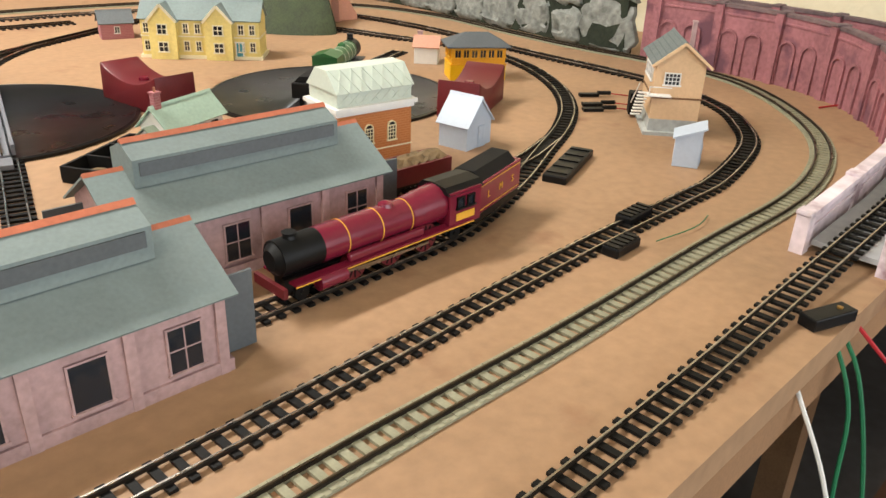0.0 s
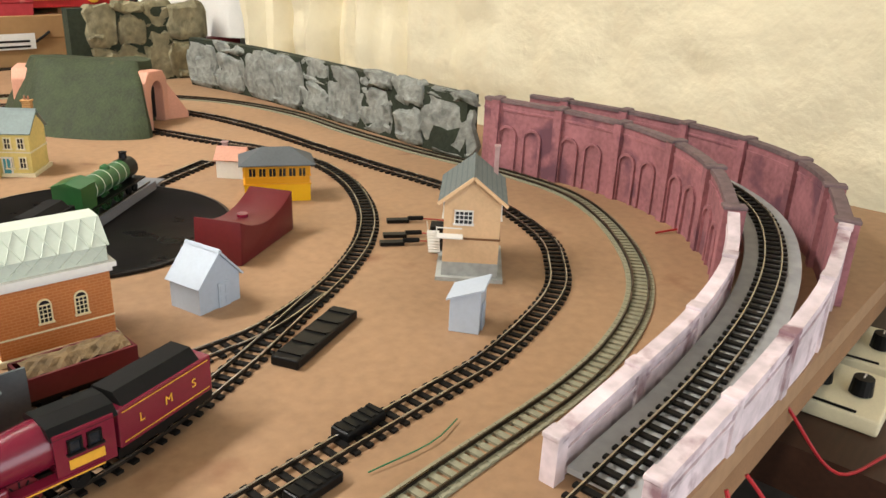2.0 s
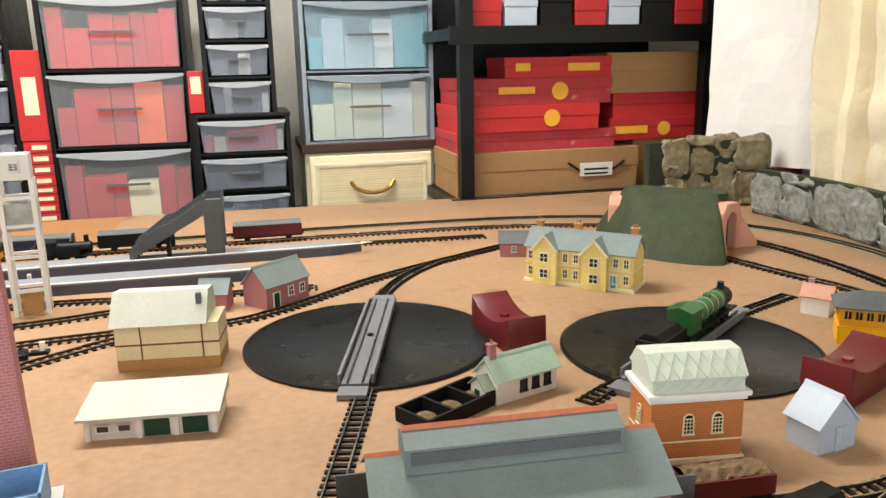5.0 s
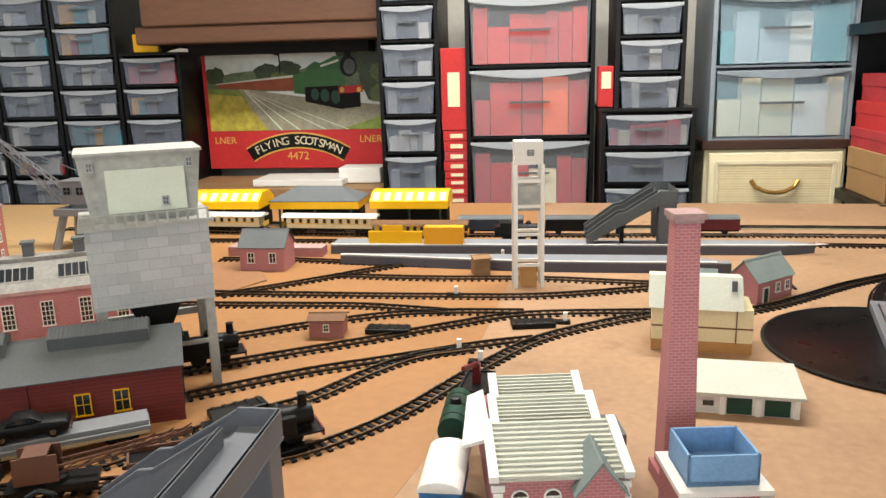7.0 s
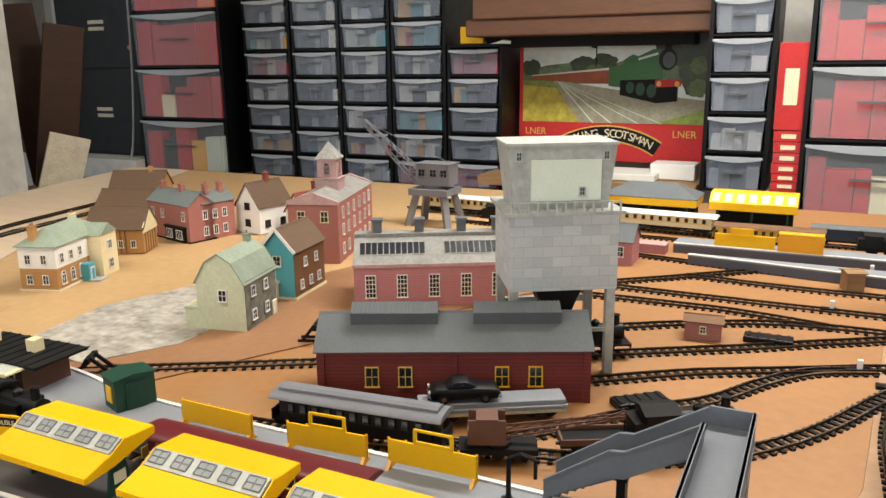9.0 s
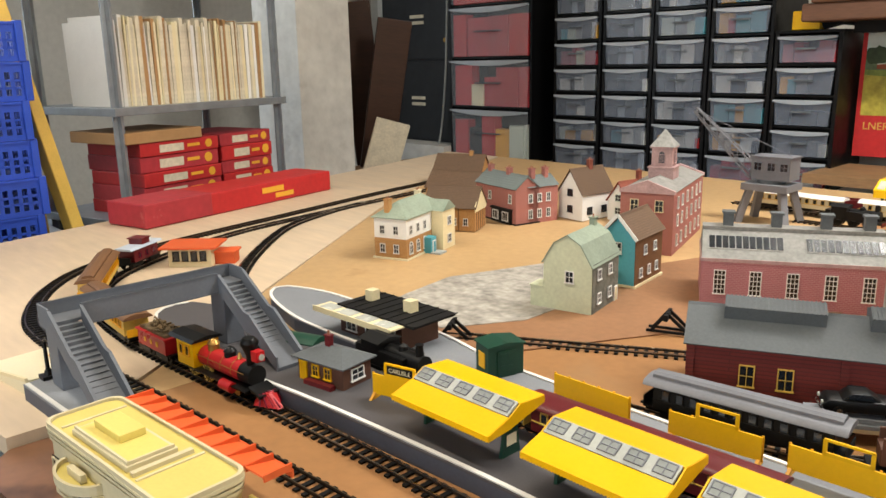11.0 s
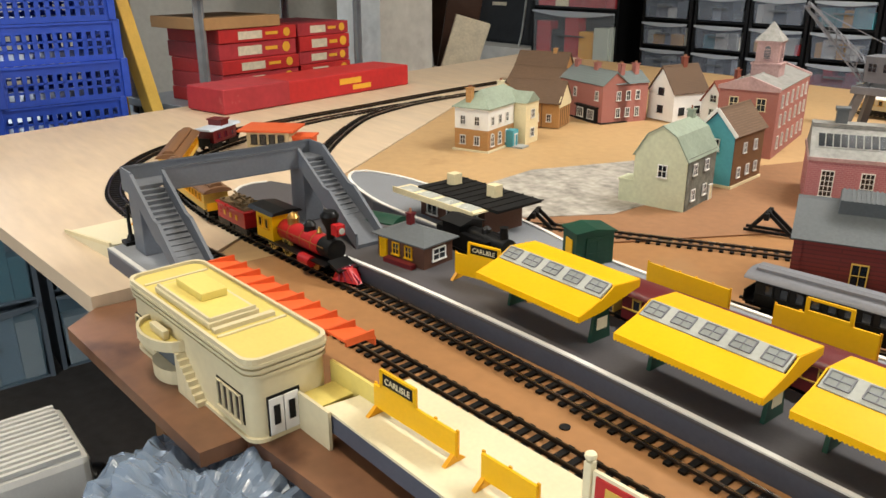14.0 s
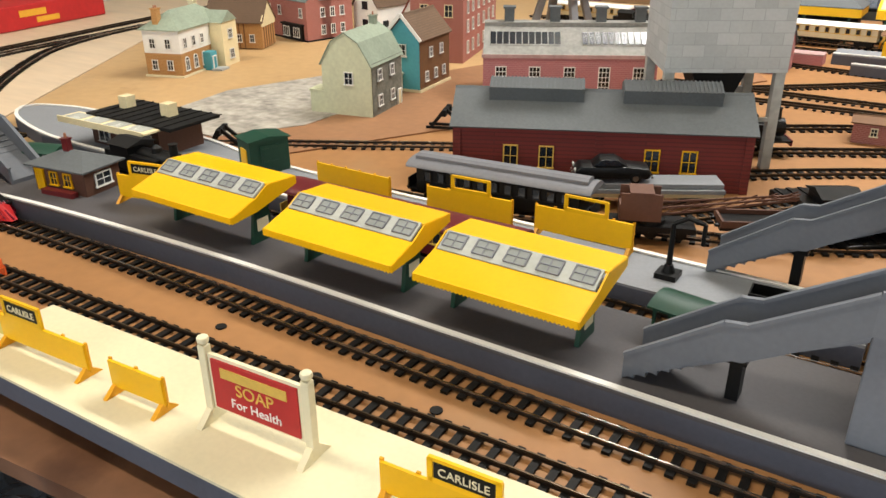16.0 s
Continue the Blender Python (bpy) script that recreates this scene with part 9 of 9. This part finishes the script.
# black cabinet, wall ledge and planks in the far corner
t = thing("metal_cabinet", "black two-door metal cabinet with pale label holders", "cabinet", -3.47, 2.70, -0.06)
part("carcass", Geo().box(0, 0.2, 0, 0.56, 0.40, 1.2), CABINET, t)
for z0, z1 in ((0.01, 0.40), (0.41, 0.80), (0.81, 1.19)):
    d = part("door", Geo().box(0, -0.006, z0, 0.54, 0.012, z1 - z0), CABINET, t, bevel=0.003)
    part("label_holder", Geo().box(0, -0.014, z0 + 0.17, 0.10, 0.004, 0.016).box(0, -0.014, z0 + 0.20, 0.10, 0.004, 0.016), PAPER, d)
part("lock", Geo().cyl((0.20, -0.016, 0.50), (0.20, -0.010, 0.50), 0.010), BRASS, t)
wire("grey cable hanging down the cabinet", [(-3.22, 2.66, 0.7), (-3.24, 2.66, 0.3), (-3.27, 2.65, 0.0), (-3.28, 2.60, -0.15)], CONCRETE, 0.005)
slab("wall_ledge", -4.27, -3.15, 2.55, 3.05, -0.80, -0.06, WHITEWALL, "cream rendered wall ledge with peeling patches", "ledge")
slab("plank", -4.10, -3.80, 2.60, 2.66, -0.06, 0.46, DARKWOOD, "dark wooden panel leaning in the corner", "plank", kind="")
solid("fuse_box", Geo().box(-3.95, 2.9995, 0.50, 0.30, 0.10, 0.28), WHITE, "white electric meter box on the wall", "meter box", bevel=0.01)
slab("wall_pier", -3.25, -2.95, 1.62, 1.86, -0.80, 1.60, WHITEWALL, "rough white painted brick pier", "pier")
for x, y, r, m, h in ((-3.05, 2.05, 8, DARKWOOD, 0.62), (-3.20, 2.15, -6, DARKWOOD, 0.70), (-2.92, 1.96, 16, PAPER, 0.22)):
    ob = solid("offcut_plank", Geo().box(0, 0, 0, 0.14, 0.02, h), m, "loose wooden offcut leaning on the wall", "plank", bevel=0.003)
    ob.matrix_basis = pose(x, y, -0.10, 8, r, 60)
slab("west_bench", -3.3, -2.63, 1.0, 2.6, -0.16, -0.12, WOOD, "workbench end beside the railway", "bench")


# steel shelf with magazines and red boxes at the west end
def steel_shelf():
    t = thing("steel_shelf", "grey steel shelf unit holding magazines and boxes", "shelf unit", -2.50, 0.98, 0.0, 14)
    for x in (-0.30, 0.02):
        for y in (-0.27, 0.29):
            part("upright", Geo().box(x, y, -0.8, 0.030, 0.004, 2.0).box(x, y, -0.8, 0.004, 0.030, 2.0), STEEL, t)
    for z in (-0.06, 0.225, 0.56):
        part("shelf", Geo().box(-0.14, 0.01, z, 0.36, 0.60, 0.020), STEEL, t, bevel=0.001)
    rnd = random.Random(5)
    y = -0.25
    while y < 0.25:
        w = rnd.uniform(0.004, 0.014)
        m = rnd.choice((PAPER, PAPER, PAPER, CREAMWALL, CARDBOARD, WHITE, CREAM))
        s = solid("magazine", Geo().box(0, 0, 0, 0.20, w * 0.94, rnd.uniform(0.20, 0.225)), m, "old magazine standing on the steel shelf", "magazine", group="row of magazines")
        s.matrix_basis = t.matrix_basis @ pose(-0.09, y + w / 2, 0.2452, rnd.uniform(-1.5, 1.5), 0, 0)
        y += w

    def red(y0, y1, z0, z1, x=0.0, m=REDCARD, lab=True):
        b = thing("red_box", "worn red model box with pale end label on the shelf", "box", 0, 0, 0)
        b.matrix_basis = t.matrix_basis @ pose(x, (y0 + y1) / 2, z0)
        part("carton", Geo().box(-0.11, 0, 0, 0.22, y1 - y0, z1 - z0 - 0.001), m, b, bevel=0.002)
        if lab:
            part("end_label", Geo().box(0.0006, (y1 - y0) * -0.12, (z1 - z0) * 0.2, 0.001, (y1 - y0) * 0.30, (z1 - z0) * 0.55), PAPER, b)
            part("printed_disc", Geo().cyl((0.0004, (y1 - y0) * 0.36, (z1 - z0) * 0.5), (0.0014, (y1 - y0) * 0.36, (z1 - z0) * 0.5), (z1 - z0) * 0.32, n=16), GOLD, b)
            part("print_bar", Geo().box(0.0006, (y1 - y0) * 0.16, (z1 - z0) * 0.4, 0.001, (y1 - y0) * 0.16, (z1 - z0) * 0.22), GOLD, b)
    z = -0.04
    for i in range(5):
        h = 0.042 if i % 2 else 0.036
        red(-0.22, 0.04, z, z + h, 0.02 + 0.005 * (i % 3), REDCARD2 if i % 2 else REDCARD, i > 0)
        red(0.06, 0.26, z, z + h, 0.01 + 0.004 * (i % 2), REDCARD if i % 2 else REDCARD2)
        z += h
    red(-0.27, -0.02, z + 0.0, z + 0.030, 0.03, CARDBOARD, False)


steel_shelf()
t = thing("long_red_box", "long red train set box with worn yellow print", "box", -2.215, 0.905, 0.001, 103)
part("carton", Geo().box(0, 0, 0, 0.60, 0.13, 0.052), REDCARD, t, bevel=0.003)
part("end_label", Geo().box(-0.245, -0.0656, 0.012, 0.06, 0.001, 0.030), PAPER, t)
part("printed_disc", Geo().cyl((-0.19, -0.0662, 0.026), (-0.19, -0.0650, 0.026), 0.016, n=20), GOLD, t)
part("print_bar", Geo().box(0.08, -0.0656, 0.026, 0.075, 0.001, 0.014).box(0.12, -0.0656, 0.010, 0.065, 0.001, 0.012), GOLD, t)
part("end_cap", Geo().box(-0.21, 0, 0.001, 0.185, 0.133, 0.053), REDCARD2, t, bevel=0.003)
slab("crate_bench", -2.75, -2.20, 0.02, 0.60, -0.10, -0.062, STEEL, "steel bench carrying the crates", "bench", kind="")


def crate(k):
    t = thing("plastic_crate", "blue perforated plastic stacking crate", "crate", -2.45 + 0.004 * (k % 2), 0.355 + 0.006 * ((k * 2) % 3), -0.061 + 0.084 * k, 4, "stack of blue crates")
    w, d, h = 0.24, 0.26, 0.082
    part("floor_panel", Geo().box(0, 0, 0, w, d, 0.003), BLUECRATE, t)
    for s in (-1, 1):
        for ax in (0, 1):
            ww, pos = (d, w / 2) if ax else (w, d / 2)
            p = Geo()
            mk = (lambda u, z, su, sz: p.box(s * pos, u, z, 0.004, su, sz)) if ax else (lambda u, z, su, sz: p.box(u, s * pos, z, su, 0.004, sz))
            mk(0, 0.0, ww, 0.012)
            mk(0, h - 0.020, ww, 0.018)
            for i in range(13):
                mk(-ww / 2 + ww * (i + 0.5) / 13, 0.012, ww / 13 * 0.45, h - 0.032)
            for z in (0.026, 0.042):
                mk(0, z, ww, 0.005)
            part("side_lattice", p, BLUECRATE, t)
    for sx in (-1, 1):
        for sy in (-1, 1):
            part("corner_post", Geo().box(sx * w / 2, sy * d / 2, 0, 0.016, 0.016, h + 0.004), BLUECRATE, t, bevel=0.002)
    part("rim", Geo().box(0, d / 2, h - 0.004, w, 0.012, 0.005).box(0, -d / 2, h - 0.004, w, 0.012, 0.005).box(w / 2, 0, h - 0.004, 0.012, d, 0.005).box(-w / 2, 0, h - 0.004, 0.012, d, 0.005), BLUECRATE, t)


for k in range(6):
    crate(k)
ob = solid("yellow_post", Geo().box(0, 0, 0, 0.045, 0.030, 1.5), STRAW, "yellow painted steel post leaning beside the crates", "post", bevel=0.003)
ob.matrix_basis = pose(-2.37, 0.665, -0.5, 9, -6, 10)
for i, (y, m) in enumerate(((0.50, SOOT), (0.515, PALEGREEN), (0.53, STRAW))):
    ob = solid("picture_frame", Geo().box(0, 0, 0, 0.02, 0.012, 0.30), m, "narrow frame leaning behind the crates", "frame", bevel=0.002)
    ob.matrix_basis = pose(-2.40 - 0.03 * i, y + 0.01, -0.20, 0, -4, 20)
drawer_unit("drawer_tower", "low stack of clear trays beside the crates", -2.34, -2.16, 0.06, -0.061, [0.05, 0.05, 0.05], GREYFRAME, CLEAR, [MIXED, [WHITE, PAPER]], 0.14)
drawer_unit("drawer_tower", "pale blue plastic drawers under the end board", -2.90, -2.54, 0.135, -0.80, [0.24, 0.24, 0.23], GREYFRAME, BLUECLEAR, [[WHITE, GREYPLASTIC], [TEAL, WHITE], [WHITE, MAROON]], 0.30, rot=90)
drawer_unit("drawer_tower", "pale blue plastic drawers under the end board", -2.94, -2.54, 0.54, -0.80, [0.24, 0.24, 0.23], GREYFRAME, BLUECLEAR, [[WHITE, GREYPLASTIC], [TEAL, WHITE], [WHITE, SOOT]], 0.30, rot=90)


# ---- cloth, white board and clutter ----
def cloth():
    """Dust sheet hung as a backdrop: deep folds at one end, soft creases elsewhere."""
    path = glide([(1.392, 1.625), (1.415, 1.45), (1.43, 1.2), (1.45, 0.8), (1.47, 0.3), (1.50, -0.2), (1.62, -0.7), (1.9, -1.0)], 0.012)
    nor = sides(path)
    vs, fs = [], []
    nz = 90
    for i, (p, m) in enumerate(zip(path, nor)):
        s = i * 0.012
        fold = 0.034 * math.exp(-(s / 0.50) ** 2)
        for k in range(nz + 1):
            z = -0.25 + 1.85 * k / nz
            o = fold * (math.sin(s * 40 + 1.2 * math.sin(z * 3)) + 0.5 * math.sin(s * 97 + z * 2))
            o += 0.016 * noise.noise(Vector((s * 3.2, z * 2.6, 3))) + 0.014 * noise.noise(Vector((s * 2.0 + z * 5, z * 7 - s * 3, 7))) + 0.016 * abs(noise.noise(Vector((s * 5 - z * 4, z * 5 + s * 3, 9))))
            o += 0.007 * noise.noise(Vector((s * 14, z * 14, 1)))
            vs.append((p.x - m.x * o, p.y - m.y * o, z))
    n = nz + 1
    for i in range(len(path) - 1):
        fs += [(i * n + k, i * n + k + 1, (i + 1) * n + k + 1, (i + 1) * n + k) for k in range(nz)]
    ob = solid("dust_sheet", Geo().add(vs, fs), CURTAIN, "cream dust sheet hung in folds behind the railway", "curtain", smooth=True)
    md = ob.modifiers.new("thickness", "SOLIDIFY")
    md.thickness = 0.002


cloth()
g = Geo()
vs, fs = [], []
a, b = Vector((1.255, 1.88)), Vector((1.408, 1.625))
for i in range(13):
    p = a.lerp(b, i / 12)
    for k in range(31):
        z = 0.085 + 0.05 * k
        e = 0.006 * noise.noise(Vector((i * 0.4, z * 9, 2)))
        edge = 0.010 * noise.noise(Vector((z * 18, i * 9, 5))) if i in (0, 12) else 0
        vs.append((p.x + e + edge, p.y + e, z))
for i in range(12):
    fs += [(i * 31 + k, i * 31 + k + 1, (i + 1) * 31 + k + 1, (i + 1) * 31 + k) for k in range(30)]
ob = solid("polystyrene_sheet", g.add(vs, fs), WHITE, "white polystyrene sheet with a ragged edge", "sheet")
md = ob.modifiers.new("thickness", "SOLIDIFY")
md.thickness = 0.012
slab("red_plank", 1.20, 1.40, 1.70, 1.73, 0.06, 0.085, MAROON, "dark red wooden strip above the rock face", "strip", kind="")


def controller(x, y, rot, label):
    t = thing("train_controller", label, "train controller", x, y, -0.1095, rot)
    t.matrix_basis = t.matrix_basis @ Matrix.Scale(0.74, 4)
    part("case", Geo().prism([(-0.045, 0), (0.045, 0), (0.045, 0.045), (-0.045, 0.022)], "x", -0.060, 0.060), CREAM, t, bevel=0.003)
    for u in (-0.025, 0.025):
        k = part("knob", Geo().cyl((u, 0, 0.033), (u, 0, 0.056), 0.015, 0.013, 16), BLACK, t)
        part("pointer", Geo().box(u, 0.004, 0.056, 0.002, 0.012, 0.001), WHITE, k)
    part("name_plate", Geo().box(0, -0.040, 0.024, 0.06, 0.006, 0.001), SOOT, t)


slab("lower_shelf", 0.565, 1.6, -0.45, 0.195, -0.36, -0.32, MANTEL, "dark brown wooden shelf below the railway", "shelf", kind="")
slab("side_table", 0.93, 2.2, -0.45, 0.40, -0.16, -0.11, DARKWOOD, "dark varnished side table below the railway", "table", kind="")
slab("table_trestle", 1.65, 1.71, -0.10, -0.04, -0.80, -0.16, DARKWOOD, "dark wooden table leg", "leg", kind="")
controller(1.030, 0.205, -88, "cream twin-knob train controller")
controller(1.150, 0.215, -84, "cream train controller with black knobs")
rnd = random.Random(9)
solid("black_bottle", Geo().lathe([(0.030, 0), (0.032, 0.07), (0.012, 0.10), (0.012, 0.12)], 16, 1.24, 0.06, -0.1095), SOOT, "squat black bottle on the side table", "bottle", smooth=True)
for pts, m, lab in (
    ([(0.86, 0.215, -0.03), (0.90, 0.17, -0.10), (0.98, 0.14, -0.105), (1.05, 0.10, -0.11), (1.12, 0.12, -0.10)], WIRERED, "red wire looping from the controller"),
    ([(0.74, 0.20, -0.03), (0.76, 0.13, -0.10), (0.86, 0.08, -0.105), (0.98, 0.06, -0.106), (1.06, 0.10, -0.10)], WIRERED, "red wire trailing over the table"),
    ([(0.70, 0.20, -0.02), (0.69, 0.15, -0.12), (0.72, 0.05, -0.106), (0.84, 0.0, -0.106)], WIRERED, "red wire hanging from the board edge"),
    ([(1.09, 0.16, -0.10), (1.12, 0.10, -0.04), (1.20, 0.06, -0.03), (1.28, 0.02, -0.10), (1.35, 0.03, -0.105)], WIRERED, "red wire arched behind the controllers"),
    ([(0.52, 0.22, -0.002), (0.515, 0.19, -0.06), (0.50, 0.17, -0.16), (0.53, 0.10, -0.22), (0.60, 0.05, -0.30)], WIREGREEN, "green wire hanging below the baseboard"),
    ([(0.53, 0.22, -0.002), (0.53, 0.19, -0.05), (0.515, 0.16, -0.15), (0.49, 0.14, -0.28)], WIREGREEN, "green wire hanging below the baseboard"),
    ([(0.545, 0.22, -0.002), (0.56, 0.185, -0.04), (0.60, 0.14, -0.10), (0.58, 0.10, -0.2), (0.62, 0.08, -0.32)], WIRERED, "red wire hanging below the baseboard"),
    ([(0.46, 0.215, -0.02), (0.455, 0.17, -0.105), (0.47, 0.12, -0.3)], WHITE, "white wire hanging below the baseboard")):
    wire(lab, pts, m, 0.0016)
t = thing("cable_connector", "black cable connector on the baseboard edge", "connector", 0.505, 0.216, 0.0005, -20)
part("body", Geo().box(0, 0, 0, 0.040, 0.014, 0.009), BLACK, t, bevel=0.001)
part("screw", Geo().cyl((0.01, 0, 0.009), (0.01, 0, 0.010), 0.002, n=8), BRASS, t)
ring = [(0.50 + 0.07 * math.cos(2 * math.pi * k / 24), 0.06 + 0.05 * math.sin(2 * math.pi * k / 24), -0.26 + 0.004 * math.sin(k)) for k in range(25)]
solid("cable_coil", Geo().tube(ring, 0.006, 8), WHITE, "coiled white mains cable", "cable coil", smooth=True)
slab("under_shelf", 0.30, 0.56, -0.12, 0.18, -0.30, -0.266, DARKWOOD, "dark shelf below the baseboard edge", "shelf", kind="")


def bag():
    vs, fs = [], []
    n, k = 120, 70
    for j in range(k + 1):
        ph = math.pi * j / k
        for i in range(n):
            th = 2 * math.pi * i / n
            d = Vector((math.sin(ph) * math.cos(th), math.sin(ph) * math.sin(th), math.cos(ph)))
            r = 1 + 0.22 * noise.noise(d * 2.5) + 0.16 * abs(noise.noise(d * 6)) - 0.10 * abs(noise.noise(d * 9)) - 0.05 * abs(noise.noise(d * 19)) + 0.02 * noise.noise(d * 40)
            vs.append((d.x * 0.17 * r, d.y * 0.13 * r, d.z * 0.10 * r))
    for j in range(k):
        fs += [(j * n + i, (j + 1) * n + i, (j + 1) * n + (i + 1) % n, j * n + (i + 1) % n) for i in range(n)]
    return Geo().add(vs, fs)


bin_top = -0.30
t = thing("storage_tub", "black plastic tub under the board edge", "tub", -0.92, 0.04, -0.80)
part("tub", Geo().box(0, 0, 0, 0.46, 0.20, 0.58), BLACKPLAST, t, bevel=0.02)
solid("polythene_bag", bag(), BAG, "crumpled clear polythene bag on the tub", "bag", at=pose(-0.90, 0.075, -0.12), smooth=False)
solid("grey_pouch", bag(), DARKSLATE, "dark bundle inside the clear bag", "bundle", at=pose(-0.90, 0.075, -0.135) @ Matrix.Diagonal((0.8, 0.8, 0.75, 1)), smooth=True)
t = thing("heater_grille", "white plastic heater with a slatted top", "heater", -1.43, 0.045, -0.80)
part("case", Geo().box(0, 0, 0, 0.14, 0.14, 0.56), WHITE, t, bevel=0.01)
for i in range(12):
    part("slat", Geo().box(-0.062 + 0.0113 * i, 0, 0.56, 0.005, 0.12, 0.006), WHITE, t)
hose = [(-1.34 + 0.10 * math.cos(a * 0.5), 0.08 + 0.09 * math.sin(a * 0.5), -0.35 + 0.006 * a) for a in range(12)]
solid("black_hose", Geo().tube(hose, 0.022, 10), BLACKPLAST, "thick black hose beside the tub", "hose", smooth=True)
for x, y in ((-0.3, 1.55), (-1.4, 0.0)):
    t = thing("strip_light_fitting", "white ceiling strip light fitting", "ceiling light", x, y, 1.60)
    part("tray", Geo().box(0, 0, -0.05, 1.5, 0.10, 0.05), WHITE, t)
lay_sleepers()
